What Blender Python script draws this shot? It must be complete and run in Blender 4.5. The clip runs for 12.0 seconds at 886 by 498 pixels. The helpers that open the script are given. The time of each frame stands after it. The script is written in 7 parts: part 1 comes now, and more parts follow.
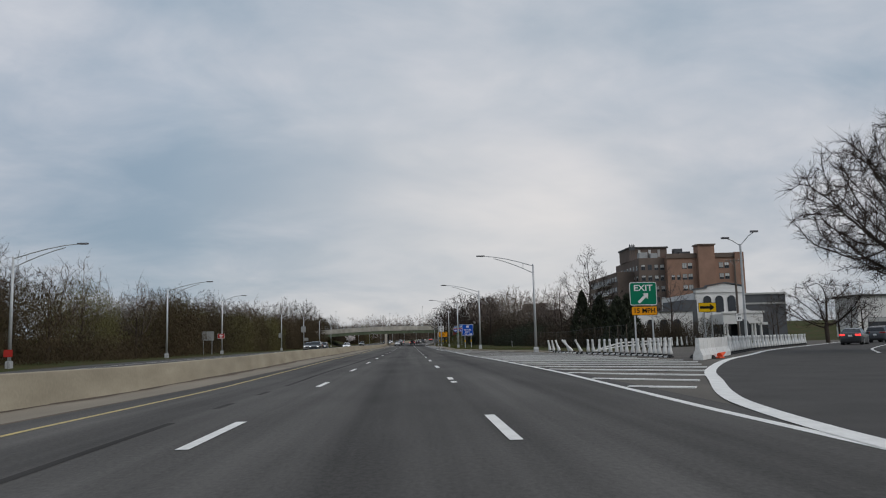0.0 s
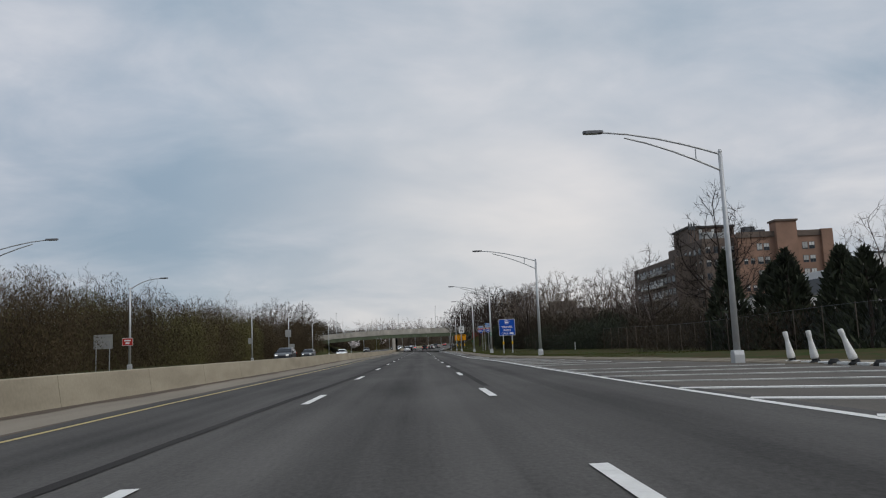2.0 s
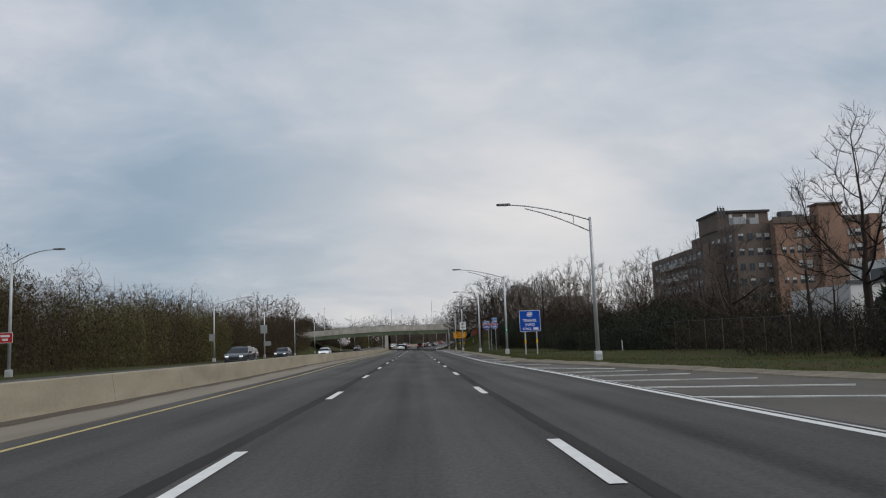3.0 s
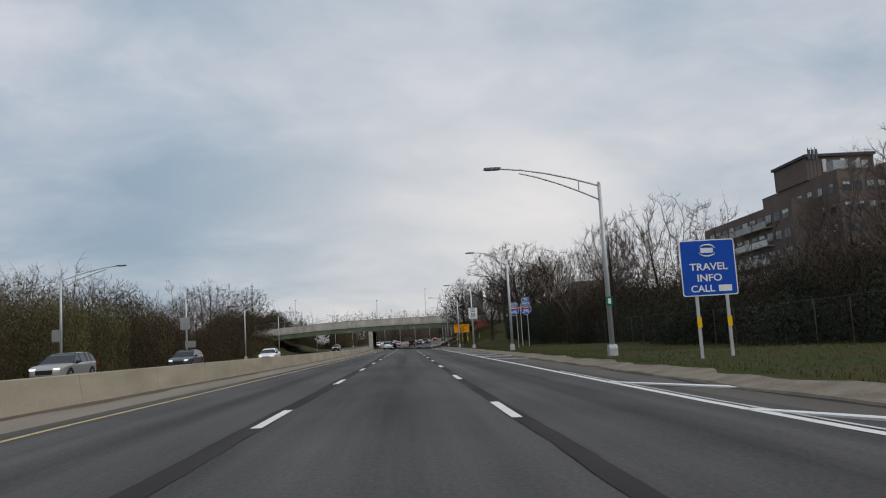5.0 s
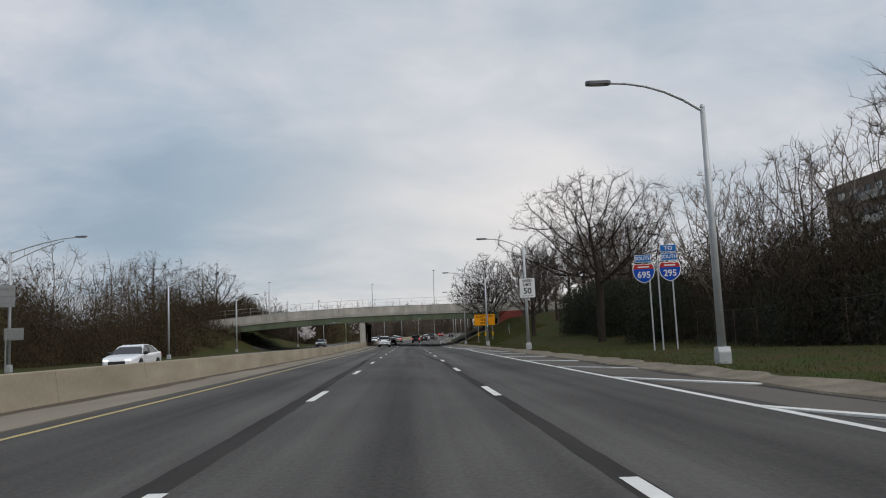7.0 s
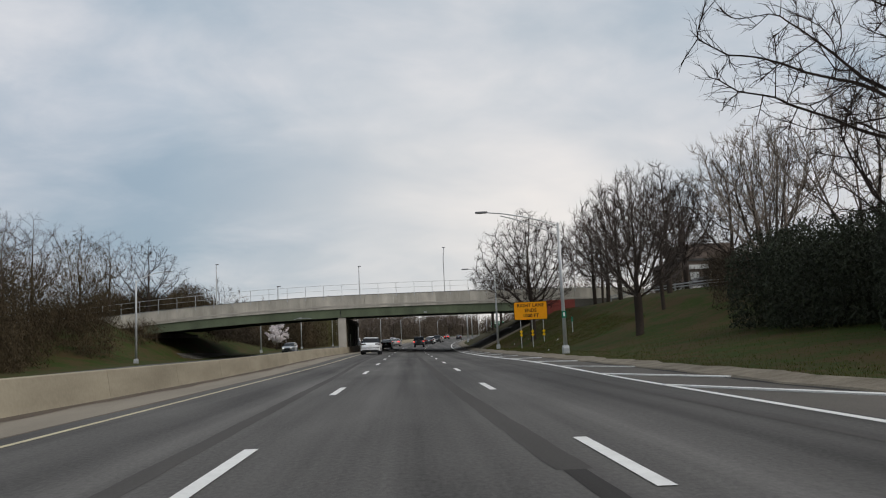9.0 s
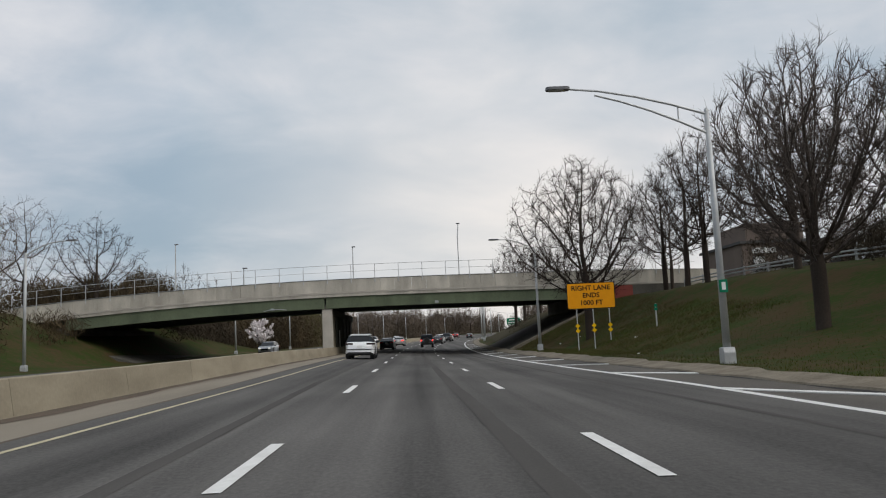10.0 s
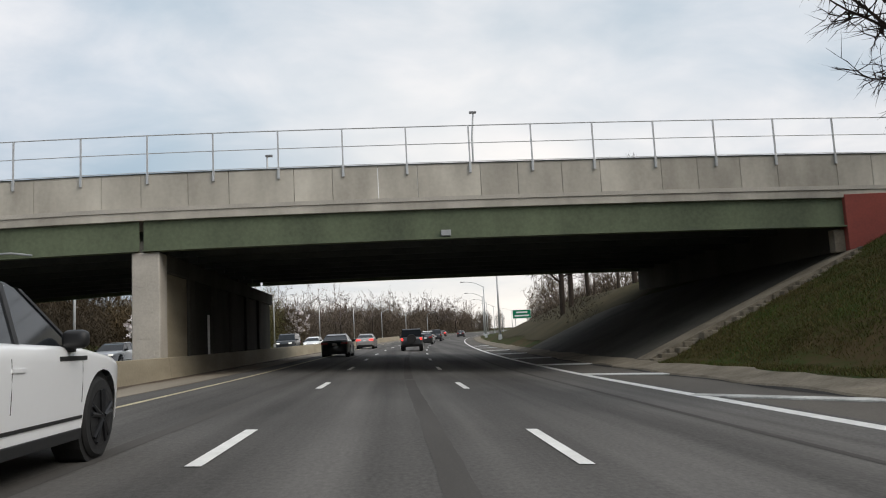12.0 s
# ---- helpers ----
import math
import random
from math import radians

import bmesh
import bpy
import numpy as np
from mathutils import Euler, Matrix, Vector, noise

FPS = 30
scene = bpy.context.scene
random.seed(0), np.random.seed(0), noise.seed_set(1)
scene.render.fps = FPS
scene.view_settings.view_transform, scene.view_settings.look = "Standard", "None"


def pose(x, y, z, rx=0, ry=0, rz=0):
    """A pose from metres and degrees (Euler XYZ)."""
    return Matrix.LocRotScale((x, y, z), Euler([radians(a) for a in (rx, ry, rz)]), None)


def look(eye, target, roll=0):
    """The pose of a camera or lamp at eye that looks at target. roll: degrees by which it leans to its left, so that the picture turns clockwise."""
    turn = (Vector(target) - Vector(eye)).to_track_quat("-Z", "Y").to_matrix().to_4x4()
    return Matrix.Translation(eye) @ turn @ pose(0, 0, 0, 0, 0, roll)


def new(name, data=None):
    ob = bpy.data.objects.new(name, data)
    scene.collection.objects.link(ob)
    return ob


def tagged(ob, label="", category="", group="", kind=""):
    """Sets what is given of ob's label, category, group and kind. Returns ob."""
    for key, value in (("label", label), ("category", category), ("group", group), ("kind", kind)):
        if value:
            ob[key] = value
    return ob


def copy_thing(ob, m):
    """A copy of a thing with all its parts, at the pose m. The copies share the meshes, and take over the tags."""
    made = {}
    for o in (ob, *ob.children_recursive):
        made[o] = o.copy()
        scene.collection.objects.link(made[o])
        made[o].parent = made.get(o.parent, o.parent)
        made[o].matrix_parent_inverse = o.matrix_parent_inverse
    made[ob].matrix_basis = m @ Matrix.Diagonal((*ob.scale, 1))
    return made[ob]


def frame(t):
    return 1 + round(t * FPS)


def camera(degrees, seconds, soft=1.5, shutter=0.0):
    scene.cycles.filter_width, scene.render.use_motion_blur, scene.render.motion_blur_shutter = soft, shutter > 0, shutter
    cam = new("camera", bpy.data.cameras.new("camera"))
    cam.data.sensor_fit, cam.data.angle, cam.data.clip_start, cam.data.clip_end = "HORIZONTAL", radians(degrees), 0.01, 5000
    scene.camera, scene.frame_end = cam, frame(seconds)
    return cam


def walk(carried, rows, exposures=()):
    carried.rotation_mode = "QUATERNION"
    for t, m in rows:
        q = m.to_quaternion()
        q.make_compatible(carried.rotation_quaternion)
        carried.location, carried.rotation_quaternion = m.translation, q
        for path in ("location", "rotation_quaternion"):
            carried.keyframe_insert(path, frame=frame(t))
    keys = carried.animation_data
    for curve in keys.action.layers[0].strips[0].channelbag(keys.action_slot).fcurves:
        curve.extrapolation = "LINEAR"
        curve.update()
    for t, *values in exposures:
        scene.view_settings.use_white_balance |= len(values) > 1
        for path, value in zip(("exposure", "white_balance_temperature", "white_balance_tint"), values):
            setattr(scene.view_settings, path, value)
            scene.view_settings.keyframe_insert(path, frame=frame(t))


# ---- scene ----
cam = camera(59.0, 12.0, soft=1.1)
PATH = [
    (0, (0.674, 0.24, 1.10), (0.762, 2.224, 1.336), -1.4),
    (0.5, (0.601, 10.828, 1.053), (0.679, 12.812, 1.293), -1.6),
    (1, (0.504, 21.438, 1.082), (0.578, 23.422, 1.321), -1.3),
    (1.5, (0.461, 32.026, 1.104), (0.528, 34.011, 1.346), -1.7),
    (2, (0.469, 42.35, 0.979), (0.533, 44.333, 1.229), -2.4),
    (2.5, (0.342, 52.909, 1.089), (0.413, 54.892, 1.336), -2.5),
    (3, (0.247, 63.598, 1.155), (0.324, 65.581, 1.399), -2.2),
    (5, (0.337, 107.55, 1.081), (0.44, 109.533, 1.317), -3.4),
    (5.5, (0.312, 118.62, 1.132), (0.42, 120.603, 1.368), -3.5),
    (6, (0.328, 129.764, 1.12), (0.427, 131.748, 1.354), -3.1),
    (6.5, (0.207, 140.829, 1.119), (0.302, 142.813, 1.351), -3.1),
    (7, (0.145, 152.089, 1.128), (0.239, 154.074, 1.355), -2.5),
    (9, (-0.036, 198.196, 1.115), (0.059, 200.18, 1.35), -2.7),
    (9.5, (-0.119, 209.976, 1.137), (-0.036, 211.961, 1.369), -2.4),
    (10, (-0.17, 222.035, 1.145), (-0.088, 224.019, 1.378), -2.7),
    (10.5, (-0.238, 234.196, 1.173), (-0.151, 236.18, 1.404), -2.3),
    (11, (-0.208, 246.076, 1.149), (-0.104, 248.059, 1.382), -2.3),
    (11.5, (-0.116, 257.92, 1.141), (0.009, 259.903, 1.372), -2.2),
    (12, (0.052, 269.749, 1.141), (0.189, 271.731, 1.371), -3.0),
]
walk(cam, [(t, look(eye, target, roll)) for t, eye, target, roll in PATH], [(0, -0.02, 6550, 10), (2.5, 0.03, 6550, 10), (5.5, 0.10, 6600, 10), (7, 0.13, 6650, 10), (9, 0.20, 6800, 10), (10.5, 0.28, 6850, 10), (11.2, 0.38, 6900, 10), (12, 0.55, 6950, 10)])

# ---- world, sun, exposure ----
SUN_UP, SUN_TURN = 42.0, 128.0
world = bpy.data.worlds.new("overcast_sky")
scene.world = world
world.use_nodes = True
wn, wl = world.node_tree.nodes, world.node_tree.links
wn.clear()


def wnode(kind, **values):
    n = wn.new(kind)
    for key, value in values.items():
        n.inputs[key].default_value = value
    return n


sky = wn.new("ShaderNodeTexSky")
sky.sky_type = "NISHITA"
sky.sun_disc = False
sky.sun_elevation, sky.sun_rotation = radians(SUN_UP), radians(SUN_TURN)
sky_dim = wn.new("ShaderNodeVectorMath")
sky_dim.operation = "SCALE"
sky_dim.inputs["Scale"].default_value = 0.10
wl.new(sky.outputs["Color"], sky_dim.inputs[0])
coord = wn.new("ShaderNodeTexCoord")
split = wn.new("ShaderNodeSeparateXYZ")
wl.new(coord.outputs["Generated"], split.inputs[0])


def wmath(op, a, b):
    n = wn.new("ShaderNodeMath")
    n.operation = op
    for i, v in enumerate((a, b)):
        if isinstance(v, (int, float)):
            n.inputs[i].default_value = v
        else:
            wl.new(v, n.inputs[i])
    return n.outputs[0]


lift = wmath("ADD", wmath("MAXIMUM", split.outputs["Z"], 0.0), 0.30)
flat = wn.new("ShaderNodeCombineXYZ")
wl.new(wmath("DIVIDE", split.outputs["X"], lift), flat.inputs["X"])
wl.new(wmath("MULTIPLY", wmath("DIVIDE", split.outputs["Y"], lift), 1.25), flat.inputs["Y"])


def cloud_noise(scale, detail, rough, offset):
    shift = wn.new("ShaderNodeVectorMath")
    shift.operation = "ADD"
    shift.inputs[1].default_value = offset
    wl.new(flat.outputs[0], shift.inputs[0])
    n = wnode("ShaderNodeTexNoise", Scale=scale, Detail=detail, Roughness=rough, Distortion=0.35)
    wl.new(shift.outputs[0], n.inputs["Vector"])
    return n.outputs["Fac"]


def wramp(fac, stops):
    r = wn.new("ShaderNodeValToRGB")
    r.color_ramp.interpolation = "B_SPLINE"
    while len(r.color_ramp.elements) < len(stops):
        r.color_ramp.elements.new(0.5)
    for e, (at, c) in zip(r.color_ramp.elements, stops):
        e.position, e.color = at, (*c, 1)
    wl.new(fac, r.inputs[0])
    return r.outputs["Color"]


# a closed deck of cloud: broad grey-blue folds, lavender and pale gaps between them
broad = wmath("ADD", wmath("MULTIPLY", cloud_noise(0.85, 5, 0.5, (3.1, 1.7, 0)), 0.70), wmath("MULTIPLY", cloud_noise(2.7, 6, 0.58, (0.4, 5.2, 2)), 0.30))
deck = wramp(broad, [(0.36, (0.275, 0.375, 0.475)), (0.45, (0.385, 0.465, 0.555)), (0.54, (0.555, 0.590, 0.655)), (0.64, (0.790, 0.785, 0.805))])
# thinner cloud towards the low sun, where more light comes through
toward = wn.new("ShaderNodeVectorMath")
toward.operation = "DOT_PRODUCT"
low = radians(7)
toward.inputs[1].default_value = (math.sin(radians(7)) * math.cos(low), math.cos(radians(7)) * math.cos(low), math.sin(low))
wl.new(coord.outputs["Generated"], toward.inputs[0])
glow = wramp(toward.outputs["Value"], [(0.91, (0, 0, 0)), (0.975, (0.45, 0.45, 0.45)), (1.0, (1, 1, 1))])
thin = wn.new("ShaderNodeMixRGB")
thin.blend_type = "MIX"
thin.inputs["Color2"].default_value = (0.93, 0.88, 0.85, 1)
wl.new(wmath("MULTIPLY", glow, wmath("MULTIPLY", cloud_noise(1.5, 4, 0.5, (7.3, 2.2, 1)), 1.35)), thin.inputs["Fac"])
wl.new(deck, thin.inputs["Color1"])
# the deck is thickest out to the west
side = wramp(wmath("ADD", wmath("MULTIPLY", split.outputs["X"], 0.5), 0.5), [(0.18, (0.86, 0.88, 0.90)), (0.34, (0.93, 0.95, 0.97)), (0.48, (1.13, 1.12, 1.10)), (0.60, (1.10, 1.09, 1.08)), (0.85, (0.92, 0.92, 0.92))])
west = wn.new("ShaderNodeMixRGB")
west.blend_type = "MULTIPLY"
west.inputs["Fac"].default_value = 1.0
wl.new(thin.outputs[0], west.inputs["Color1"])
high = wramp(split.outputs["Z"], [(0.02, (0.84, 0.85, 0.86)), (0.16, (0.88, 0.89, 0.90)), (0.30, (1.0, 1.0, 1.0)), (0.48, (1.08, 1.08, 1.08))])
shade = wn.new("ShaderNodeMixRGB")
shade.blend_type = "MULTIPLY"
shade.inputs["Fac"].default_value = 1.0
wl.new(side, shade.inputs["Color1"])
wl.new(high, shade.inputs["Color2"])
wl.new(shade.outputs[0], west.inputs["Color2"])
gaps = wn.new("ShaderNodeMixRGB")
gaps.inputs["Fac"].default_value = 0.90
wl.new(sky_dim.outputs[0], gaps.inputs["Color1"])
wl.new(west.outputs[0], gaps.inputs["Color2"])
back = wnode("ShaderNodeBackground", Strength=1.0)
wl.new(gaps.outputs[0], back.inputs["Color"])
wl.new(back.outputs[0], wn.new("ShaderNodeOutputWorld").inputs["Surface"])

sun_data = bpy.data.lights.new("sun", "SUN")
sun_data.energy, sun_data.angle, sun_data.color = 1.15, radians(40), (1.0, 0.97, 0.93)
sun = new("sun", sun_data)
sun.matrix_world = look((0, 0, 60), (-math.sin(radians(SUN_TURN)), -math.cos(radians(SUN_TURN)), 60 - math.tan(radians(SUN_UP))))

# ---- materials ----
def material(name, color, color2=None, rough=0.7, metal=0.0, scale=4.0, fine=40.0, bump=0.15, stretch=(1, 1, 1), amount=0.6, space="world", island=0.0, piece=0.0, emit=0.0, coat=0.0, contrast=0.5, trans=0.0, fine_amount=0.35, spec=0.5):
    """Base colour varied between two tones by a broad and a fine noise, at real-world size."""
    m = bpy.data.materials.new(name)
    m.use_nodes = True
    n, l = m.node_tree.nodes, m.node_tree.links
    b = n["Principled BSDF"]
    b.inputs["Roughness"].default_value, b.inputs["Metallic"].default_value = rough, metal
    b.inputs["Coat Weight"].default_value = coat
    b.inputs["Specular IOR Level"].default_value = spec
    b.inputs["Transmission Weight"].default_value = trans
    color2 = color2 or tuple(c * 0.75 for c in color)
    if space == "world":
        src = n.new("ShaderNodeNewGeometry").outputs["Position"]
    else:
        src = n.new("ShaderNodeTexCoord").outputs["Object"]
    mapping = n.new("ShaderNodeMapping")
    mapping.inputs["Scale"].default_value = stretch
    l.new(src, mapping.inputs["Vector"])
    big = n.new("ShaderNodeTexNoise")
    big.inputs["Scale"].default_value, big.inputs["Detail"].default_value = scale, 6
    l.new(mapping.outputs[0], big.inputs["Vector"])
    small = n.new("ShaderNodeTexNoise")
    small.inputs["Scale"].default_value, small.inputs["Detail"].default_value = fine, 3
    l.new(src, small.inputs["Vector"])
    mix = n.new("ShaderNodeMath")
    mix.operation = "MULTIPLY_ADD"
    mix.inputs[1].default_value = fine_amount
    l.new(small.outputs["Fac"], mix.inputs[0])
    scaled = n.new("ShaderNodeMath")
    scaled.operation = "MULTIPLY"
    scaled.inputs[1].default_value = 1 - fine_amount
    l.new(big.outputs["Fac"], scaled.inputs[0])
    l.new(scaled.outputs[0], mix.inputs[2])
    ramp = n.new("ShaderNodeValToRGB")
    ramp.color_ramp.elements[0].position, ramp.color_ramp.elements[1].position = 0.5 - contrast * 0.4, 0.5 + contrast * 0.4
    ramp.color_ramp.elements[0].color, ramp.color_ramp.elements[1].color = (*color2, 1), (*color, 1)
    l.new(mix.outputs[0], ramp.inputs[0])
    out = ramp.outputs["Color"]
    for amount_of, node, socket in ((island, "ShaderNodeNewGeometry", "Random Per Island"), (piece, "ShaderNodeObjectInfo", "Random")):
        if amount_of:
            vary = n.new("ShaderNodeHueSaturation")
            span = n.new("ShaderNodeMapRange")
            span.inputs["To Min"].default_value, span.inputs["To Max"].default_value = 1 - amount_of, 1 + amount_of
            l.new(n.new(node).outputs[socket], span.inputs["Value"])
            l.new(span.outputs[0], vary.inputs["Value"])
            l.new(out, vary.inputs["Color"])
            out = vary.outputs["Color"]
    l.new(out, b.inputs["Base Color"])
    if emit:
        l.new(out, b.inputs["Emission Color"])
        b.inputs["Emission Strength"].default_value = emit
    if bump:
        bp = n.new("ShaderNodeBump")
        bp.inputs["Strength"].default_value, bp.inputs["Distance"].default_value = bump, 0.02
        l.new(small.outputs["Fac"], bp.inputs["Height"])
        l.new(bp.outputs[0], b.inputs["Normal"])
    return m


ASPHALT = material("worn_asphalt", (0.108, 0.102, 0.096), (0.056, 0.053, 0.050), 0.92, spec=0.18, scale=0.55, fine=55, stretch=(1, 0.03, 1), bump=0.25, contrast=0.45, fine_amount=0.25)


def lane_wear(m, lane=3.66):
    """Wheel paths polished paler and a dark oil streak along the middle of each lane, broken by noise."""
    n, l = m.node_tree.nodes, m.node_tree.links
    b = n["Principled BSDF"]
    base = b.inputs["Base Color"].links[0].from_socket
    place = n.new("ShaderNodeNewGeometry").outputs["Position"]
    xyz = n.new("ShaderNodeSeparateXYZ")
    l.new(place, xyz.inputs[0])

    def calc(op, a, c):
        k = n.new("ShaderNodeMath")
        k.operation = op
        for i, v in enumerate((a, c)):
            if isinstance(v, (int, float)):
                k.inputs[i].default_value = v
            else:
                l.new(v, k.inputs[i])
        return k.outputs[0]

    def noise(scale, stretch, detail=5):
        mp = n.new("ShaderNodeMapping")
        mp.inputs["Scale"].default_value = stretch
        l.new(place, mp.inputs["Vector"])
        t = n.new("ShaderNodeTexNoise")
        t.inputs["Scale"].default_value, t.inputs["Detail"].default_value = scale, detail
        l.new(mp.outputs[0], t.inputs["Vector"])
        return t.outputs["Fac"]

    sway = calc("MULTIPLY", noise(0.35, (0.2, 0.12, 0)), 0.9)
    across = calc("FRACT", calc("DIVIDE", calc("ADD", calc("ADD", xyz.outputs["X"], sway), 5.49 - 0.45 + 36.6), lane), 0)
    ramp = n.new("ShaderNodeValToRGB")
    ramp.color_ramp.interpolation = "B_SPLINE"
    for at, v in ((0.16, 0.60), (0.26, 0.66), (0.38, 0.50), (0.50, 0.14), (0.62, 0.50), (0.74, 0.66), (0.84, 0.60)):
        ramp.color_ramp.elements.new(at).color = (v, v, v, 1)
    ramp.color_ramp.elements[0].color = ramp.color_ramp.elements[-1].color = (0.48, 0.48, 0.48, 1)
    l.new(across, ramp.inputs[0])
    total = calc("ADD", calc("MULTIPLY", ramp.outputs["Color"], 0.80), calc("MULTIPLY", noise(2.2, (1, 0.016, 0), 6), 0.95))
    total = calc("ADD", total, calc("MULTIPLY", noise(0.45, (1, 0.30, 0), 8), 1.0))
    total = calc("ADD", total, calc("MULTIPLY", noise(22, (1, 0.5, 0), 2), 0.75))
    newer = n.new("ShaderNodeMapRange")
    newer.inputs["From Min"].default_value, newer.inputs["From Max"].default_value = 186, 206
    newer.inputs["To Min"].default_value, newer.inputs["To Max"].default_value = 1.0, 1.22
    l.new(xyz.outputs["Y"], newer.inputs["Value"])
    gain = calc("MULTIPLY", calc("ADD", total, -0.76), newer.outputs[0])
    mul = n.new("ShaderNodeVectorMath")
    mul.operation = "SCALE"
    l.new(base, mul.inputs[0])
    l.new(gain, mul.inputs["Scale"])
    l.new(mul.outputs[0], b.inputs["Base Color"])
    return m


lane_wear(ASPHALT)
ASPHALT_OLD = material("weathered_asphalt", (0.158, 0.142, 0.124), (0.080, 0.073, 0.065), 0.95, spec=0.2, scale=0.5, fine=30, stretch=(1, 0.25, 1), bump=0.3)
ASPHALT_RAMP = material("ramp_asphalt", (0.080, 0.076, 0.072), (0.053, 0.050, 0.048), 0.92, spec=0.18, scale=0.6, fine=50, bump=0.25)
SEAM = material("tarred_seam", (0.064, 0.060, 0.057), (0.028, 0.026, 0.025), 0.95, spec=0.1, scale=1.5, fine=60, stretch=(1, 0.1, 1), bump=0.1)
SEAM_FAINT = material("worn_tar_seam", (0.100, 0.094, 0.088), (0.062, 0.058, 0.054), 0.95, spec=0.12, scale=1.2, fine=40, stretch=(1, 0.1, 1), bump=0.1)
PAINT_WHITE = material("road_paint_white", (0.86, 0.85, 0.82), (0.60, 0.59, 0.56), 0.7, scale=3, fine=22, bump=0.1, contrast=0.7)
PAINT_WORN = material("road_paint_worn", (0.76, 0.75, 0.71), (0.24, 0.235, 0.22), 0.75, scale=1.2, fine=14, bump=0.1, contrast=0.55)
PAINT_YELLOW = material("road_paint_yellow", (0.60, 0.46, 0.16), (0.38, 0.30, 0.14), 0.7, scale=2, fine=20, bump=0.1)
PAINT_PALE = material("road_paint_pale_yellow", (0.60, 0.53, 0.34), (0.36, 0.31, 0.20), 0.7, scale=2, fine=20, bump=0.1)
CONCRETE = material("barrier_concrete", (0.405, 0.355, 0.265), (0.255, 0.220, 0.162), 0.92, spec=0.2, scale=0.9, fine=12, bump=0.15, piece=0.06, stretch=(1, 0.35, 1.4), contrast=0.5, fine_amount=0.25)
CONCRETE_BRIDGE = material("bridge_concrete", (0.60, 0.56, 0.485), (0.30, 0.275, 0.235), 0.9, spec=0.2, scale=0.8, fine=7, bump=0.08, piece=0.10, stretch=(1, 1, 0.3), contrast=0.55, fine_amount=0.15)
CONCRETE_PALE = material("pale_concrete", (0.52, 0.48, 0.42), (0.36, 0.33, 0.29), 0.9, scale=0.8, fine=15, bump=0.2)
SHOULDER = material("pale_shoulder_concrete", (0.30, 0.262, 0.210), (0.195, 0.170, 0.135), 0.95, spec=0.15, scale=0.6, fine=25, stretch=(1, 0.2, 1), bump=0.25)
KERB = material("crumbling_kerb", (0.285, 0.248, 0.192), (0.125, 0.104, 0.078), 0.95, spec=0.15, scale=1.2, fine=14, bump=0.3)
# darker concrete: pier parts beneath the deck, abutments, slopes and the wing wall's end
CONCRETE_DARK = material("dark_concrete", (0.125, 0.118, 0.102), (0.060, 0.058, 0.050), 0.95, spec=0.1, scale=0.5, fine=10, bump=0.2, stretch=(1, 1, 0.4))
SOIL = material("bare_bank_soil", (0.084, 0.068, 0.038), (0.040, 0.036, 0.018), 0.95, spec=0.1, scale=0.5, fine=6, bump=0.6)
DIRT = material("gutter_dirt", (0.13, 0.095, 0.065), (0.07, 0.052, 0.038), 0.95, scale=1.1, fine=20, bump=0.4, stretch=(1, 0.3, 1))
STEEL_GREEN = material("green_girder_paint", (0.150, 0.180, 0.112), (0.076, 0.090, 0.060), 0.75, spec=0.2, scale=0.6, fine=9, bump=0.05, stretch=(1, 1, 0.3))
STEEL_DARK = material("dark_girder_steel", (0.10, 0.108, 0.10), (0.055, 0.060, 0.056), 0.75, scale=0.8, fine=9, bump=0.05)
GALV = material("galvanised_steel", (0.56, 0.57, 0.57), (0.40, 0.41, 0.42), 0.5, metal=0.35, scale=3, fine=30, bump=0.03, space="object")
GALV_DARK = material("dull_galvanised_steel", (0.40, 0.41, 0.41), (0.28, 0.29, 0.29), 0.6, metal=0.3, scale=3, fine=30, bump=0.03, space="object")
LAMP_HEAD = material("lamp_housing_grey", (0.17, 0.17, 0.18), (0.12, 0.12, 0.13), 0.5, scale=6, fine=40, bump=0.02, space="object")
LENS = material("lamp_lens", (0.55, 0.56, 0.55), (0.45, 0.46, 0.45), 0.25, scale=6, fine=40, bump=0, space="object")
GRASS = material("spring_grass", (0.030, 0.050, 0.009), (0.066, 0.046, 0.021), 0.95, spec=0.1, scale=0.42, fine=3.5, bump=0.6, contrast=0.22, fine_amount=0.4)
DRY_BLADE = material("dry_grass", (0.135, 0.100, 0.045), (0.070, 0.062, 0.024), 0.95, spec=0.1, scale=0.5, fine=4, bump=0, island=0.4)
BLADE = material("grass_blades", (0.062, 0.094, 0.017), (0.088, 0.066, 0.032), 0.95, spec=0.1, scale=0.30, fine=3, bump=0, island=0.3)
GREEN = material("sign_green", (0.005, 0.20, 0.105), (0.004, 0.165, 0.088), 0.6, spec=0.12, scale=2, fine=20, bump=0, space="object")
BLUE = material("sign_blue", (0.012, 0.085, 0.46), (0.010, 0.07, 0.40), 0.6, spec=0.12, scale=2, fine=20, bump=0, space="object")
SKYBLUE = material("sign_light_blue", (0.02, 0.17, 0.50), (0.018, 0.15, 0.44), 0.6, spec=0.12, scale=2, fine=20, bump=0, space="object")
RED = material("sign_red", (0.50, 0.045, 0.035), (0.42, 0.035, 0.03), 0.6, spec=0.12, scale=2, fine=20, bump=0, space="object")
YELLOW = material("sign_yellow", (0.86, 0.52, 0.01), (0.78, 0.46, 0.01), 0.6, spec=0.12, scale=2, fine=20, bump=0, space="object")
ORANGE = material("sign_orange", (0.88, 0.36, 0.012), (0.80, 0.31, 0.01), 0.6, spec=0.12, scale=2, fine=20, bump=0, space="object")
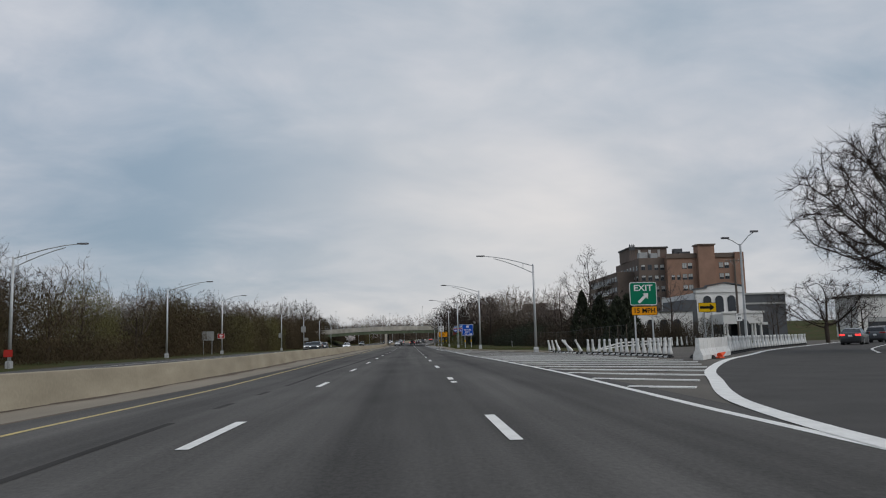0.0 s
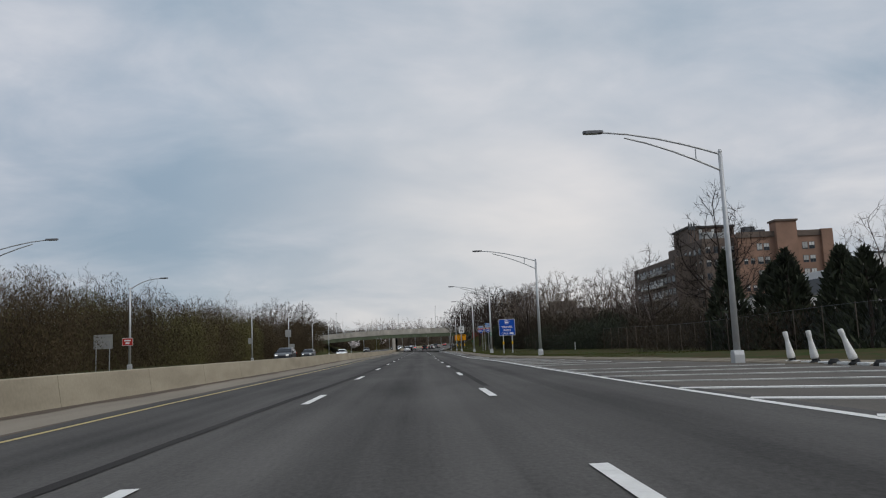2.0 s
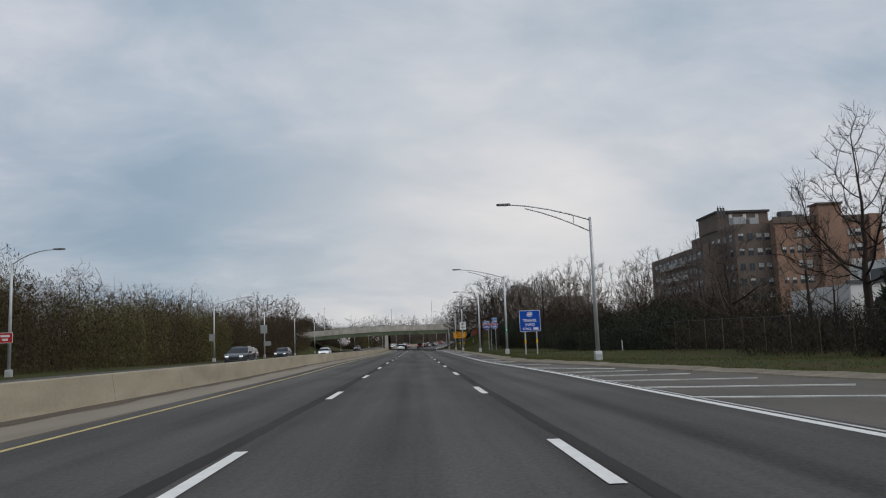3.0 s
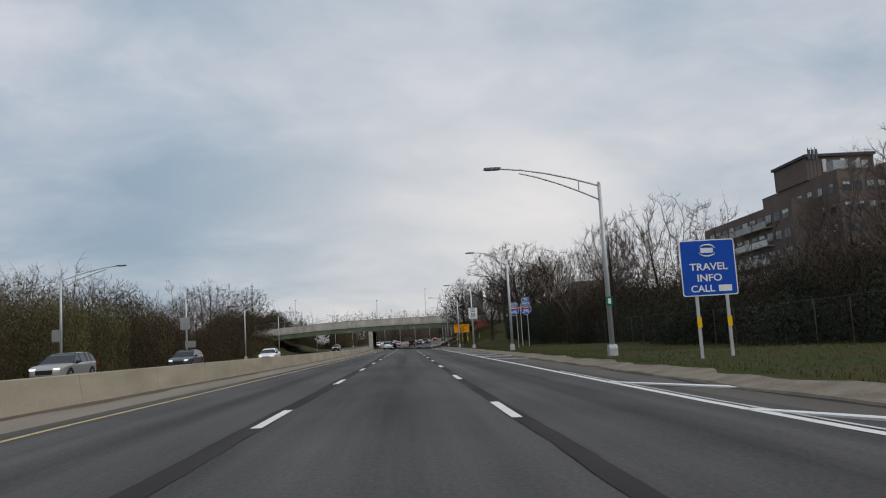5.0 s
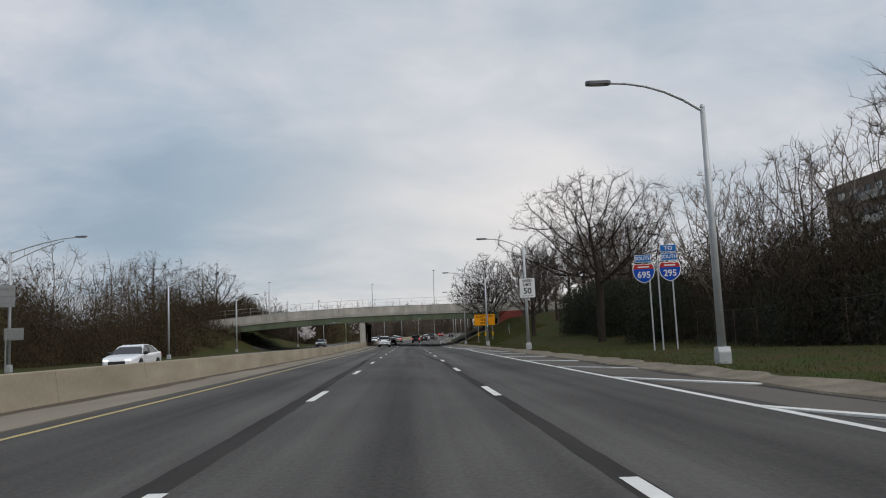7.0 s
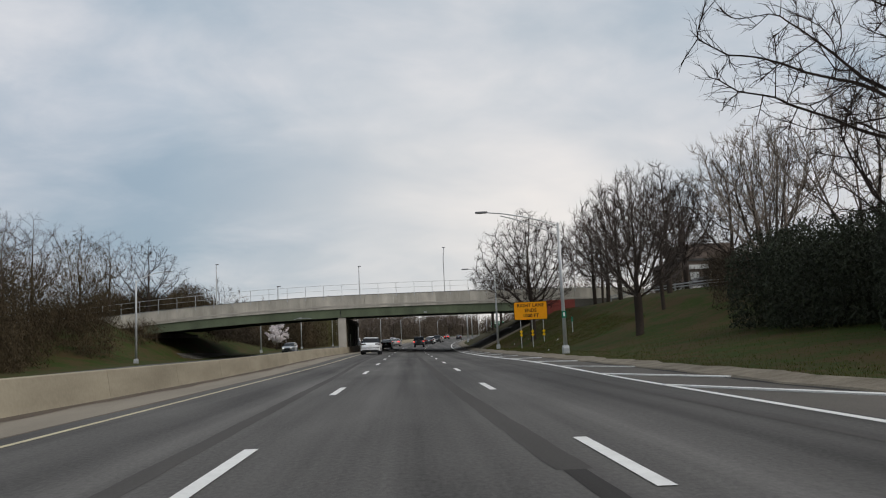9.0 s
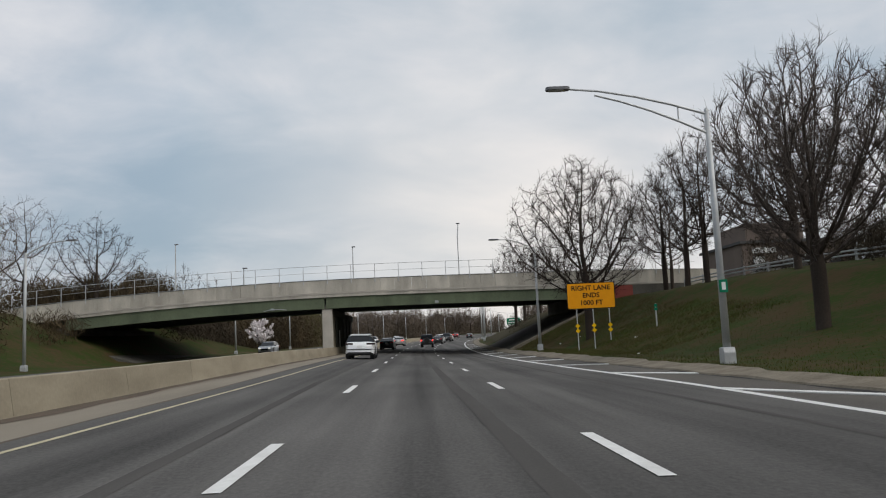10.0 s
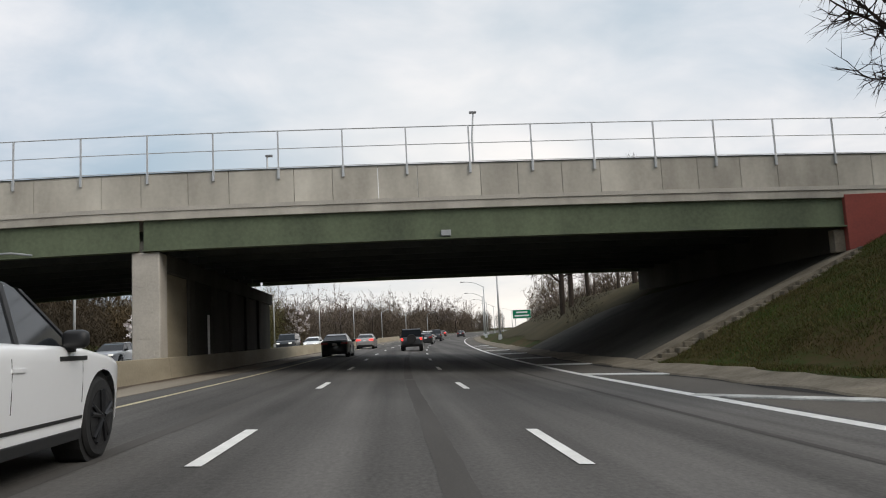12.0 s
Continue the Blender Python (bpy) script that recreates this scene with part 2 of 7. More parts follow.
WHITE = material("sign_white", (0.82, 0.82, 0.81), (0.74, 0.74, 0.73), 0.6, spec=0.12, scale=2, fine=20, bump=0, space="object")
BLACK = material("sign_black", (0.012, 0.012, 0.012), (0.009, 0.009, 0.009), 0.6, spec=0.12, scale=2, fine=20, bump=0, space="object")
ALU = material("sign_back_aluminium", (0.42, 0.42, 0.40), (0.32, 0.32, 0.31), 0.55, metal=0.3, scale=2, fine=20, bump=0, space="object")
DELIN = material("delineator_plastic", (0.80, 0.80, 0.79), (0.55, 0.54, 0.51), 0.5, scale=5, fine=30, bump=0.02, space="object", piece=0.06)
RUBBER = material("black_rubber", (0.018, 0.018, 0.019), (0.012, 0.012, 0.012), 0.8, scale=8, fine=60, bump=0.1, space="object")
BARK = material("grey_brown_bark", (0.070, 0.055, 0.045), (0.038, 0.030, 0.025), 0.95, spec=0.1, scale=2, fine=14, bump=0.5, stretch=(1, 1, 0.3), piece=0.2)
TWIG = material("bare_twigs", (0.098, 0.074, 0.062), (0.052, 0.040, 0.034), 0.95, scale=0.4, fine=5, bump=0, piece=0.25)
TWIG_DARK = material("dark_bare_twigs", (0.042, 0.031, 0.026), (0.024, 0.018, 0.015), 0.95, spec=0.1, scale=0.4, fine=5, bump=0, piece=0.2)
TWIG_PALE = material("budding_twigs", (0.175, 0.138, 0.108), (0.095, 0.075, 0.058), 0.95, scale=0.3, fine=5, bump=0, piece=0.2)
BRUSH = material("winter_brush", (0.100, 0.074, 0.043), (0.036, 0.028, 0.018), 0.95, spec=0.1, scale=0.12, fine=1.2, bump=0, island=0.35, contrast=0.4)
# brush of the far woods, paled so the colour carries distance haze
BRUSH_HAZE = material("hazy_winter_brush", (0.165, 0.130, 0.100), (0.075, 0.060, 0.046), 0.95, spec=0.1, scale=0.12, fine=1.2, bump=0, island=0.3, contrast=0.4)
# greyish-mauve twigs of the far woods, distance haze mixed into the colour
TWIG_HAZE = material("hazy_mauve_twigs", (0.205, 0.165, 0.145), (0.115, 0.092, 0.082), 0.95, scale=0.3, fine=5, bump=0, piece=0.2)
BRUSH_DARK = material("dark_undergrowth", (0.075, 0.058, 0.040), (0.028, 0.023, 0.017), 0.95, spec=0.1, scale=0.15, fine=1.2, bump=0, island=0.35, contrast=0.4)
BRUSH_GREEN = material("budding_brush", (0.140, 0.130, 0.042), (0.070, 0.062, 0.022), 0.95, scale=0.2, fine=1.2, bump=0, island=0.2)
EVERGREEN = material("evergreen_foliage", (0.036, 0.044, 0.020), (0.014, 0.018, 0.010), 0.9, scale=0.6, fine=4, bump=0, island=0.4)
BLOSSOM = material("white_blossom", (0.82, 0.77, 0.77), (0.70, 0.64, 0.64), 0.9, scale=0.8, fine=4, bump=0, island=0.15)
BRICK = material("brown_brick", (0.345, 0.205, 0.145), (0.225, 0.135, 0.098), 0.9, scale=0.35, fine=8, bump=0.2)
BRICK_DARK = material("dark_brown_brick", (0.175, 0.132, 0.108), (0.105, 0.080, 0.066), 0.9, scale=0.35, fine=8, bump=0.2)
BRICK_RED = material("red_painted_abutment", (0.30, 0.062, 0.045), (0.19, 0.042, 0.033), 0.85, scale=0.9, fine=12, bump=0.2)
STUCCO = material("white_stucco", (0.74, 0.73, 0.71), (0.60, 0.59, 0.57), 0.85, scale=0.4, fine=9, bump=0.1)
CLAD_GREY = material("grey_cladding", (0.085, 0.090, 0.098), (0.06, 0.064, 0.07), 0.7, scale=0.4, fine=9, bump=0.05)
SIDING = material("pale_house_siding", (0.52, 0.52, 0.50), (0.42, 0.42, 0.41), 0.8, scale=0.6, fine=9, bump=0.05)
ROOFING = material("dark_roofing", (0.075, 0.072, 0.07), (0.05, 0.048, 0.047), 0.9, scale=0.8, fine=12, bump=0.2)
GLASS_DARK = material("window_glass_dark", (0.030, 0.034, 0.040), (0.020, 0.023, 0.027), 0.12, scale=0.5, fine=4, bump=0, piece=0.3)
BLIND = material("window_blind_pale", (0.55, 0.55, 0.53), (0.42, 0.42, 0.41), 0.6, scale=0.5, fine=4, bump=0, piece=0.3)
WOOD_POLE = material("weathered_pole_wood", (0.16, 0.125, 0.10), (0.10, 0.08, 0.065), 0.9, scale=2, fine=20, bump=0.3, stretch=(1, 1, 0.1), space="object")
CAR_WHITE = material("white_car_paint", (0.87, 0.88, 0.89), (0.84, 0.85, 0.86), 0.28, scale=1, fine=20, bump=0, coat=0.6, space="object")
CAR_BLACK = material("black_car_paint", (0.018, 0.019, 0.022), (0.014, 0.015, 0.017), 0.28, scale=1, fine=20, bump=0, coat=0.6, space="object")
CAR_SILVER = material("silver_car_paint", (0.40, 0.39, 0.37), (0.34, 0.33, 0.32), 0.35, metal=0.5, scale=1, fine=20, bump=0, coat=0.5, space="object")
CAR_GREY = material("dark_grey_car_paint", (0.055, 0.060, 0.068), (0.045, 0.05, 0.056), 0.35, metal=0.3, scale=1, fine=20, bump=0, coat=0.5, space="object")
CAR_RED = material("dark_red_car_paint", (0.16, 0.03, 0.028), (0.13, 0.025, 0.022), 0.3, scale=1, fine=20, bump=0, coat=0.5, space="object")
CAR_GLASS = material("car_glass", (0.022, 0.026, 0.031), (0.016, 0.019, 0.023), 0.06, scale=1, fine=20, bump=0, space="object")
CAR_TRIM = material("black_car_trim", (0.016, 0.016, 0.017), (0.011, 0.011, 0.012), 0.5, scale=4, fine=40, bump=0.02, space="object")
RIM = material("dark_wheel_rim", (0.045, 0.046, 0.05), (0.03, 0.031, 0.034), 0.35, metal=0.6, scale=4, fine=40, bump=0, space="object")
RIM_SILVER = material("silver_wheel_rim", (0.45, 0.45, 0.46), (0.36, 0.36, 0.37), 0.35, metal=0.7, scale=4, fine=40, bump=0, space="object")
TAIL = material("tail_lamp_red", (0.36, 0.012, 0.012), (0.25, 0.008, 0.008), 0.25, scale=4, fine=40, bump=0, space="object")
TAIL_LIT = material("lit_tail_lamp", (1.0, 0.05, 0.04), (0.9, 0.03, 0.03), 0.3, scale=4, fine=40, bump=0, space="object", emit=1.6)
TAIL_DARK = material("smoked_tail_lamp", (0.05, 0.03, 0.032), (0.03, 0.02, 0.02), 0.2, scale=4, fine=40, bump=0, space="object")
HEAD_LIT = material("lit_head_lamp", (1, 1, 0.96), (0.95, 0.95, 0.92), 0.2, scale=4, fine=40, bump=0, space="object", emit=0.7)
CONE = material("traffic_cone_orange", (0.80, 0.10, 0.03), (0.70, 0.08, 0.02), 0.6, scale=4, fine=40, bump=0, space="object")

# ---- building tools ----
def cx(y):
    """Sideways shift of the road, which bends to the right past the bridge."""
    s = max(0.0, y - 290)
    return s * s / 2136 if s < 320 else 320 * 320 / 2136 + (s - 320) * 640 / 2136


def gz(y):
    """Height of the road, which climbs past the bridge."""
    s = max(0.0, y - 290)
    return 0.0115 * (math.sqrt(s * s + 400) - 20)


def smooth(a, b, t):
    t = min(1.0, max(0.0, (t - a) / (b - a)))
    return t * t * (3 - 2 * t)


def table(pairs, y):
    if y <= pairs[0][0]:
        return pairs[0][1]
    for (a, p), (b, q) in zip(pairs, pairs[1:]):
        if y <= b:
            return p + (q - p) * (y - a) / (b - a)
    return pairs[-1][1]


EDGE = [(-200, 12), (8, 12), (38, 15.6), (62, 14.0), (74, 12.4), (86, 10.5), (97, 8.95), (112, 7.5), (120, 7.2), (145, 7.6), (172, 7.8), (225, 8.3), (285, 8.25), (330, 8.5), (900, 8.5)]


def edge(y):
    """Where the paved shoulder ends and the grass begins, from the road's middle."""
    return table(EDGE, y)


def lane_edge(y):
    """Where the white line along the outer lane runs, from the road's middle."""
    return table([(0, 5.08), (30, 5.36), (74, 5.33), (92, 5.40), (116, 5.06), (132, 5.16), (142, 5.27), (160, 5.30), (180, 5.46), (219, 5.68), (230, 5.95), (240, 6.18), (300, 6.27), (900, 6.27)], y)


def ground(x, y):
    """Height of the land."""
    u = x - cx(y)
    z = gz(y)
    e = edge(y)
    if -24.5 < u < e:
        return z - 0.06 + tilt(u, y)
    if u >= e:
        d = u - e - 0.75 * smooth(288, 296, y) * (1 - smooth(321, 328, y))
        if y < 122 and y < 62 + 1.3 * (x - 13):
            return z - 0.06
        bank = 4.3 * smooth(190, 285, y) * (1 - 0.75 * smooth(345, 420, y))
        run = 13.5 - 4.6 * smooth(240, 296, y)
        return z - 0.06 + 0.10 * min(1, d / 0.4) + bank * (min(1.0, max(0.0, d - 0.5 - 3.2 * (1 - smooth(278, 296, y))) / run) + 0.35 * smooth(run, run + 14, d)) + 0.12 * math.sin(x * 0.21 + y * 0.13) * smooth(1, 6, d)
    d = -24.5 - u
    bank = 5.2 * smooth(255, 296, y) * (1 - smooth(325, 380, y))
    return z - 0.06 + tilt(-9, y) + 0.10 * min(1, d / 0.4) + bank * min(1.0, max(0.0, d - 3.0) / 8.0) + 0.25 * math.sin(x * 0.13 + y * 0.09) * smooth(3, 12, d)


def tilt(u, y):
    """Cross fall of the carriageway, which leans into the bend near the bridge."""
    k = table([(12, 0.0), (24, -0.014), (44, -0.012), (60, 0.0), (100, 0.006), (120, 0.022), (172, 0.014), (232, 0.015), (244, 0.026), (256, 0.042), (268, 0.054), (284, 0.057), (320, 0.050), (360, 0.034), (900, 0.034)], y)
    u = max(u, -5.2 if k > 0 else -8.3)
    return -k * u if u < 5.8 else -k * 5.8 * max(0.0, 1 - (u - 5.8) / 2.6)


def mesh_of(name, verts, faces, mat, smoothed=False):
    me = bpy.data.meshes.new(name)
    me.from_pydata(verts, [], faces)
    me.materials.append(mat)
    if smoothed:
        me.polygons.foreach_set("use_smooth", [True] * len(me.polygons))
    me.update()
    return me


def part(name, bm, mat, parent=None, label="", smoothed=False):
    """Links a bmesh as one mesh object, under a thing or a part."""
    me = bpy.data.meshes.new(name)
    bmesh.ops.recalc_face_normals(bm, faces=bm.faces)
    bm.to_mesh(me)
    bm.free()
    me.materials.append(mat)
    if smoothed:
        me.polygons.foreach_set("use_smooth", [True] * len(me.polygons))
    ob = new(name, me)
    if parent:
        ob.parent = parent
    if label:
        ob["label"] = label
    return ob


def raw(name, verts, faces, mat, parent=None, label="", smoothed=False):
    ob = new(name, mesh_of(name, verts, faces, mat, smoothed))
    if parent:
        ob.parent = parent
    if label:
        ob["label"] = label
    return ob


def thing(name, at, label, category, group="", turn=0.0, kind=""):
    ob = new(name)
    ob.empty_display_size = 0.3
    ob.matrix_basis = pose(*at, 0, 0, turn)
    return tagged(ob, label, category, group, kind)


def box(bm, x0, x1, y0, y1, z0, z1, bevel=0.0):
    v = [bm.verts.new((x, y, z)) for z in (z0, z1) for x, y in ((x0, y0), (x1, y0), (x1, y1), (x0, y1))]
    f = [bm.faces.new([v[i] for i in q]) for q in ((3, 2, 1, 0), (4, 5, 6, 7), (0, 1, 5, 4), (1, 2, 6, 5), (2, 3, 7, 6), (3, 0, 4, 7))]
    if bevel:
        bmesh.ops.bevel(bm, geom=list({e for q in f for e in q.edges}), offset=bevel, segments=2, affect="EDGES", profile=0.5)
    return bm


def boxed(name, mat, parent, b, bevel=0.0, label=""):
    return part(name, box(bmesh.new(), *b, bevel), mat, parent, label)


def tube(bm, points, radii, n=10, caps=True):
    """A tapered tube along points."""
    rings = []
    for i, p in enumerate(points):
        p = Vector(p)
        d = Vector(points[min(i + 1, len(points) - 1)]) - Vector(points[max(i - 1, 0)])
        q = d.to_track_quat("Z", "Y")
        rings.append([bm.verts.new(p + q @ Vector((radii[i] * math.cos(2 * math.pi * k / n), radii[i] * math.sin(2 * math.pi * k / n), 0))) for k in range(n)])
    for a, b in zip(rings, rings[1:]):
        for k in range(n):
            bm.faces.new((a[k], a[(k + 1) % n], b[(k + 1) % n], b[k]))
    if caps:
        bm.faces.new(rings[0][::-1])
        bm.faces.new(rings[-1])
    return bm


def prism(bm, outline, a, b, axis="x"):
    """An outline extruded from a to b. axis x: outline in (y, z); y: in (x, z); z: in (x, y)."""
    def at(p, c):
        return {"x": (c, p[0], p[1]), "y": (p[0], c, p[1]), "z": (p[0], p[1], c)}[axis]
    lo, hi = [bm.verts.new(at(p, a)) for p in outline], [bm.verts.new(at(p, b)) for p in outline]
    bm.faces.new(lo), bm.faces.new(hi[::-1])
    for i in range(len(outline)):
        j = (i + 1) % len(outline)
        bm.faces.new((lo[i], hi[i], hi[j], lo[j]))
    return bm


def lettering(text, size, at, parent, mat, wide=1.0, name="lettering"):
    """Flat letters on a panel that faces the traffic (-y), centred on at."""
    c = bpy.data.curves.new("letters", "FONT")
    c.body, c.size, c.align_x, c.align_y, c.extrude, c.resolution_u = text, size, "CENTER", "CENTER", 0.003, 3
    c.offset = 0.018 * size
    tmp = new("letters", c)
    me = bpy.data.meshes.new_from_object(tmp.evaluated_get(bpy.context.evaluated_depsgraph_get()))
    bpy.data.objects.remove(tmp)
    me.materials.clear()
    me.materials.append(mat)
    ob = new(name, me)
    ob.parent = parent
    ob.matrix_basis = pose(*at, 90, 0, 0) @ Matrix.Diagonal((wide, 1, 1, 1))
    return ob


def rounded(w, h, r, n=4):
    """Outline of a rounded panel, centred."""
    out = []
    for sx, sy, a0 in ((1, 1, 0), (-1, 1, 90), (-1, -1, 180), (1, -1, 270)):
        for k in range(n + 1):
            a = radians(a0 + 90 * k / n)
            out.append((sx * (w / 2 - r) + r * math.cos(a), sy * (h / 2 - r) + r * math.sin(a)))
    return out


def strip(name, u0, u1, ya, yb, lift, mat, parent=None, step=4.0, label=""):
    """A strip laid along the road between two offsets, which may be functions of y."""
    n = max(1, int((yb - ya) / step))
    verts, faces = [], []
    for i in range(n + 1):
        y = ya + (yb - ya) * i / n
        for u in (u0, u1):
            v = u(y) if callable(u) else u
            verts.append((v + cx(y), y, gz(y) + lift + tilt(v, y)))
        if i:
            faces.append((2 * i - 2, 2 * i - 1, 2 * i + 1, 2 * i))
    return raw(name, verts, faces, mat, parent, label)

# ---- ground and road ----
xs = sorted({-2500, -1500, -900, -500, -300, -200, *range(-150, -30, 8), *range(-30, -22, 2), -24.9, -24.5, -24.1, -20, -14, -8, 0, 5, *[6 + 0.75 * k for k in range(28)], *range(28, 130, 6), 150, 200, 300, 500, 900, 1500, 2500})
ys = sorted({-2500, -1200, -600, -300, -150, *range(-80, 190, 6), *range(190, 350, 3), *range(350, 700, 10), 760, 850, 1000, 1400, 2000, 3000, 4500})
verts = [(x + cx(y) * (1 if abs(x) < 200 else 0), y, ground(x + cx(y) * (1 if abs(x) < 200 else 0), y)) for y in ys for x in xs]
faces = [(j * len(xs) + i, j * len(xs) + i + 1, (j + 1) * len(xs) + i + 1, (j + 1) * len(xs) + i) for j in range(len(ys) - 1) for i in range(len(xs) - 1)]
tagged(raw("ground", verts, faces, GRASS, smoothed=True), "uneven roadside lawn, spring green with brown bare patches", "grass", kind="structure")

road = tagged(strip("road", -5.2, 5.75, -160, 900, 0.0, ASPHALT), "dark grey worn asphalt carriageway with three lanes", "road", kind="structure")
strip("lane_margin", -5.75, -5.2, -160, 900, 0.0, ASPHALT, road)
strip("lane_widening", 5.75, lambda y: max(5.75, lane_edge(y) + 0.2), 200, 900, 0.0, ASPHALT, road)
tagged(strip("shoulder_inner", -8.0, -5.75, -160, 900, -0.012, SHOULDER), "weathered brownish concrete shoulder along the barrier", "road shoulder", kind="structure")
tagged(strip("shoulder_outer", lambda y: max(5.75, lane_edge(y) + 0.2), lambda y: min(edge(y), 8.4), -160, 900, -0.012, ASPHALT_OLD), "cracked weathered shoulder and gore along the lawn", "road shoulder", kind="structure")
tagged(strip("gore_pavement", 8.4, lambda y: max(8.4, edge(y)), -160, 330, -0.012, ASPHALT_OLD), "weathered pavement of the gore", "road shoulder", kind="structure")
tagged(strip("opposite_road", -24.5, -8.45, -160, 900, -0.008, ASPHALT), "opposite carriageway of grey asphalt behind the barrier", "road", kind="structure")


def marking(name, u0, u1, ya, yb, mat=PAINT_WHITE, lift=0.006, label="", step=4.0):
    return strip(name, u0, u1, ya, yb, lift, mat, road, step, label)


def seam_left(y):
    return table([(-160, -2.7), (30, -2.9), (45, -2.7), (75, -2.05), (110, -1.87), (160, -1.93), (180, -2.2), (220, -2.65), (246, -3.1), (262, -3.05), (282, -2.85), (900, -2.8)], y) + 0.015 * math.sin(y * 0.31)


def seam_right(y):
    return table([(-160, 2.1), (60, 2.05), (110, 1.9), (190, 1.75), (216, 1.0), (240, 0.8), (280, 0.5), (900, 0.4)], y) + 0.015 * math.sin(y * 0.27 + 1)


def seam_half(y, top):
    wide = table([(-160, 0.05), (20, 0.07), (55, 0.09), (75, 0.13), (110, 0.155), (180, 0.15), (230, 0.11), (900, 0.10)], y)
    return wide * (1 + 0.09 * math.sin(y * 1.1 + 3 * top) * math.sin(y * 0.53) + 0.05 * math.sin(y * 4.1 + top))


marking("tar_seam", lambda y: seam_left(y) - seam_half(y, 0), lambda y: seam_left(y) + seam_half(y, 1), -160, 200, SEAM, 0.003, "dark tar seam along the lanes", 0.5)
marking("tar_seam", lambda y: seam_left(y) - seam_half(y, 0), lambda y: seam_left(y) + seam_half(y, 1), 200, 480, SEAM_FAINT, 0.003, "faint tar seam along the lanes", 0.5)
marking("tar_seam", lambda y: seam_right(y) - 0.8 * seam_half(y, 0), lambda y: seam_right(y) + 0.8 * seam_half(y, 1), 62, 205, SEAM, 0.003, "dark tar seam along the lanes", 0.5)
marking("tar_seam", lambda y: seam_right(y) - 1.3 * seam_half(y, 0), lambda y: seam_right(y) + 1.3 * seam_half(y, 1), 205, 480, SEAM_FAINT, 0.003, "faint tar seam along the lanes", 0.5)
marking("tar_seam", lambda y: 4.60 + 0.05 * math.sin(y * 0.2) + 0.1 * smooth(220, 260, y), lambda y: 4.76 + 0.05 * math.sin(y * 0.2) + 0.1 * smooth(220, 260, y), 205, 330, SEAM_FAINT, 0.003, "dark tar seam along the lanes", 2.0)
def inner_line(y):
    return table([(-160, -4.7), (20, -4.75), (45, -5.15), (230, -5.12), (250, -4.82), (300, -4.72)], y)


for ya, yb, mat, says in ((-160, 188, PAINT_YELLOW, "faded yellow edge line"), (188, 700, PAINT_PALE, "pale worn yellow edge line")):
    marking("yellow_edge_line", lambda y: inner_line(y) - 0.055, lambda y: inner_line(y) + 0.055, ya, yb, mat, 0.006, says)
marking("white_edge_line", lambda y: lane_edge(y) - 0.085, lambda y: lane_edge(y) + 0.085, 6, 700, PAINT_WHITE, 0.006, "white edge line", 2.0)
marking("white_edge_line", lambda y: lane_edge(y) + 0.17, lambda y: lane_edge(y) + 0.25, 66, 134, PAINT_WORN, 0.007, "ghost of an older edge line", 2.0)

# lane dashes, 3 m long, 12.2 m apart, each following the cross fall
for k in range(-4, 36):
    y1 = 12.1 + 12.19 * k
    for u in (-1.83, 1.83):
        strip("lane_dash", u - 0.078, u + 0.078, y1 - 3.05, y1, 0.009, PAINT_WHITE, road, 1.0)
for k in range(-4, 36):
    y1 = 9 + 12.19 * k
    for u in (-13.2, -16.9):
        strip("lane_dash", u - 0.07, u + 0.07, y1 - 3.05, y1, 0.0, PAINT_WHITE, road, 1.5)
marking("white_edge_line", -20.7, -20.55, -160, 600, PAINT_WHITE, 0.0)
marking("yellow_edge_line", -9.9, -9.75, -160, 600, PAINT_YELLOW, 0.0)


def slanted(name, a, b, width, mat):
    """A painted bar on the shoulder from a to b."""
    a, b = Vector((*a, 0)), Vector((*b, 0))
    d = (b - a).normalized()
    n = Vector((-d.y, d.x, 0)) * width / 2
    pts = [a - n, b - n, b + n, a + n]
    up = [(p.x + cx(p.y), p.y, gz(p.y) + 0.012 + tilt(p.x, p.y)) for p in pts]
    down = [(p.x + cx(p.y), p.y, gz(p.y) - 0.02 + tilt(p.x, p.y)) for p in pts]
    raw(name, up + down, [(0, 1, 2, 3), (0, 4, 5, 1), (1, 5, 6, 2), (2, 6, 7, 3), (3, 7, 4, 0)], mat, road)


# ramp that leaves to the right: left edge of its lane
NOSE = [(4.9, 2.0), (5.1, 7.7), (5.75, 12.3), (6.5, 15.2), (7.9, 19.2), (10.2, 25.5), (14.6, 35.0), (19.2, 43.0), (24.8, 53.0), (32.0, 63.6), (40.5, 75.6), (50.0, 89.0), (62.0, 105.0)]


def offset_line(line, d):
    out = []
    for i, p in enumerate(line):
        a, b = Vector(line[max(i - 1, 0)]), Vector(line[min(i + 1, len(line) - 1)])
        t = (b - a).normalized()
        out.append((p[0] + t.y * d, p[1] - t.x * d))
    return out


def band(name, left, right, lift, mat, parent=None):
    v = []
    for a, b in zip(left, right):
        v += [(*a, lift), (*b, lift)]
    return raw(name, v, [(2 * i, 2 * i + 1, 2 * i + 3, 2 * i + 2) for i in range(len(left) - 1)], mat, parent)


def finer(line, n=4):
    out = []
    for i in range(len(line) - 1):
        p0, p1, p2, p3 = (Vector(line[min(max(j, 0), len(line) - 1)]) for j in (i - 1, i, i + 1, i + 2))
        for k in range(n):
            t = k / n
            out.append(tuple(0.5 * (2 * p1 + (p2 - p0) * t + (2 * p0 - 5 * p1 + 4 * p2 - p3) * t * t + (3 * p1 - p0 - 3 * p2 + p3) * t ** 3)))
    return out + [line[-1]]


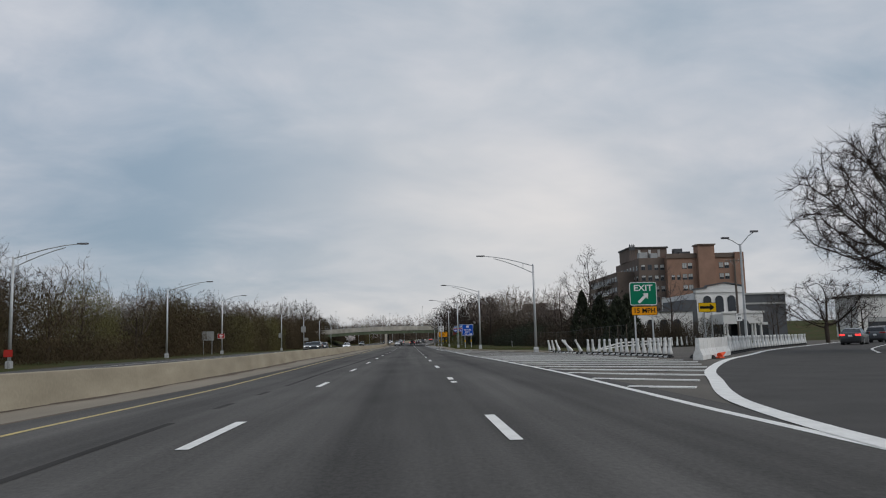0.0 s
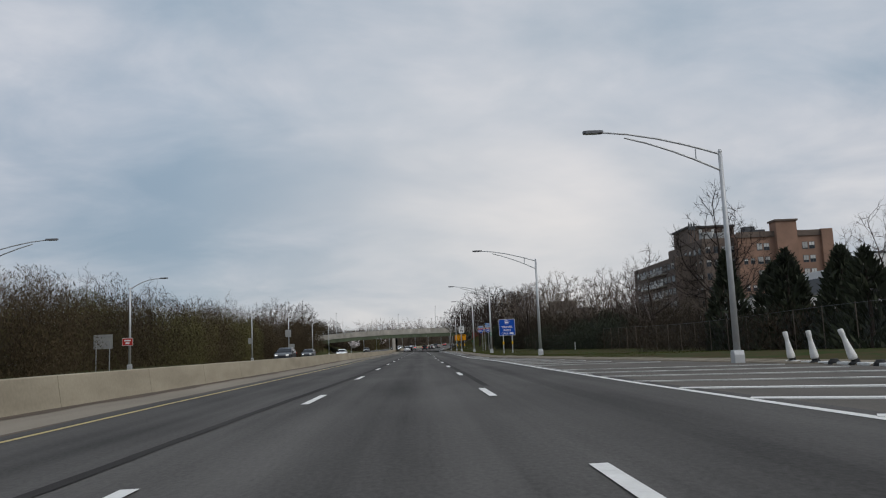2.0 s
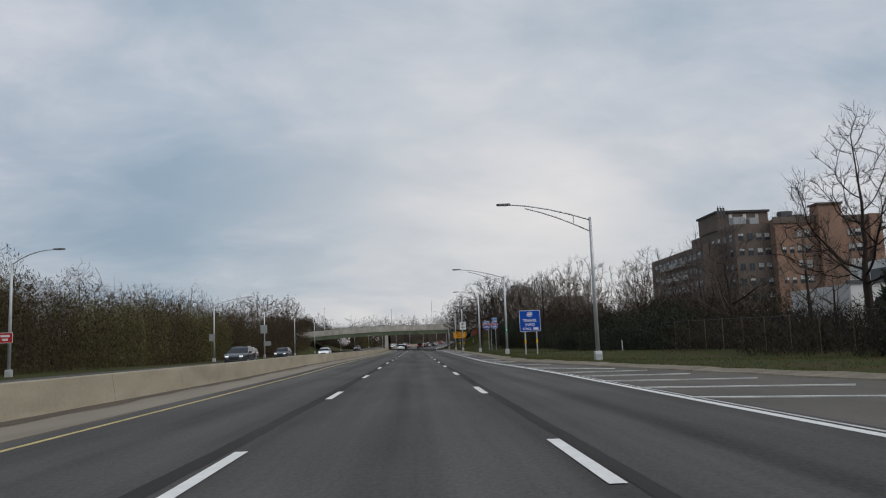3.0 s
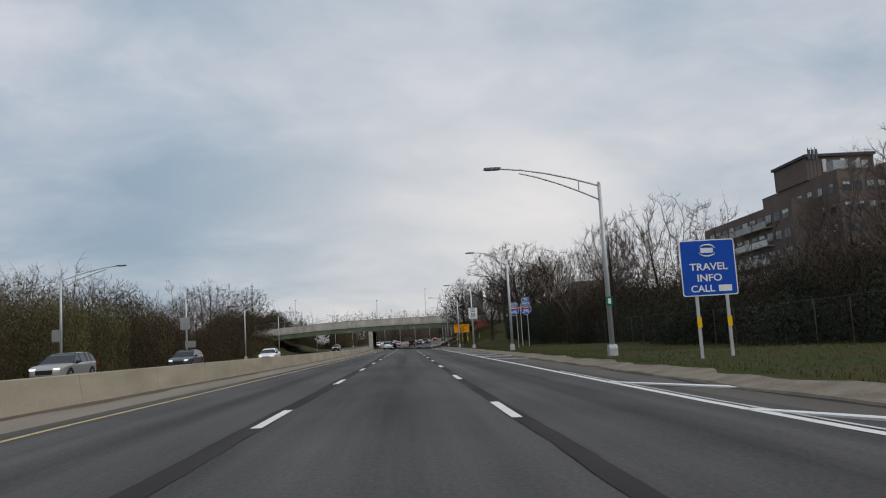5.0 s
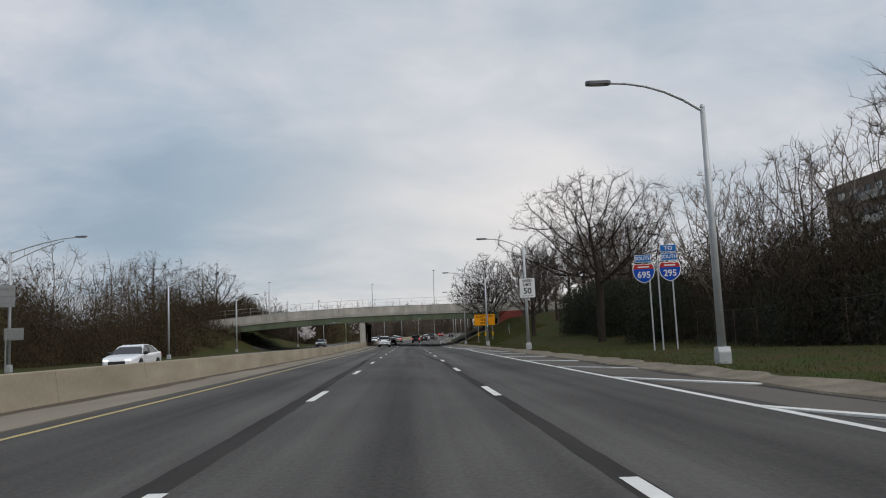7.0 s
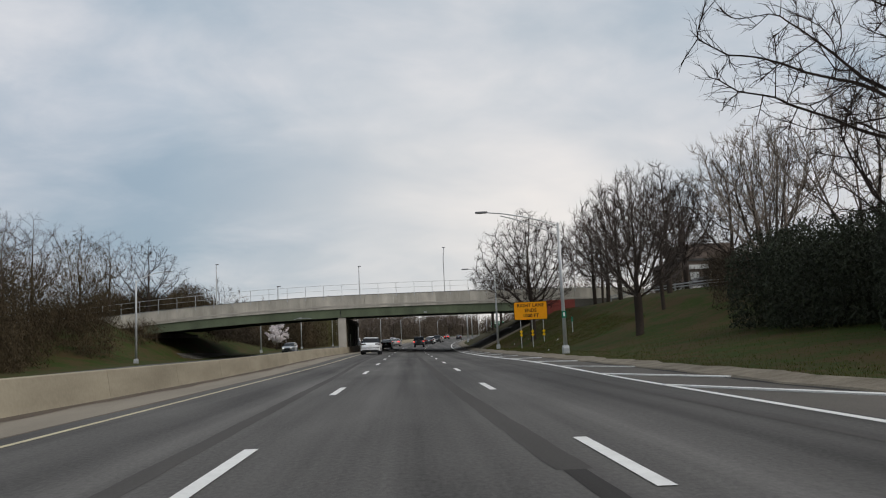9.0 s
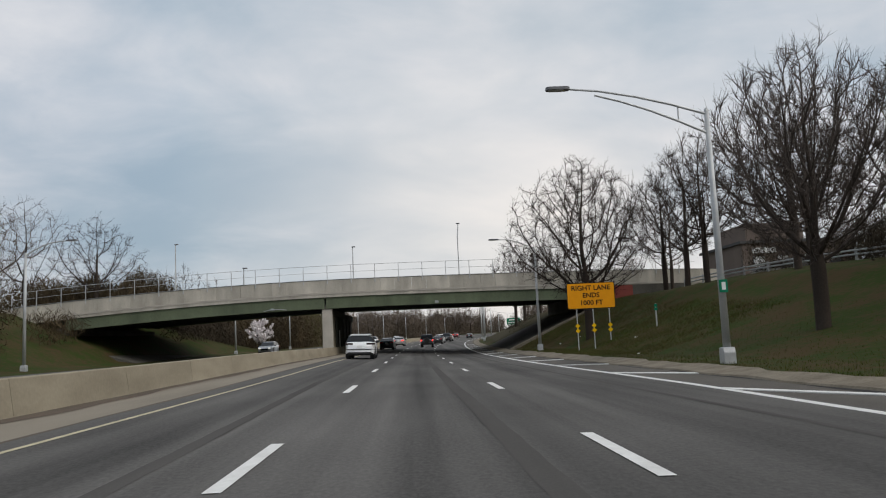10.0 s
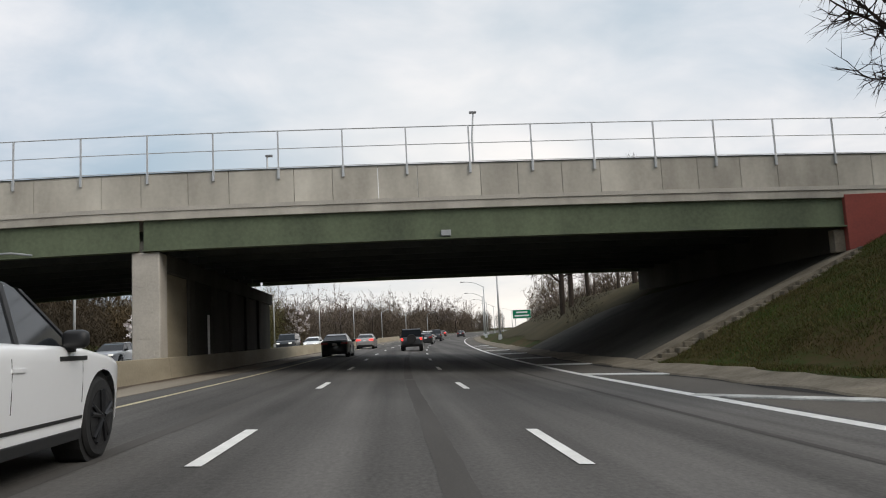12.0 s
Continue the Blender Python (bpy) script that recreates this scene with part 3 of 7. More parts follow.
nose = finer(NOSE)
start = [(5.6, -60), (5.6, -20), (5.6, 0)]
ramp = tagged(band("ramp_road", start + nose[4:], [(13.5, -60), (13.5, -20), (13.6, 0)] + offset_line(nose[4:], 9.0), 0.004, ASPHALT_RAMP), "exit ramp of dark asphalt curving away from the highway", "road", kind="structure")
band("white_edge_line", nose, offset_line(nose, 0.34), 0.012, PAINT_WHITE, ramp)
far_side = offset_line(nose[28:], 6.3)
band("white_edge_line", far_side, offset_line(nose[28:], 6.45), 0.012, PAINT_WHITE, ramp)
tagged(raw("pavement", [(12.6, -60, -0.03), (90, -60, -0.03), (90, 122, -0.03), (58, 120, -0.03), (13.2, 62.3, -0.03)], [(0, 1, 2, 3, 4)], ASPHALT_OLD), "weathered grey pavement round the ramp", "pavement", kind="structure")

# hatching of the gore and of the shoulder
for k in range(22):
    y = 17.5 + (3.35 if k < 17 else 3.6) * k
    right = table([(10, 6.2), (16, 6.7), (20, 8.0), (26, 10.2), (38, 13.4), (62, 12.6), (74, 11.8), (80, 9.6), (90, 8.4)], y - 1.5)
    slanted("hatch_bar", (5.45, y), (right, y - 0.55 * (right - 5.45)), 0.30 if y < 60 else 0.22, PAINT_WHITE if y < 58 else PAINT_WORN)
for k, y in enumerate((100, 109, 118.6, 126.6, 155.3, 163.8, 172.8, 181.4, 190, 198.8, 207.4, 216, 222.5, 230, 238.4, 248, 258.3, 267.8, 277, 286, 296, 305, 314, 323, 332, 341, 350)):
    left, slope = lane_edge(y), table([(90, 1.6), (110, 2.6), (120, 3.0), (240, 3.2), (260, 3.8)], y)
    right = min(edge(y) - 0.72, 9.2)
    slanted("hatch_bar", (left, y), (right, y - slope * (right - left)), 0.2, PAINT_WORN if k % 3 == 1 else PAINT_WHITE)

# pale strip of broken concrete at the edge of the lawn
random.seed(4)
kv, kf = [], []
for i in range(520):
    y = 60 + 0.7 * i
    near = edge(y) - 0.70 - 0.08 * math.sin(y * 1.3) - random.uniform(0, 0.06)
    far = edge(y) + 0.16 + 0.14 * math.sin(y * 0.7) + 0.12 * math.sin(y * 1.9) + random.uniform(-0.08, 0.08)
    for u, lift_k in ((near, -0.03), (near + 0.05, 0.03), ((near + far) / 2, 0.05 + random.uniform(-0.012, 0.012)), (far, 0.10), (far + 0.12, -0.02)):
        kv.append((u + cx(y), y, gz(y) + lift_k + tilt(u, y)))
    if i:
        kf += [(5 * i - 5 + k, 5 * i - 4 + k, 5 * i + 1 + k, 5 * i + k) for k in range(4)]
strip_k = raw("kerb_edge", kv, kf, KERB)
tagged(strip_k, "pale crumbling concrete edge strip along the lawn", "kerb", kind="structure")
tagged(strip("gutter", lambda y: edge(y) - 0.82 + 0.05 * math.sin(y * 0.9), lambda y: edge(y) - 0.70 + 0.07 * math.sin(y * 0.6), 96, 330, -0.006, SEAM, None, 0.7), "dark broken joint between shoulder and kerb strip", "joint", kind="structure")
tagged(strip("gutter", lambda y: -7.78 - 0.02 * math.sin(y), lambda y: -7.25 + 0.12 * math.sin(y * 0.4) + 0.08 * math.sin(y * 1.3), -160, 500, -0.004, DIRT, None, 0.8), "brown dirt and leaves gathered along the barrier", "dirt", kind="structure")
tagged(strip("gutter", lambda y: -5.72, lambda y: -5.62 + 0.04 * math.sin(y * 0.5), -160, 500, 0.003, DIRT, None, 1.0), "dark dirty joint beside the edge line", "dirt", kind="structure")

# median barrier of cast lengths
barrier = thing("median_barrier", (0, 0, 0), "low beige concrete median barrier, stained along its foot", "barrier", kind="structure")
PROFILE = [(-0.27, 0), (-0.25, 0.10), (-0.16, 0.72), (-0.14, 0.74), (0.14, 0.74), (0.16, 0.72), (0.25, 0.10), (0.27, 0)]
bm = bmesh.new()
prism(bm, PROFILE, 0.012, 6.078, "y")
bmesh.ops.recalc_face_normals(bm, faces=bm.faces)
bar_mesh = bpy.data.meshes.new("barrier_length")
bm.to_mesh(bar_mesh)
bm.free()
bar_mesh.materials.append(CONCRETE)
for k in range(-12, 75):
    y = 6.09 * k
    ob = new("barrier_length", bar_mesh)
    ob.parent = barrier
    turn = math.degrees(math.atan2(cx(y + 6.09) - cx(y), 6.09))
    x0 = -8.12 + (0.55 * (1 - smooth(5, 45, y)))
    ob.matrix_basis = pose(x0 + cx(y), y, gz(y) - 0.02 + tilt(-8.1, y), math.degrees(math.atan2(gz(y + 6.09) + tilt(-8.1, y + 6.09) - gz(y) - tilt(-8.1, y), 6.09)), 0, -turn)

# ---- bridge ----
BY0, BY1 = 297.4, 323.0


def deck(x):
    """Top of the parapet, which falls away from the crown of the bridge."""
    return 7.46 - (0.0013 if x < -5 else 0.00045) * (x + 5) ** 2


bridge = thing("road_bridge", (0, 0, 0), "concrete and green-painted steel road bridge over the highway", "bridge", kind="structure")


def along(name, x0, x1, y0, y1, low, high, mat, n=24, label=""):
    """A length of the bridge between x0 and x1 that follows its camber."""
    bm = bmesh.new()
    rows = []
    for i in range(n + 1):
        x = x0 + (x1 - x0) * i / n
        zl, zh = deck(x) + low, deck(x) + high
        rows.append([bm.verts.new(p) for p in ((x, y0, zl), (x, y1, zl), (x, y1, zh), (x, y0, zh))])
    for a, b in zip(rows, rows[1:]):
        for k in range(4):
            bm.faces.new((a[k], b[k], b[(k + 1) % 4], a[(k + 1) % 4]))
    bm.faces.new(rows[0]), bm.faces.new(rows[-1][::-1])
    return part(name, bm, mat, bridge, label)


for y0, face in ((BY0, -1), (BY1 - 0.35, 1)):
    x, k = -47.0, 0
    while x < 29.5:
        w = (1.42, 2.28, 1.36, 1.62)[k % 4]
        along("parapet_panel", x + 0.009, x + w - 0.009, y0, y0 + 0.35, -1.18, 0.0, CONCRETE_BRIDGE, 2)
        x, k = x + w, k + 1
    along("coping", -47, 29.5, y0 - 0.03, y0 + 0.38, 0.0, 0.035, STEEL_DARK, 30)
    along("deck_edge", -47, 29.5, y0 - 0.06, y0 + 0.5, -1.34, -1.19, CONCRETE_PALE, 30)
    along("deck_fascia", -47, 29.5, y0 - 0.02 if face < 0 else y0, y0 + 0.5, -1.63, -1.345, CONCRETE_BRIDGE, 30)
    # outer girder with flanges
    gy = y0 + 0.12
    for a, b in ((-33.0, -8.65), (-8.5, 17.2)):
        low = -2.67 if face < 0 else -2.06
        along("girder_web", a, b, gy, gy + 0.06, low, -1.64, STEEL_GREEN, 12, "green-painted girder web")
        along("girder_flange", a, b, gy - 0.16, gy + 0.22, low - 0.05, low, STEEL_GREEN, 12)
along("deck_slab", -47, 29.5, BY0 + 0.5, BY1 - 0.5, -1.55, -1.25, CONCRETE_BRIDGE, 24)
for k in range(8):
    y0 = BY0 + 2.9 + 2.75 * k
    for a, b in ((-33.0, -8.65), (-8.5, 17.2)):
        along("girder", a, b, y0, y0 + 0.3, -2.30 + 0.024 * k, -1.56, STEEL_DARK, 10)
# splice plates and stains of the green girder
for x in (-13.6, 2.1):
    boxed("drain_box", GALV_DARK, bridge, (x - 0.18, x + 0.18, BY0 - 0.03, BY0 + 0.12, deck(x) - 2.62, deck(x) - 2.40), 0.02)
# pipe that loops under the left span
bm = bmesh.new()
tube(bm, [(-14.4, BY0 - 0.05, deck(-14.4) - 2.64), (-13.9, BY0 - 0.07, deck(-14) - 2.53), (-12.9, BY0 - 0.07, deck(-13) - 2.53), (-12.2, BY0 - 0.05, deck(-12.2) - 2.64)], [0.04] * 4, 8)
part("conduit", bm, GALV_DARK, bridge)

bm = bmesh.new()
box(bm, -8.92, -7.95, BY0 + 0.1, BY0 + 1.0, -0.1, 4.70, 0.05)
part("pier_column", bm, CONCRETE_PALE, bridge, "pale concrete end column of the pier with old patches")
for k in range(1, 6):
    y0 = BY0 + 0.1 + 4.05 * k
    boxed("pier_column", CONCRETE_DARK, bridge, (-8.92, -7.95, y0, y0 + 0.9, -0.1, 4.70), 0.04)
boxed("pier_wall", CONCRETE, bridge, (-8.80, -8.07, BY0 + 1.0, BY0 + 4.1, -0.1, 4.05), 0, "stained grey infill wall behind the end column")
boxed("pier_wall", CONCRETE_DARK, bridge, (-8.78, -8.09, BY0 + 4.1, BY1 - 0.2, -0.1, 4.05))
boxed("marker_strip", WHITE, bridge, (-7.99, -7.93, BY0 + 7.2, BY0 + 7.4, 0.75, 2.75), 0.01, "white vertical marker strip on the pier")
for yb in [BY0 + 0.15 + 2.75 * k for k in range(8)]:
    boxed("bearing_block", CONCRETE_DARK, bridge, (-8.75, -8.45, yb, yb + 0.35, 4.69, 5.1))
boxed("pier_cap", CONCRETE_DARK, bridge, (-8.95, -7.92, BY0 + 1.0, BY1, 4.05, 4.72), 0.03)
bm = bmesh.new()
for x0, x1, z in ((-8.75, -8.15, 0.95), (-8.70, -8.3, 1.7), (-8.6, -8.2, 2.6), (-8.78, -8.4, 3.5)):
    box(bm, x0, x1, BY0 + 0.088, BY0 + 0.11, z, z + 0.35)
part("patch", bm, CONCRETE_PALE, bridge, "lighter mortar patches")
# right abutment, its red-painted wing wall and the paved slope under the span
boxed("abutment", CONCRETE_DARK, bridge, (17.2, 18.4, BY0 + 0.5, BY1, 2.0, 6.0))
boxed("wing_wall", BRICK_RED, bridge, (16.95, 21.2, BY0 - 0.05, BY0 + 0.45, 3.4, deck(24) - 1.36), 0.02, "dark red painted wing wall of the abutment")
boxed("wing_wall", CONCRETE_DARK, bridge, (21.2, 27.0, BY0 - 0.04, BY0 + 0.45, 3.4, deck(24) - 1.36), 0.02, "dark grey end of the wing wall")
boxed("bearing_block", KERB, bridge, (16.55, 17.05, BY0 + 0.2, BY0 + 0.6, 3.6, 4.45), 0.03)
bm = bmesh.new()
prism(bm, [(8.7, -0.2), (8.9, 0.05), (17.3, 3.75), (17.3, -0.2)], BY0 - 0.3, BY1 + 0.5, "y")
part("slope_paving", bm, CONCRETE_DARK, bridge, "dark stained slope under the span")
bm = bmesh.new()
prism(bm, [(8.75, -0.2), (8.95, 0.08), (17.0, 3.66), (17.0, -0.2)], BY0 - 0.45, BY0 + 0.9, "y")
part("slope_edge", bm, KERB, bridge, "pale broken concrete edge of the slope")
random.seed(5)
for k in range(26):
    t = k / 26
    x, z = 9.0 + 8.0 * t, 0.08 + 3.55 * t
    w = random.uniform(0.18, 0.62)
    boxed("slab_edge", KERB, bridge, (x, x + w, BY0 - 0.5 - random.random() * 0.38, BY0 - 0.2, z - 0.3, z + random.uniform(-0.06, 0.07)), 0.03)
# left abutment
boxed("abutment", CONCRETE_DARK, bridge, (-34.0, -33.0, BY0 + 0.5, BY1, 1.0, 4.0))
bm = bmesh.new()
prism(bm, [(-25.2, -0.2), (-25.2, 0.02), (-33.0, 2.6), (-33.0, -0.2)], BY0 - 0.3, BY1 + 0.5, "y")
part("slope_paving", bm, CONCRETE_DARK, bridge, "dark slope under the far span")

# bridge railing: posts let into the parapet, three rails
for y0, side in ((BY0, 1), (BY1, -1)):
    x = -8.3 - 2.28 * 16
    while x < 28:
        bm = bmesh.new()
        z = deck(x)
        box(bm, x - 0.026, x + 0.026, y0 - 0.05 * side - 0.026, y0 - 0.05 * side + 0.026, z + 0.0, z + 1.40)
        box(bm, x - 0.045, x + 0.045, y0 - 0.05 * side - 0.035, y0 - 0.05 * side + 0.035, z - 0.36, z + 0.02, 0.012)
        part("rail_post", bm, GALV, bridge)
        x += 2.28
    for h, r in ((1.39, 0.021), (0.74, 0.016), (0.06, 0.014)):
        bm = bmesh.new()
        px = [-45 + 2.5 * k for k in range(30)]
        tube(bm, [(x, y0 - 0.05 * side, deck(x) + h) for x in px], [r] * len(px), 6)
        part("rail", bm, GALV, bridge)
# lanterns' plain poles on the bridge
for x, y, z, bent in ((-7.4, 318.9, 13.4, 0), (-29.1, 318.9, 14.6, 0), (5.7, 318.9, 15.8, 1), (-16.5, 298.6, 9.2, 0)):
    bm = bmesh.new()
    pts = [(0, 0, 0), (0, 0, z - deck(x) - 0.6), (0.15 * bent, 0, z - deck(x) + 1.0)]
    pole = thing("bridge_pole", (x, y, deck(x) - 1.2), "slim grey lamp pole on the bridge", "lamp post", "poles on the bridge")
    part("pole", tube(bm, pts, [0.09, 0.07, 0.05], 8), GALV, pole)
    bm = bmesh.new()
    box(bm, -0.1, 0.35, -0.12, 0.12, pts[-1][2], pts[-1][2] + 0.12, 0.02)
    part("lantern", bm, LAMP_HEAD, pole)

# ---- lamps and signs ----
def street_lamp(at, turn, truss, label, group, height=7.8, arm=4.6):
    """A tapered pole on a cast base; its arm reaches along -x."""
    lamp = thing("street_lamp", at, label, "street lamp", group, turn)
    bm = bmesh.new()
    prism(bm, [(-0.20, -0.02), (0.20, -0.02), (0.20, 0.36), (0.15, 0.52), (-0.15, 0.52), (-0.20, 0.36)], -0.19, 0.19, "x")
    bmesh.ops.bevel(bm, geom=bm.edges[:], offset=0.015, segments=1, affect="EDGES")
    part("base", bm, GALV, lamp)
    part("pole", tube(bmesh.new(), [(0, 0, 0.48), (0, 0, height * 0.55), (0, 0, height)], [0.125, 0.10, 0.075], 12), GALV, lamp, smoothed=True)
    rise = 0.92
    if truss:
        bm = bmesh.new()
        upper = [(-arm * t, 0, height - 0.08 + (rise + 0.06) * (1 - (1 - t) ** 1.6)) for t in (0, 0.25, 0.5, 0.75, 0.97)]
        tube(bm, upper, [0.042, 0.04, 0.038, 0.036, 0.034], 8)
        part("upper_arm", bm, GALV, lamp)
        bm = bmesh.new()
        lower = [(-arm * t, 0, height - 0.72 + (rise + 0.62) * (1 - (1 - t) ** 1.5)) for t in (0, 0.2, 0.4, 0.6, 0.78)]
        tube(bm, lower, [0.042, 0.04, 0.038, 0.036, 0.032], 8)
        part("lower_arm", bm, GALV, lamp)
        bm = bmesh.new()
        tube(bm, [(-arm * 0.2, 0, lower[1][2]), (-arm * 0.2, 0, height - 0.08 + (rise + 0.06) * (1 - 0.8 ** 1.6))], [0.025, 0.025], 6)
        part("strut", bm, GALV, lamp)
        end = upper[-1]
    else:
        bm = bmesh.new()
        pts = [(-arm * 0.62 * t, 0, height - 0.12 + 0.95 * (1 - (1 - t) ** 2.2)) for t in (0, 0.2, 0.4, 0.6, 0.8, 1)]
        tube(bm, pts, [0.05, 0.047, 0.044, 0.04, 0.036, 0.032], 8)
        part("arm", bm, GALV, lamp)
        end = pts[-1]
    part("pole_cap", tube(bmesh.new(), [(0, 0, height), (0, 0, height + 0.1)], [0.085, 0.05], 10), GALV, lamp)
    bm = bmesh.new()
    prism(bm, [(x - 0.30, y) for x, y in rounded(0.78, 0.30, 0.13)], end[2] - 0.03, end[2] + 0.06, "z")
    for v in bm.verts:
        v.co.x += end[0]
    head = part("lantern", bm, LAMP_HEAD, lamp, "flat dark grey lantern head")
    bm = bmesh.new()
    prism(bm, rounded(0.5, 0.22, 0.08), end[2] - 0.05, end[2] - 0.031, "z")
    for v in bm.verts:
        v.co.x += end[0] - 0.35
    part("lens", bm, LENS, head)
    return lamp


RIGHT = "galvanised street lamp beside the lawn"
for x, y, truss, h in ((11.98, 70.9, 1, 7.95), (10.09, 106.1, 1, 7.8), (9.29, 141.8, 1, 7.7), (9.3, 174.9, 0, 7.75), (9.0, 210.6, 0, 7.6), (9.5, 246.2, 1, 8.05), (9.42, 282.2, 0, 7.9)):
    street_lamp((x, y, ground(x, y) - 0.02), 0, truss, RIGHT + (" with a braced twin arm" if truss else " with a single upswept arm"), "street lamps by the lawn", h)
for y in (318 + 35.6 * k for k in range(1, 8)):
    street_lamp((9.6 + cx(y), y, ground(9.6 + cx(y), y)), -math.degrees((y - 290) / 1068), 0, RIGHT + " beyond the bridge", "street lamps by the lawn", 7.8)
for y, truss in ((56, 1), (91.2, 1), (117.5, 0), (171.2, 1), (206.8, 1), (242.3, 0), (277.3, 0)):
    h = 7.7 if y < 190 else 8.2
    street_lamp((-27.0, y, ground(-27, y) - 0.02), 180, truss, "galvanised street lamp across the opposite carriageway", "street lamps across the road", h)
for y in (335 + 35.6 * k for k in range(8)):
    street_lamp((-26.5 + cx(y), y, ground(-26.5 + cx(y), y)), 180, 0, "galvanised street lamp across the opposite carriageway", "street lamps across the road", 8.0)


def panel(parent, name, mat, w, h, at, border=None, r=0.08, inset=0.04, thick=0.012, label=""):
    """A flat sign blade that faces -y, with a border line."""
    x, y, z = at
    bm = bmesh.new()
    prism(bm, [(px + x, pz + z) for px, pz in rounded(w, h, r)], y, y + thick, "y")
    blade = part(name, bm, border or mat, parent, label)
    if border:
        bm = bmesh.new()
        prism(bm, [(px + x, pz + z) for px, pz in rounded(w - 2 * inset, h - 2 * inset, max(0.02, r - inset * 0.6))], y - 0.004, y + thick * 0.5, "y")
        part("face", bm, mat, blade)
    return blade


def post(parent, x, z0, z1, mat=GALV, w=0.07, y=0.05, name="post"):
    return boxed(name, mat, parent, (x - w / 2, x + w / 2, y - 0.03, y + 0.03, z0, z1))


def arrow_mesh(points, y, mat, parent, at, turn=0.0, label=""):
    c, s = math.cos(radians(turn)), math.sin(radians(turn))
    bm = bmesh.new()
    prism(bm, [(at[0] + c * px - s * pz, at[1] + s * px + c * pz) for px, pz in points], y - 0.012, y - 0.003, "y")
    return part("arrow", bm, mat, parent, label)


ARROW = [(-0.5, -0.09), (0.18, -0.09), (0.18, -0.24), (0.5, 0), (0.18, 0.24), (0.18, 0.09), (-0.5, 0.09)]

# exit sign in the gore
sign = thing("exit_sign", (15.15, 48.2, 0.0), "green exit sign with white arrow over a yellow 15 MPH plate", "road sign")
panel(sign, "exit_panel", GREEN, 1.70, 1.42, (0, 0, 3.78), WHITE, 0.12, 0.04)
lettering("EXIT", 0.52, (0, -0.012, 4.12), sign, WHITE, 1.12)
arrow_mesh([(px * 0.85, pz * 0.95) for px, pz in ARROW], -0.004, WHITE, sign, (0.0, 3.52), 42)
panel(sign, "speed_plate", ORANGE, 1.62, 0.56, (0.02, 0, 2.72), BLACK, 0.06, 0.03)
lettering("15 MPH", 0.40, (0.02, -0.012, 2.72), sign, BLACK, 1.05)
for x in (-0.58, 0.52):
    post(sign, x, -0.05, 4.4, GALV, 0.09)

sign = thing("arrow_sign", (21.65, 54.75, 0.0), "yellow sign with a black arrow", "road sign")
panel(sign, "arrow_panel", YELLOW, 1.28, 0.66, (0, 0, 3.08), BLACK, 0.05, 0.025)
arrow_mesh([(px * 1.05, pz) for px, pz in ARROW], -0.004, BLACK, sign, (0, 3.08))
for x in (-0.22, 0.3):
    post(sign, x, -0.05, 3.3, GALV_DARK, 0.07)

# travel information sign
sign = thing("travel_info_sign", (10.39, 132.9, ground(10.39, 132.9)), "blue travel information sign on two steel posts with yellow reflectors", "road sign")
panel(sign, "info_panel", BLUE, 1.86, 1.86, (0, 0, 2.95), WHITE, 0.09, 0.035)
for text, z in (("TRAVEL", 2.97), ("INFO", 2.60)):
    lettering(text, 0.33, (0, -0.012, z), sign, WHITE, 1.12)
lettering("CALL", 0.31, (-0.26, -0.012, 2.25), sign, WHITE, 1.1)
boxed("number_bar", WHITE, sign, (0.28, 0.72, -0.012, -0.003, 2.15, 2.36))
bm = bmesh.new()
for a0, a1, rx in ((200, 330, 0.30), (20, 150, 0.30)):
    pts = [(rx * math.cos(radians(a0 + (a1 - a0) * k / 10)), -0.008, 3.52 + 0.19 * math.sin(radians(a0 + (a1 - a0) * k / 10))) for k in range(11)]
    tube(bm, pts, [0.006 + 0.022 * math.sin(math.pi * k / 10) for k in range(11)], 5)
part("emblem", bm, WHITE, sign, "white swoosh emblem")
boxed("emblem_bar", WHITE, sign, (-0.22, 0.2, -0.012, -0.003, 3.44, 3.60))
for x in (-0.47, 0.55):
    p = post(sign, x, -0.1, 2.6, GALV, 0.10)
    boxed("reflector", YELLOW, p, (x - 0.075, x + 0.075, 0.0, 0.015, 1.0, 1.33))


def shield(parent, x, z, text, w=0.95, tall=0.95):
    """A route shield: white rim, blue field, red crown."""
    def outline(k):
        half = [(0.0, -0.5), (0.22, -0.40), (0.40, -0.22), (0.49, 0.05), (0.48, 0.30), (0.40, 0.47), (0.2, 0.43), (0.0, 0.47)]
        pts = half + [(-a, b) for a, b in half[-2:0:-1]]
        return [(x + a * w * k, z + b * tall * k) for a, b in pts]
    bm = bmesh.new()
    prism(bm, outline(1.0), 0, 0.012, "y")
    rim = part("shield", bm, WHITE, parent)
    bm = bmesh.new()
    prism(bm, outline(0.93), -0.004, 0.006, "y")
    part("field", bm, BLUE, rim)
    bm = bmesh.new()
    prism(bm, [(x + a * w, z + b * tall) for a, b in ((-0.445, 0.20), (0.445, 0.20), (0.44, 0.30), (0.37, 0.43), (0.2, 0.40), (0, 0.435), (-0.2, 0.40), (-0.37, 0.43), (-0.44, 0.30))], -0.008, -0.003, "y")
    crown = part("crown", bm, RED, rim, "red crown of the shield")
    boxed("crown_bar", WHITE, crown, (x - 0.28, x + 0.28, -0.011, -0.007, z + 0.27 * tall, z + 0.33 * tall))
    lettering(text, 0.44, (x, -0.012, z - 0.10), rim, WHITE, 1.0)


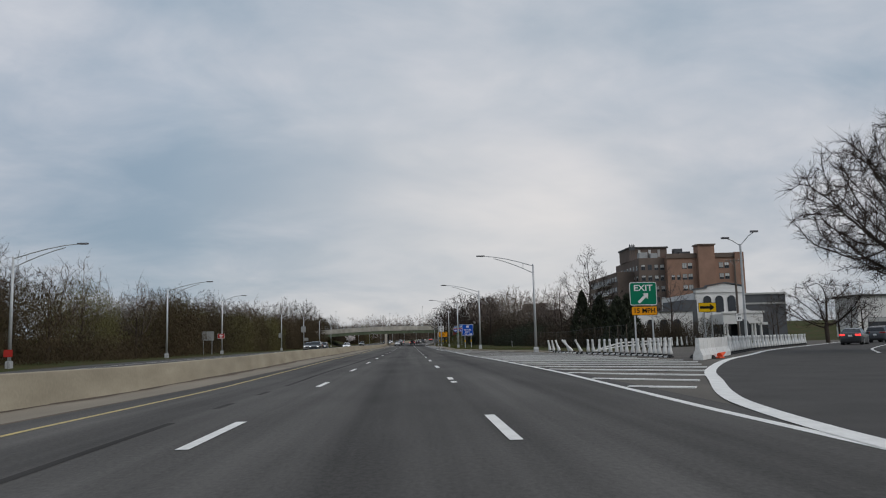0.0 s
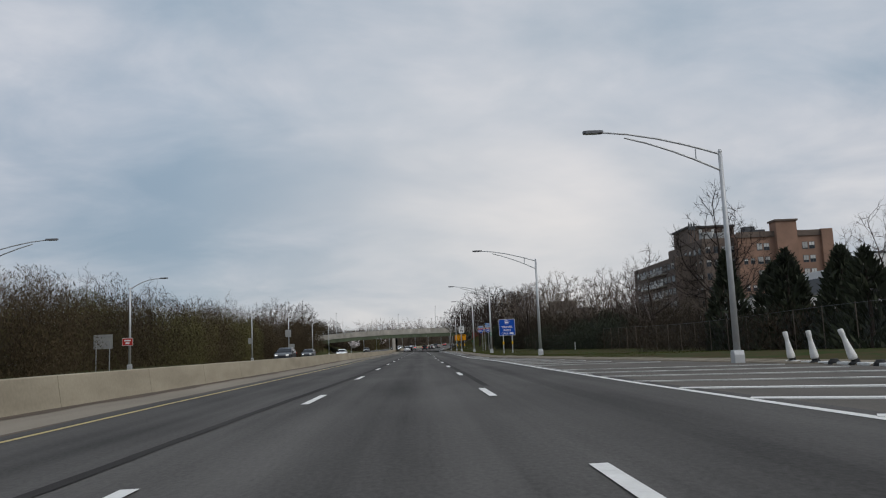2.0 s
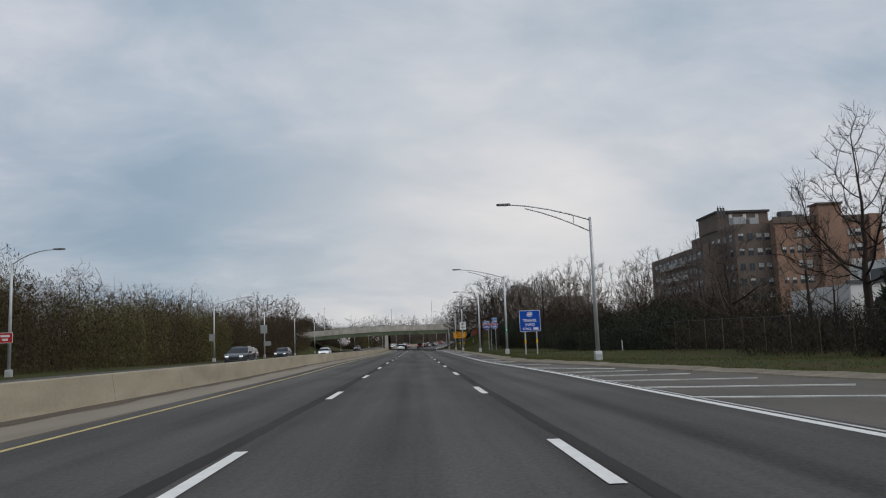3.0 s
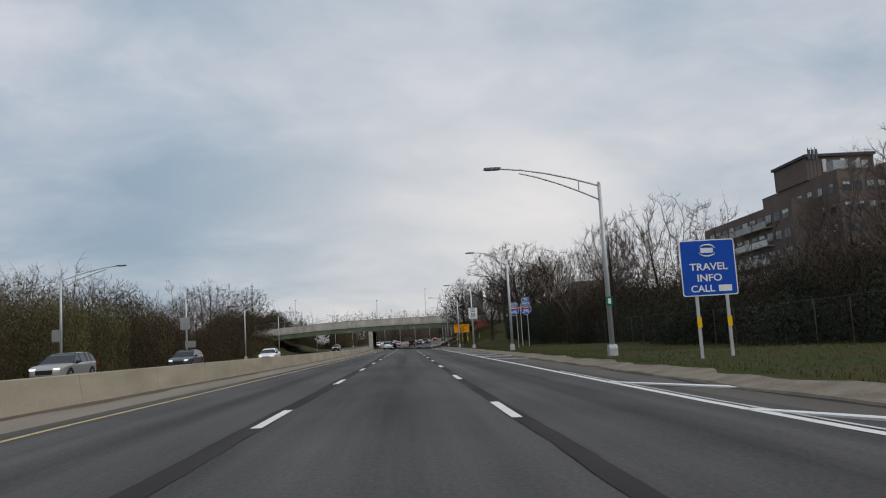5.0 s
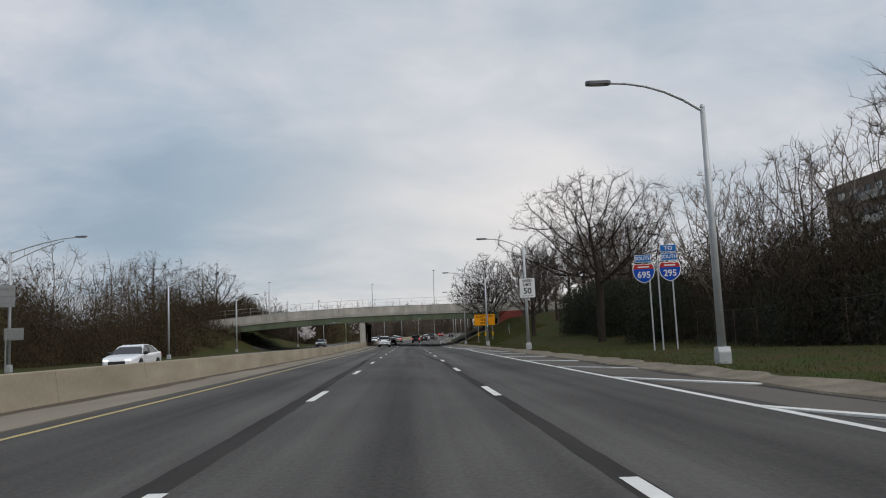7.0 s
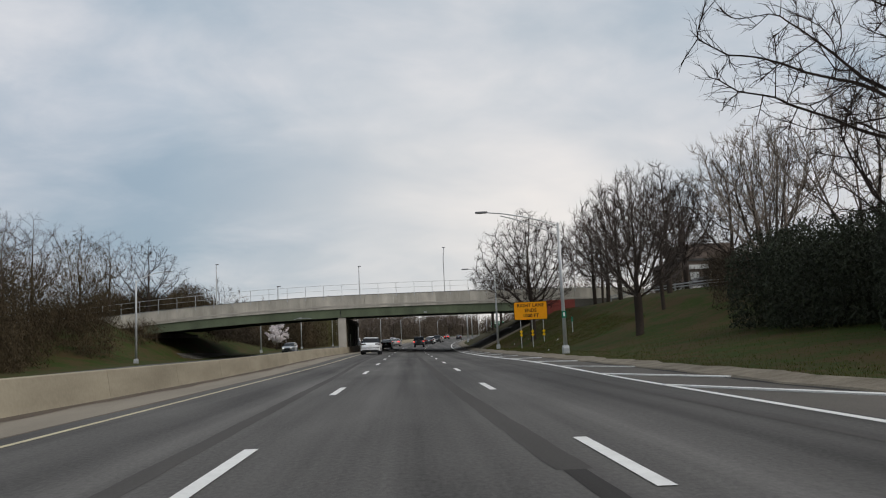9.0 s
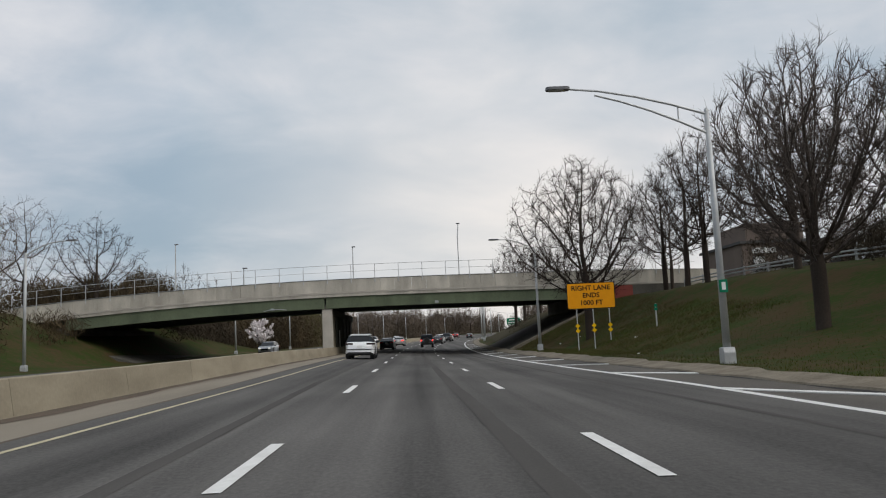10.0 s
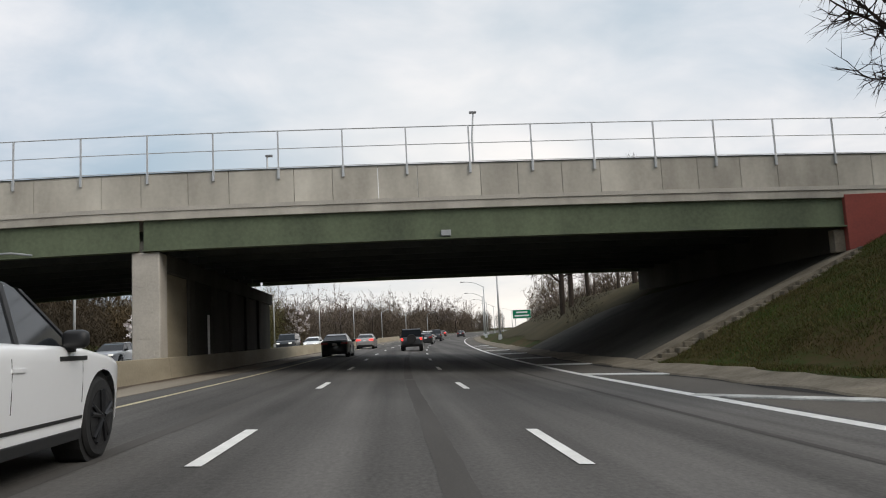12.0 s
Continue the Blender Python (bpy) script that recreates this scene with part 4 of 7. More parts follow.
sign = thing("route_marker_assembly", (12.35, 189.7, ground(12.35, 189.7)), "two blue and red route shields on three posts", "road sign")
for x, route, to in ((-0.68, "695", 0), (0.62, "295", 1)):
    shield(sign, x, 3.75 if not to else 3.8, route, 1.12, 1.0)
    panel(sign, "direction_plate", SKYBLUE, 0.82, 0.36, (x, 0, 4.46 if not to else 4.51), WHITE, 0.04, 0.02)
    lettering("SOUTH", 0.25, (x, -0.012, 4.46 if not to else 4.51), sign, WHITE, 1.0)
panel(sign, "direction_plate", SKYBLUE, 0.82, 0.36, (0.6, 0, 4.93), WHITE, 0.04, 0.02)
lettering("TO", 0.27, (0.6, -0.012, 4.93), sign, WHITE, 1.1)
for x in (-0.40, 0.04, 0.74):
    post(sign, x, -0.1, 4.4, GALV, 0.06)
boxed("crossbar", GALV, sign, (-0.95, 0.95, 0.03, 0.08, 4.1, 4.16))

sign = thing("speed_limit_sign", (9.0, 210.44, ground(9.0, 210.4) - 0.02), "white speed limit 50 sign fixed to a lamp pole", "road sign")
panel(sign, "speed_panel", WHITE, 1.2, 1.5, (0.1, -0.03, 4.60), BLACK, 0.07, 0.025)
panel(sign, "speed_face", WHITE, 1.2, 1.5, (0.1, -0.022, 4.60), None, 0.07, 0.0, 0.006)
lettering("SPEED", 0.27, (0.1, -0.045, 5.12), sign, BLACK, 1.0)
lettering("LIMIT", 0.27, (0.1, -0.045, 4.84), sign, BLACK, 1.0)
lettering("50", 0.62, (0.1, -0.045, 4.36), sign, BLACK, 1.0)
boxed("small_print", BLACK, sign, (-0.32, 0.5, -0.045, -0.038, 3.99, 4.02))
boxed("bracket", GALV, sign, (-0.06, 0.06, -0.02, 0.1, 4.2, 5.0))

# lane ends sign
sign = thing("lane_ends_sign", (12.03, 275.35, 0.0), "orange lane ends sign on three posts with yellow diamonds", "road sign")
panel(sign, "lane_panel", ORANGE, 3.34, 1.80, (0, 0, 3.76), BLACK, 0.13, 0.05)
lettering("RIGHT LANE", 0.46, (0, -0.012, 4.28), sign, BLACK, 1.04)
lettering("ENDS", 0.46, (0, -0.012, 3.78), sign, BLACK, 1.04)
lettering("1000 FT", 0.46, (0, -0.012, 3.27), sign, BLACK, 1.04)
for x in (-1.05, 0.08, 1.2):
    p = post(sign, x, 0.0, 4.4, GALV, 0.06)
    for z in (1.72, 1.40):
        bm = bmesh.new()
        prism(bm, [(x - 0.17, z), (x, z - 0.17), (x + 0.17, z), (x, z + 0.17)], -0.02, 0.0, "y")
        part("reflector", bm, YELLOW, p, "yellow diamond reflector")

# marker posts on the lawn
for x, y, h, mat in ((15.4, 272.0, 1.5, GREEN), (17.2, 128.0, 0.9, DELIN)):
    m = thing("marker_post", (x, y, ground(x, y) - 0.05), "slim marker post on the lawn", "marker post")
    boxed("stake", GALV if mat is GREEN else DELIN, m, (-0.04, 0.04, -0.02, 0.02, 0, h))
    if mat is GREEN:
        for z in (h - 0.12, h - 0.34):
            boxed("plate", GREEN, m, (-0.1, 0.1, -0.035, -0.02, z - 0.09, z + 0.09))
# green number plates on lamp poles, blank bars
for x, y in ((9.29, 141.8), (9.5, 246.2)):
    m = thing("pole_plate", (x, y - 0.14, ground(x, y)), "small green plate on a lamp pole", "plate")
    boxed("plate", GREEN, m, (-0.13, 0.13, -0.02, 0.02, 2.2, 2.6))
    boxed("number_bar", WHITE, m, (-0.06, 0.06, -0.03, -0.021, 2.28, 2.52))

# signs across the opposite carriageway, seen from behind
def back_sign(at, w, h, z, posts, label, mat=ALU):
    s = thing("sign_seen_from_behind", (*at, ground(*at) - 0.05), label, "road sign")
    panel(s, "panel", mat, w, h, (0, 0, z), None, 0.05)
    for k in range(3):
        boxed("stiffener", GALV_DARK, s, (-w / 2, w / 2, -0.03, -0.002, z - h / 2 + h * (k + 0.5) / 3 - 0.03, z - h / 2 + h * (k + 0.5) / 3 + 0.03))
    for x in posts:
        post(s, x, 0, z, GALV_DARK, 0.08, -0.04)
    return s


back_sign((-28.3, 114.5), 1.7, 1.3, 2.7, (-0.6, 0.6), "large sign seen from its bare aluminium back")
back_sign((-27.2, 170.9), 0.75, 0.95, 3.3, (), "bare aluminium sign back on a lamp pole")
back_sign((-27.05, 206.4), 1.2, 1.5, 5.2, (), "bare aluminium sign back on a lamp pole")
back_sign((-26.4, 206.2), 1.3, 0.8, 2.6, (-0.5,), "small bare aluminium sign back")
s = thing("wrong_way_sign", (-27.0, 116.9, 0), "small red sign on a lamp pole", "road sign")
panel(s, "panel", RED, 1.0, 0.7, (0, 0, 2.75), WHITE, 0.05, 0.03)
for z, w in ((2.87, 0.6), (2.63, 0.36)):
    boxed("letter_bar", WHITE, s, (-w / 2, w / 2, -0.012, -0.003, z - 0.07, z + 0.07))
s = thing("red_sign", (-26.6, 55.0, 0), "small red sign low beside the opposite shoulder", "road sign")
panel(s, "panel", RED, 0.6, 0.5, (0, 0, 1.05), None, 0.04)
post(s, 0, 0, 1.0, GALV_DARK, 0.06)

# guide signs far ahead
s = thing("guide_sign", (25.0, 420, gz(420)), "green overhead guide sign far beyond the bridge", "road sign")
panel(s, "panel", GREEN, 3.6, 1.7, (0, 0, 4.0), WHITE, 0.12, 0.06)
for z, w in ((4.35, 2.2), (3.7, 2.8)):
    boxed("letter_bar", WHITE, s, (-w / 2, w / 2, -0.012, -0.003, z - 0.14, z + 0.14))
for x in (-1.3, 1.3):
    post(s, x, -0.3, 4.2, GALV, 0.12)

# double-armed lamp, utility pole
lamp = thing("street_lamp", (27.2, 61.4, 0), "tall grey lamp post with two arms at the ramp", "street lamp")
part("base", tube(bmesh.new(), [(0, 0, 0), (0, 0, 0.6)], [0.26, 0.18], 10), GALV, lamp)
part("pole", tube(bmesh.new(), [(0, 0, 0.5), (0, 0, 8.3)], [0.12, 0.08], 10), GALV, lamp)
for sx, rise in ((-1, 0.25), (1, 0.75)):
    part("arm", tube(bmesh.new(), [(0, 0, 8.2), (sx * 0.7, 0, 8.5 + rise * 0.6), (sx * 1.2, 0, 8.55 + rise)], [0.05, 0.04, 0.035], 8), GALV, lamp)
    boxed("lantern", LAMP_HEAD, lamp, (sx * 1.2 - 0.3, sx * 1.2 + 0.3, -0.15, 0.15, 8.5 + rise, 8.64 + rise), 0.03)
pole = thing("utility_pole", (48.2, 112.2, 0), "brown timber utility pole with a crossarm", "utility pole")
part("pole", tube(bmesh.new(), [(0, 0, 0), (0, 0, 12.2)], [0.2, 0.13], 10), WOOD_POLE, pole)
boxed("crossarm", WOOD_POLE, pole, (-1.35, 1.35, -0.06, 0.06, 11.8, 11.95))
for x in (-1.2, -0.6, 0.6, 1.2):
    part("insulator", tube(bmesh.new(), [(x, 0, 11.95), (x, 0, 12.15)], [0.05, 0.03], 8), GALV_DARK, pole)
for sx in (-1, 1):
    part("brace", tube(bmesh.new(), [(0, -0.05, 11.1), (sx * 0.7, -0.05, 11.8)], [0.025, 0.025], 6), GALV_DARK, pole)
s = thing("small_speed_sign", (47.6, 110.5, 0), "small white speed limit 30 sign", "road sign")
panel(s, "panel", WHITE, 0.9, 1.1, (0, 0, 3.6), BLACK, 0.05, 0.02)
panel(s, "face", WHITE, 0.84, 1.04, (0, -0.01, 3.6), None, 0.05, 0, 0.006)
lettering("30", 0.5, (0, -0.022, 3.45), s, BLACK)
boxed("letter_bar", BLACK, s, (-0.28, 0.28, -0.022, -0.011, 3.88, 3.98))
post(s, 0, 0, 3.2, GALV_DARK, 0.07)

# ---- delineators round the gore ----
def delineator(lean_x, lean_y):
    d = thing("delineator_post", (0, 0, 0), "white flared plastic delineator post on a black rubber foot", "delineator", "delineators round the gore")
    part("foot", tube(bmesh.new(), [(0, 0, 0), (0, 0, 0.05), (0, 0, 0.09), (0, 0, 0.18)], [0.20, 0.19, 0.12, 0.10], 10), RUBBER, d)
    bm = bmesh.new()
    zs, rs = (0.16, 0.22, 0.32, 0.5, 0.72, 0.84, 0.86, 1.02, 1.04), (0.115, 0.130, 0.122, 0.098, 0.072, 0.068, 0.080, 0.080, 0.062)
    tube(bm, [(lean_x * z, lean_y * z, z) for z in zs], rs, 12)
    part("tube", bm, DELIN, d, smoothed=True)
    return d


random.seed(11)
upright = [delineator(0.0, 0.0), delineator(0.05, 0.03), delineator(-0.06, 0.0)]
bent = [delineator(-0.17, 0.0), delineator(-0.33, 0.05), delineator(-0.45, 0.1), delineator(-0.85, 0.2)]
used = set()


def set_post(kind, x, y):
    z = max(ground(x, y), -0.02) + 0.02
    if kind not in used:
        used.add(kind)
        kind.matrix_basis = pose(x, y, z, 0, 0, 0)
    else:
        copy_thing(kind, pose(x, y, z, 0, 0, random.uniform(-8, 8)))


def line_of(points, spacing):
    out, left = [], 0.0
    for a, b in zip(points, points[1:]):
        a, b = Vector(a), Vector(b)
        t = left
        while t < (b - a).length:
            out.append(tuple(a + (b - a).normalized() * t))
            t += spacing
        left = t - (b - a).length
    return out


ROW_LINE = [(14.4, 41.5), (14.6, 46), (14.2, 52), (13.3, 58), (12.8, 69.5)]
LEFT_ROW = line_of(ROW_LINE, 1.02)
for i, (x, y) in enumerate(LEFT_ROW):
    if y < 57.4:
        set_post(upright[i % 3], x, y)
for x, y, kind in ((12.84, 68.46, bent[0]), (12.91, 67.03, bent[0]), (13.0, 64.9, bent[1]), (13.16, 61.34, bent[2]), (13.2, 60.24, bent[3]), (13.31, 57.94, bent[2])):
    set_post(kind, x, y)
RIGHT_ROW = line_of([(p[0] - 0.9, p[1] + 0.6) for p in NOSE[6:11]], 1.15)
for i, (x, y) in enumerate(RIGHT_ROW[8:]):
    set_post(upright[i % 3], x, y)
for i, (x, y) in enumerate(line_of([(22, 72), (33, 88), (44, 104)], 1.9)):
    set_post(upright[(i + 1) % 3], x, y)
for x, y in line_of([(14.9, 39.5), (15.2, 37.6)], 0.9) + [(13.05, 63.75), (13.1, 62.48), (13.26, 59.04), (12.95, 66.0)]:
    lone = thing("lone_delineator_base", (x, y, 0), "black rubber base of a lost delineator", "delineator", "delineators round the gore")
    part("foot", tube(bmesh.new(), [(0, 0, -0.03), (0, 0, 0.06), (0, 0, 0.16)], [0.2, 0.18, 0.1], 10), RUBBER, lone)
# kerb blocks under the row
row = thing("gore_kerb", (0, 0, 0), "row of white plastic kerb blocks under the delineators", "kerb")
for (x, y), (x2, y2) in zip(LEFT_ROW, LEFT_ROW[1:]):
    bm = bmesh.new()
    box(bm, -0.14, 0.14, 0.22, math.hypot(x2 - x, y2 - y) - 0.22, -0.02, 0.075, 0.02)
    ob = part("kerb_block", bm, DELIN, row)
    ob.matrix_basis = pose(x, y, 0.0, 0, 0, math.degrees(math.atan2(x - x2, y2 - y)))
# joined white barrier blocks at the head of the ramp
wall = thing("plastic_barrier", (0, 0, 0), "row of white plastic barrier blocks at the ramp", "barrier")
for (x, y), (x2, y2) in zip(RIGHT_ROW[0:8], RIGHT_ROW[1:9]):
    bm = bmesh.new()
    prism(bm, [(-0.22, 0), (-0.22, 0.2), (-0.10, 0.5), (-0.08, 1.0), (0.08, 1.0), (0.10, 0.5), (0.22, 0.2), (0.22, 0)], 0.02, math.hypot(x2 - x, y2 - y) - 0.02, "y")
    ob = part("barrier_block", bm, DELIN, wall)
    ob.matrix_basis = pose(x, y, 0.0, 0, 0, math.degrees(math.atan2(x - x2, y2 - y)))
# guide rail whose end is turned down into the ground, and a toppled cone
rail = thing("guide_rail", (0, 0, 0), "white guide rail with a turned-down end beside the ramp", "guard rail")
run = [(16.3, 66.6, 0.0), (18.2, 69.8, 0.35), (20.4, 73.5, 0.62), (24.9, 81.2, 0.66), (29.5, 89.0, 0.68), (36.5, 100.0, 0.68)]
for drop in (0.0, 0.30):
    part("rail_beam", tube(bmesh.new(), [(x, y, max(0.04, z - drop * min(1, z / 0.6))) for x, y, z in run], [0.07] * len(run), 8), DELIN, rail)
for x, y in line_of([p[:2] for p in run[2:]], 2.6):
    boxed("rail_post", GALV_DARK, rail, (x - 0.05, x + 0.05, y + 0.08, y + 0.18, -0.1, 0.74))
cone = thing("traffic_cone", (15.9, 38.6, 0.0), "orange traffic cone tipped over at the gore nose", "traffic cone", turn=30)
part("cone", tube(bmesh.new(), [(0, 0, 0.10), (0.42, 0, 0.26)], [0.16, 0.03], 10), CONE, cone)
boxed("foot", CONE, cone, (-0.22, 0.12, -0.2, 0.2, -0.02, 0.06), 0.02)

# ---- fence along the lawn ----
fence = thing("chain_link_fence", (0, 0, 0), "grey chain-link fence half hidden in shrubs", "fence")
FX = [(72, 20.6), (110, 20.2), (150, 19.6), (206, 19.4)]
fpts = line_of([(x, y) for y, x in FX], 3.0)
for x, y in fpts:
    part("fence_post", tube(bmesh.new(), [(x, y, ground(x, y) - 0.1), (x, y, ground(x, y) + 2.15)], [0.028, 0.028], 6), WOOD_POLE, fence)
bm = bmesh.new()
tube(bm, [(x, y, ground(x, y) + 2.1) for x, y in fpts], [0.012] * len(fpts), 5)
part("top_rail", bm, CLAD_GREY, fence)
wv, wf = [], []
for (x, y), (x2, y2) in zip(fpts, fpts[1:]):
    for k in range(12):
        for a, b in ((0.05, 2.1), (2.1, 0.05)):
            t0, t1 = k / 12 - 0.3, k / 12 + 0.3
            t0, t1 = max(0, t0), min(1, t1)
            p, q = (x + (x2 - x) * t0, y + (y2 - y) * t0, a), (x + (x2 - x) * t1, y + (y2 - y) * t1, b)
            n = len(wv)
            wv += [p, (p[0], p[1] + 0.008, p[2]), (q[0], q[1] + 0.008, q[2]), q]
            wf.append((n, n + 1, n + 2, n + 3))
raw("wire", wv, wf, CLAD_GREY, fence)["kind"] = "stuff"

# ---- buildings ----
def window(parent, x, y, z, w, h, face, blind=0.0):
    """A window let into a wall. face -y or -x."""
    if face == "y":
        frame_box, pane_box, blind_box = (x - w / 2 - 0.08, x + w / 2 + 0.08, y - 0.06, y + 0.05, z - 0.08, z + h + 0.08), (x - w / 2, x + w / 2, y - 0.075, y - 0.062, z, z + h), (x - w / 2, x + w / 2, y - 0.082, y - 0.076, z + h * (1 - blind), z + h)
        mull = (x - 0.03, x + 0.03, y - 0.09, y - 0.06, z, z + h)
    else:
        frame_box, pane_box, blind_box = (x - 0.06, x + 0.05, y - w / 2 - 0.08, y + w / 2 + 0.08, z - 0.08, z + h + 0.08), (x - 0.075, x - 0.062, y - w / 2, y + w / 2, z, z + h), (x - 0.082, x - 0.076, y - w / 2, y + w / 2, z + h * (1 - blind), z + h)
        mull = (x - 0.09, x - 0.06, y - 0.03, y + 0.03, z, z + h)
    win = boxed("window", CLAD_GREY, parent, frame_box)
    boxed("pane", GLASS_DARK, win, pane_box)
    if blind:
        boxed("blind", BLIND, win, blind_box)
    boxed("mullion", CLAD_GREY, win, mull)


random.seed(21)
h = thing("brick_hospital_building", (0, 0, 0), "large brown brick building of seven storeys with rooftop plant", "building")
boxed("main_wall", BRICK, h, (74.0, 95.5, 219, 240, 0, 24.2), 0, "brown brick main block")
boxed("stair_tower", BRICK, h, (82.6, 87.4, 217.6, 221, 0, 26.6), 0, "projecting brick stair tower")
boxed("tower_cap", BRICK_DARK, h, (82.3, 87.7, 217.3, 221.3, 26.6, 27.0))
boxed("corner_wall", BRICK, h, (93.4, 96.0, 218.2, 222, 0, 24.6), 0, "lighter brick corner pier")
boxed("cornice", BRICK_DARK, h, (73.7, 95.6, 218.7, 219.0, 23.2, 24.5))
boxed("middle_wall", BRICK_DARK, h, (66.5, 74.2, 221, 246, 0, 23.6), 0, "dark brick middle block")
boxed("wing_wall", BRICK_DARK, h, (61.5, 68.0, 226, 262, 0, 20.2), 0, "dark brick wing with banded balconies")
boxed("penthouse", BRICK_DARK, h, (66.2, 77.5, 229, 240, 23.6, 27.3), 0, "dark rooftop plant room")
boxed("penthouse_roof", ROOFING, h, (65.9, 77.8, 228.6, 240.4, 27.3, 27.75))
for x in (69.2, 72.3, 75.0):
    boxed("louvre", BLIND, h, (x - 0.35, x + 0.35, 228.85, 229.0, 24.8, 26.9))
for x0, x1, y0, z in ((67.5, 70, 223.5, 1.3), (70.5, 72.5, 222.5, 0.9), (78.0, 80.5, 224, 2.3), (79, 82, 222, 1.2), (88.5, 90, 224, 0.8)):
    boxed("rooftop_unit", GALV_DARK if x0 < 75 else CLAD_GREY, h, (x0, x1, y0, y0 + 2, 23.6, 23.6 + z + 0.6), 0.05, "rooftop ventilation unit")
for x in (66.0, 66.6, 67.2):
    part("antenna", tube(bmesh.new(), [(x, 227.6, 23.5), (x, 227.6, 28.6)], [0.09, 0.07], 6), CLAD_GREY, h)
    boxed("antenna_panel", CLAD_GREY, h, (x - 0.2, x + 0.2, 227.3, 227.5, 26.6, 28.2))
for s in range(7):
    z = 1.6 + 3.1 * s
    for x in (79.0, 80.6, 89.6, 91.2):
        window(h, x, 219, z, 1.15, 1.5, "y", random.choice((0.5, 0.9, 1.0, 0.7)))
    for x in (75.6, 77.2):
        if s % 2:
            window(h, x, 219, z, 0.8, 1.2, "y", 0.4)
    for y in (223, 226.2, 229.4, 232.6, 235.8, 239):
        window(h, 66.5, y, z, 1.2, 1.4, "x", random.choice((0.0, 0.3, 0.5, 0.8)))
    for x in (67.7, 69.6, 71.5, 73.2):
        window(h, x, 221, z, 1.0, 1.4, "y", random.choice((0.0, 0.3, 0.6)))
for s in range(6):
    z = 2.2 + 3.05 * s
    for y in (228, 231, 234, 237, 240, 243, 246, 249, 252, 255, 258):
        window(h, 61.5, y, z, 1.9, 1.4, "x", random.choice((0.0, 0.4, 0.7)))
    if s > 1:
        bm = bmesh.new()
        box(bm, 60.3, 61.5, 233, 252, z - 0.75, z - 0.6)
        balcony = part("balcony", bm, CONCRETE_PALE, h)
        boxed("balcony_front", BLIND, balcony, (60.3, 60.4, 233, 252, z - 0.6, z + 0.35))

w = thing("white_arcade_building", (0, 0, 0), "white stucco building with tall arched windows and a porch", "building")


def arch(x0, x1, z0, z1, n=10):
    r = (x1 - x0) / 2
    return [(x0, z0), (x1, z0)] + [((x0 + x1) / 2 + r * math.cos(math.pi * k / n), z1 - r + r * math.sin(math.pi * k / n)) for k in range(n + 1)]


boxed("main_wall", STUCCO, w, (49.4, 57.6, 132.0, 150, 0, 8.4))
bm = bmesh.new()
prism(bm, [(49.3, 8.4), (57.7, 8.4), (57.7, 9.3), (54.6, 9.9), (51.5, 9.4), (51.4, 9.1), (49.3, 8.9)], 131.8, 132.5, "y")
part("gable", bm, STUCCO, w)
bm = bmesh.new()
prism(bm, [(49.1, 8.9), (51.4, 9.15), (51.5, 9.45), (54.6, 9.95), (57.8, 9.4), (57.8, 9.6), (54.6, 10.15), (51.3, 9.65), (51.2, 9.35), (49.1, 9.1)], 131.6, 132.6, "y")
part("coping", bm, CLAD_GREY, w)
for x in (51.4, 53.5, 55.6):
    bm = bmesh.new()
    prism(bm, arch(x - 0.85, x + 0.85, 4.9, 8.0), 131.93, 131.99, "y")
    win = part("arched_window", bm, STUCCO, w)
    bm = bmesh.new()
    prism(bm, arch(x - 0.70, x + 0.70, 5.0, 7.85), 131.85, 131.92, "y")
    part("pane", bm, GLASS_DARK, win)
boxed("porch_roof", STUCCO, w, (51.8, 58.4, 126.5, 132, 2.9, 4.6))
bm = bmesh.new()
prism(bm, [(51.6, 4.6), (58.6, 4.6), (58.6, 4.9), (56.2, 5.0), (55.1, 5.5), (54.0, 5.0), (51.6, 4.9)], 126.3, 126.7, "y")
part("porch_gable", bm, STUCCO, w)
bm = bmesh.new()
prism(bm, arch(54.2, 56.0, 0, 3.6), 126.40, 126.46, "y")
part("doorway", bm, GLASS_DARK, w, "dark arched doorway")
boxed("porch_recess", GLASS_DARK, w, (52.0, 58.2, 128, 131.9, 0, 2.9))
for x in (52.0, 52.5, 56.6, 57.1, 58.1):
    part("column", tube(bmesh.new(), [(x, 126.8, 0), (x, 126.8, 2.9)], [0.19, 0.16], 10), STUCCO, w)
for x in (49.6, 50.8):
    boxed("tall_pier", STUCCO, w, (x - 0.2, x + 0.2, 131.4, 132, 0, 5.0))
boxed("low_wall", STUCCO, w, (38.5, 48.4, 131, 142, 0, 5.2), 0, "low white wing")
boxed("low_coping", CLAD_GREY, w, (38.3, 48.6, 130.8, 131.3, 5.2, 5.45))
boxed("dark_wall", CLAD_GREY, w, (47.0, 49.4, 131.5, 142, 0, 7.2))
for x in (41.2, 43.4, 45.6):
    bm = bmesh.new()
    prism(bm, arch(x - 0.7, x + 0.7, 0.4, 4.0), 130.92, 130.99, "y")
    part("pane", bm, GLASS_DARK, w)
g = thing("grey_clad_building", (0, 0, 0), "dark grey clad commercial building", "building")
boxed("wall", CLAD_GREY, g, (57.8, 66, 134, 160, 0, 8.0))
boxed("coping", ALU, g, (57.7, 66.2, 133.8, 134.2, 8.0, 8.3))
boxed("band", ALU, g, (57.7, 66.1, 133.9, 134.0, 6.3, 6.6))
for x in (61,):
    window(g, x, 134, 1.0, 3.2, 2.2, "y", 0.2)
p = thing("pale_warehouse", (0, 0, 0), "pale low commercial building behind trees", "building")
boxed("wall", STUCCO, p, (88, 130, 150, 158, 0, 8.0))
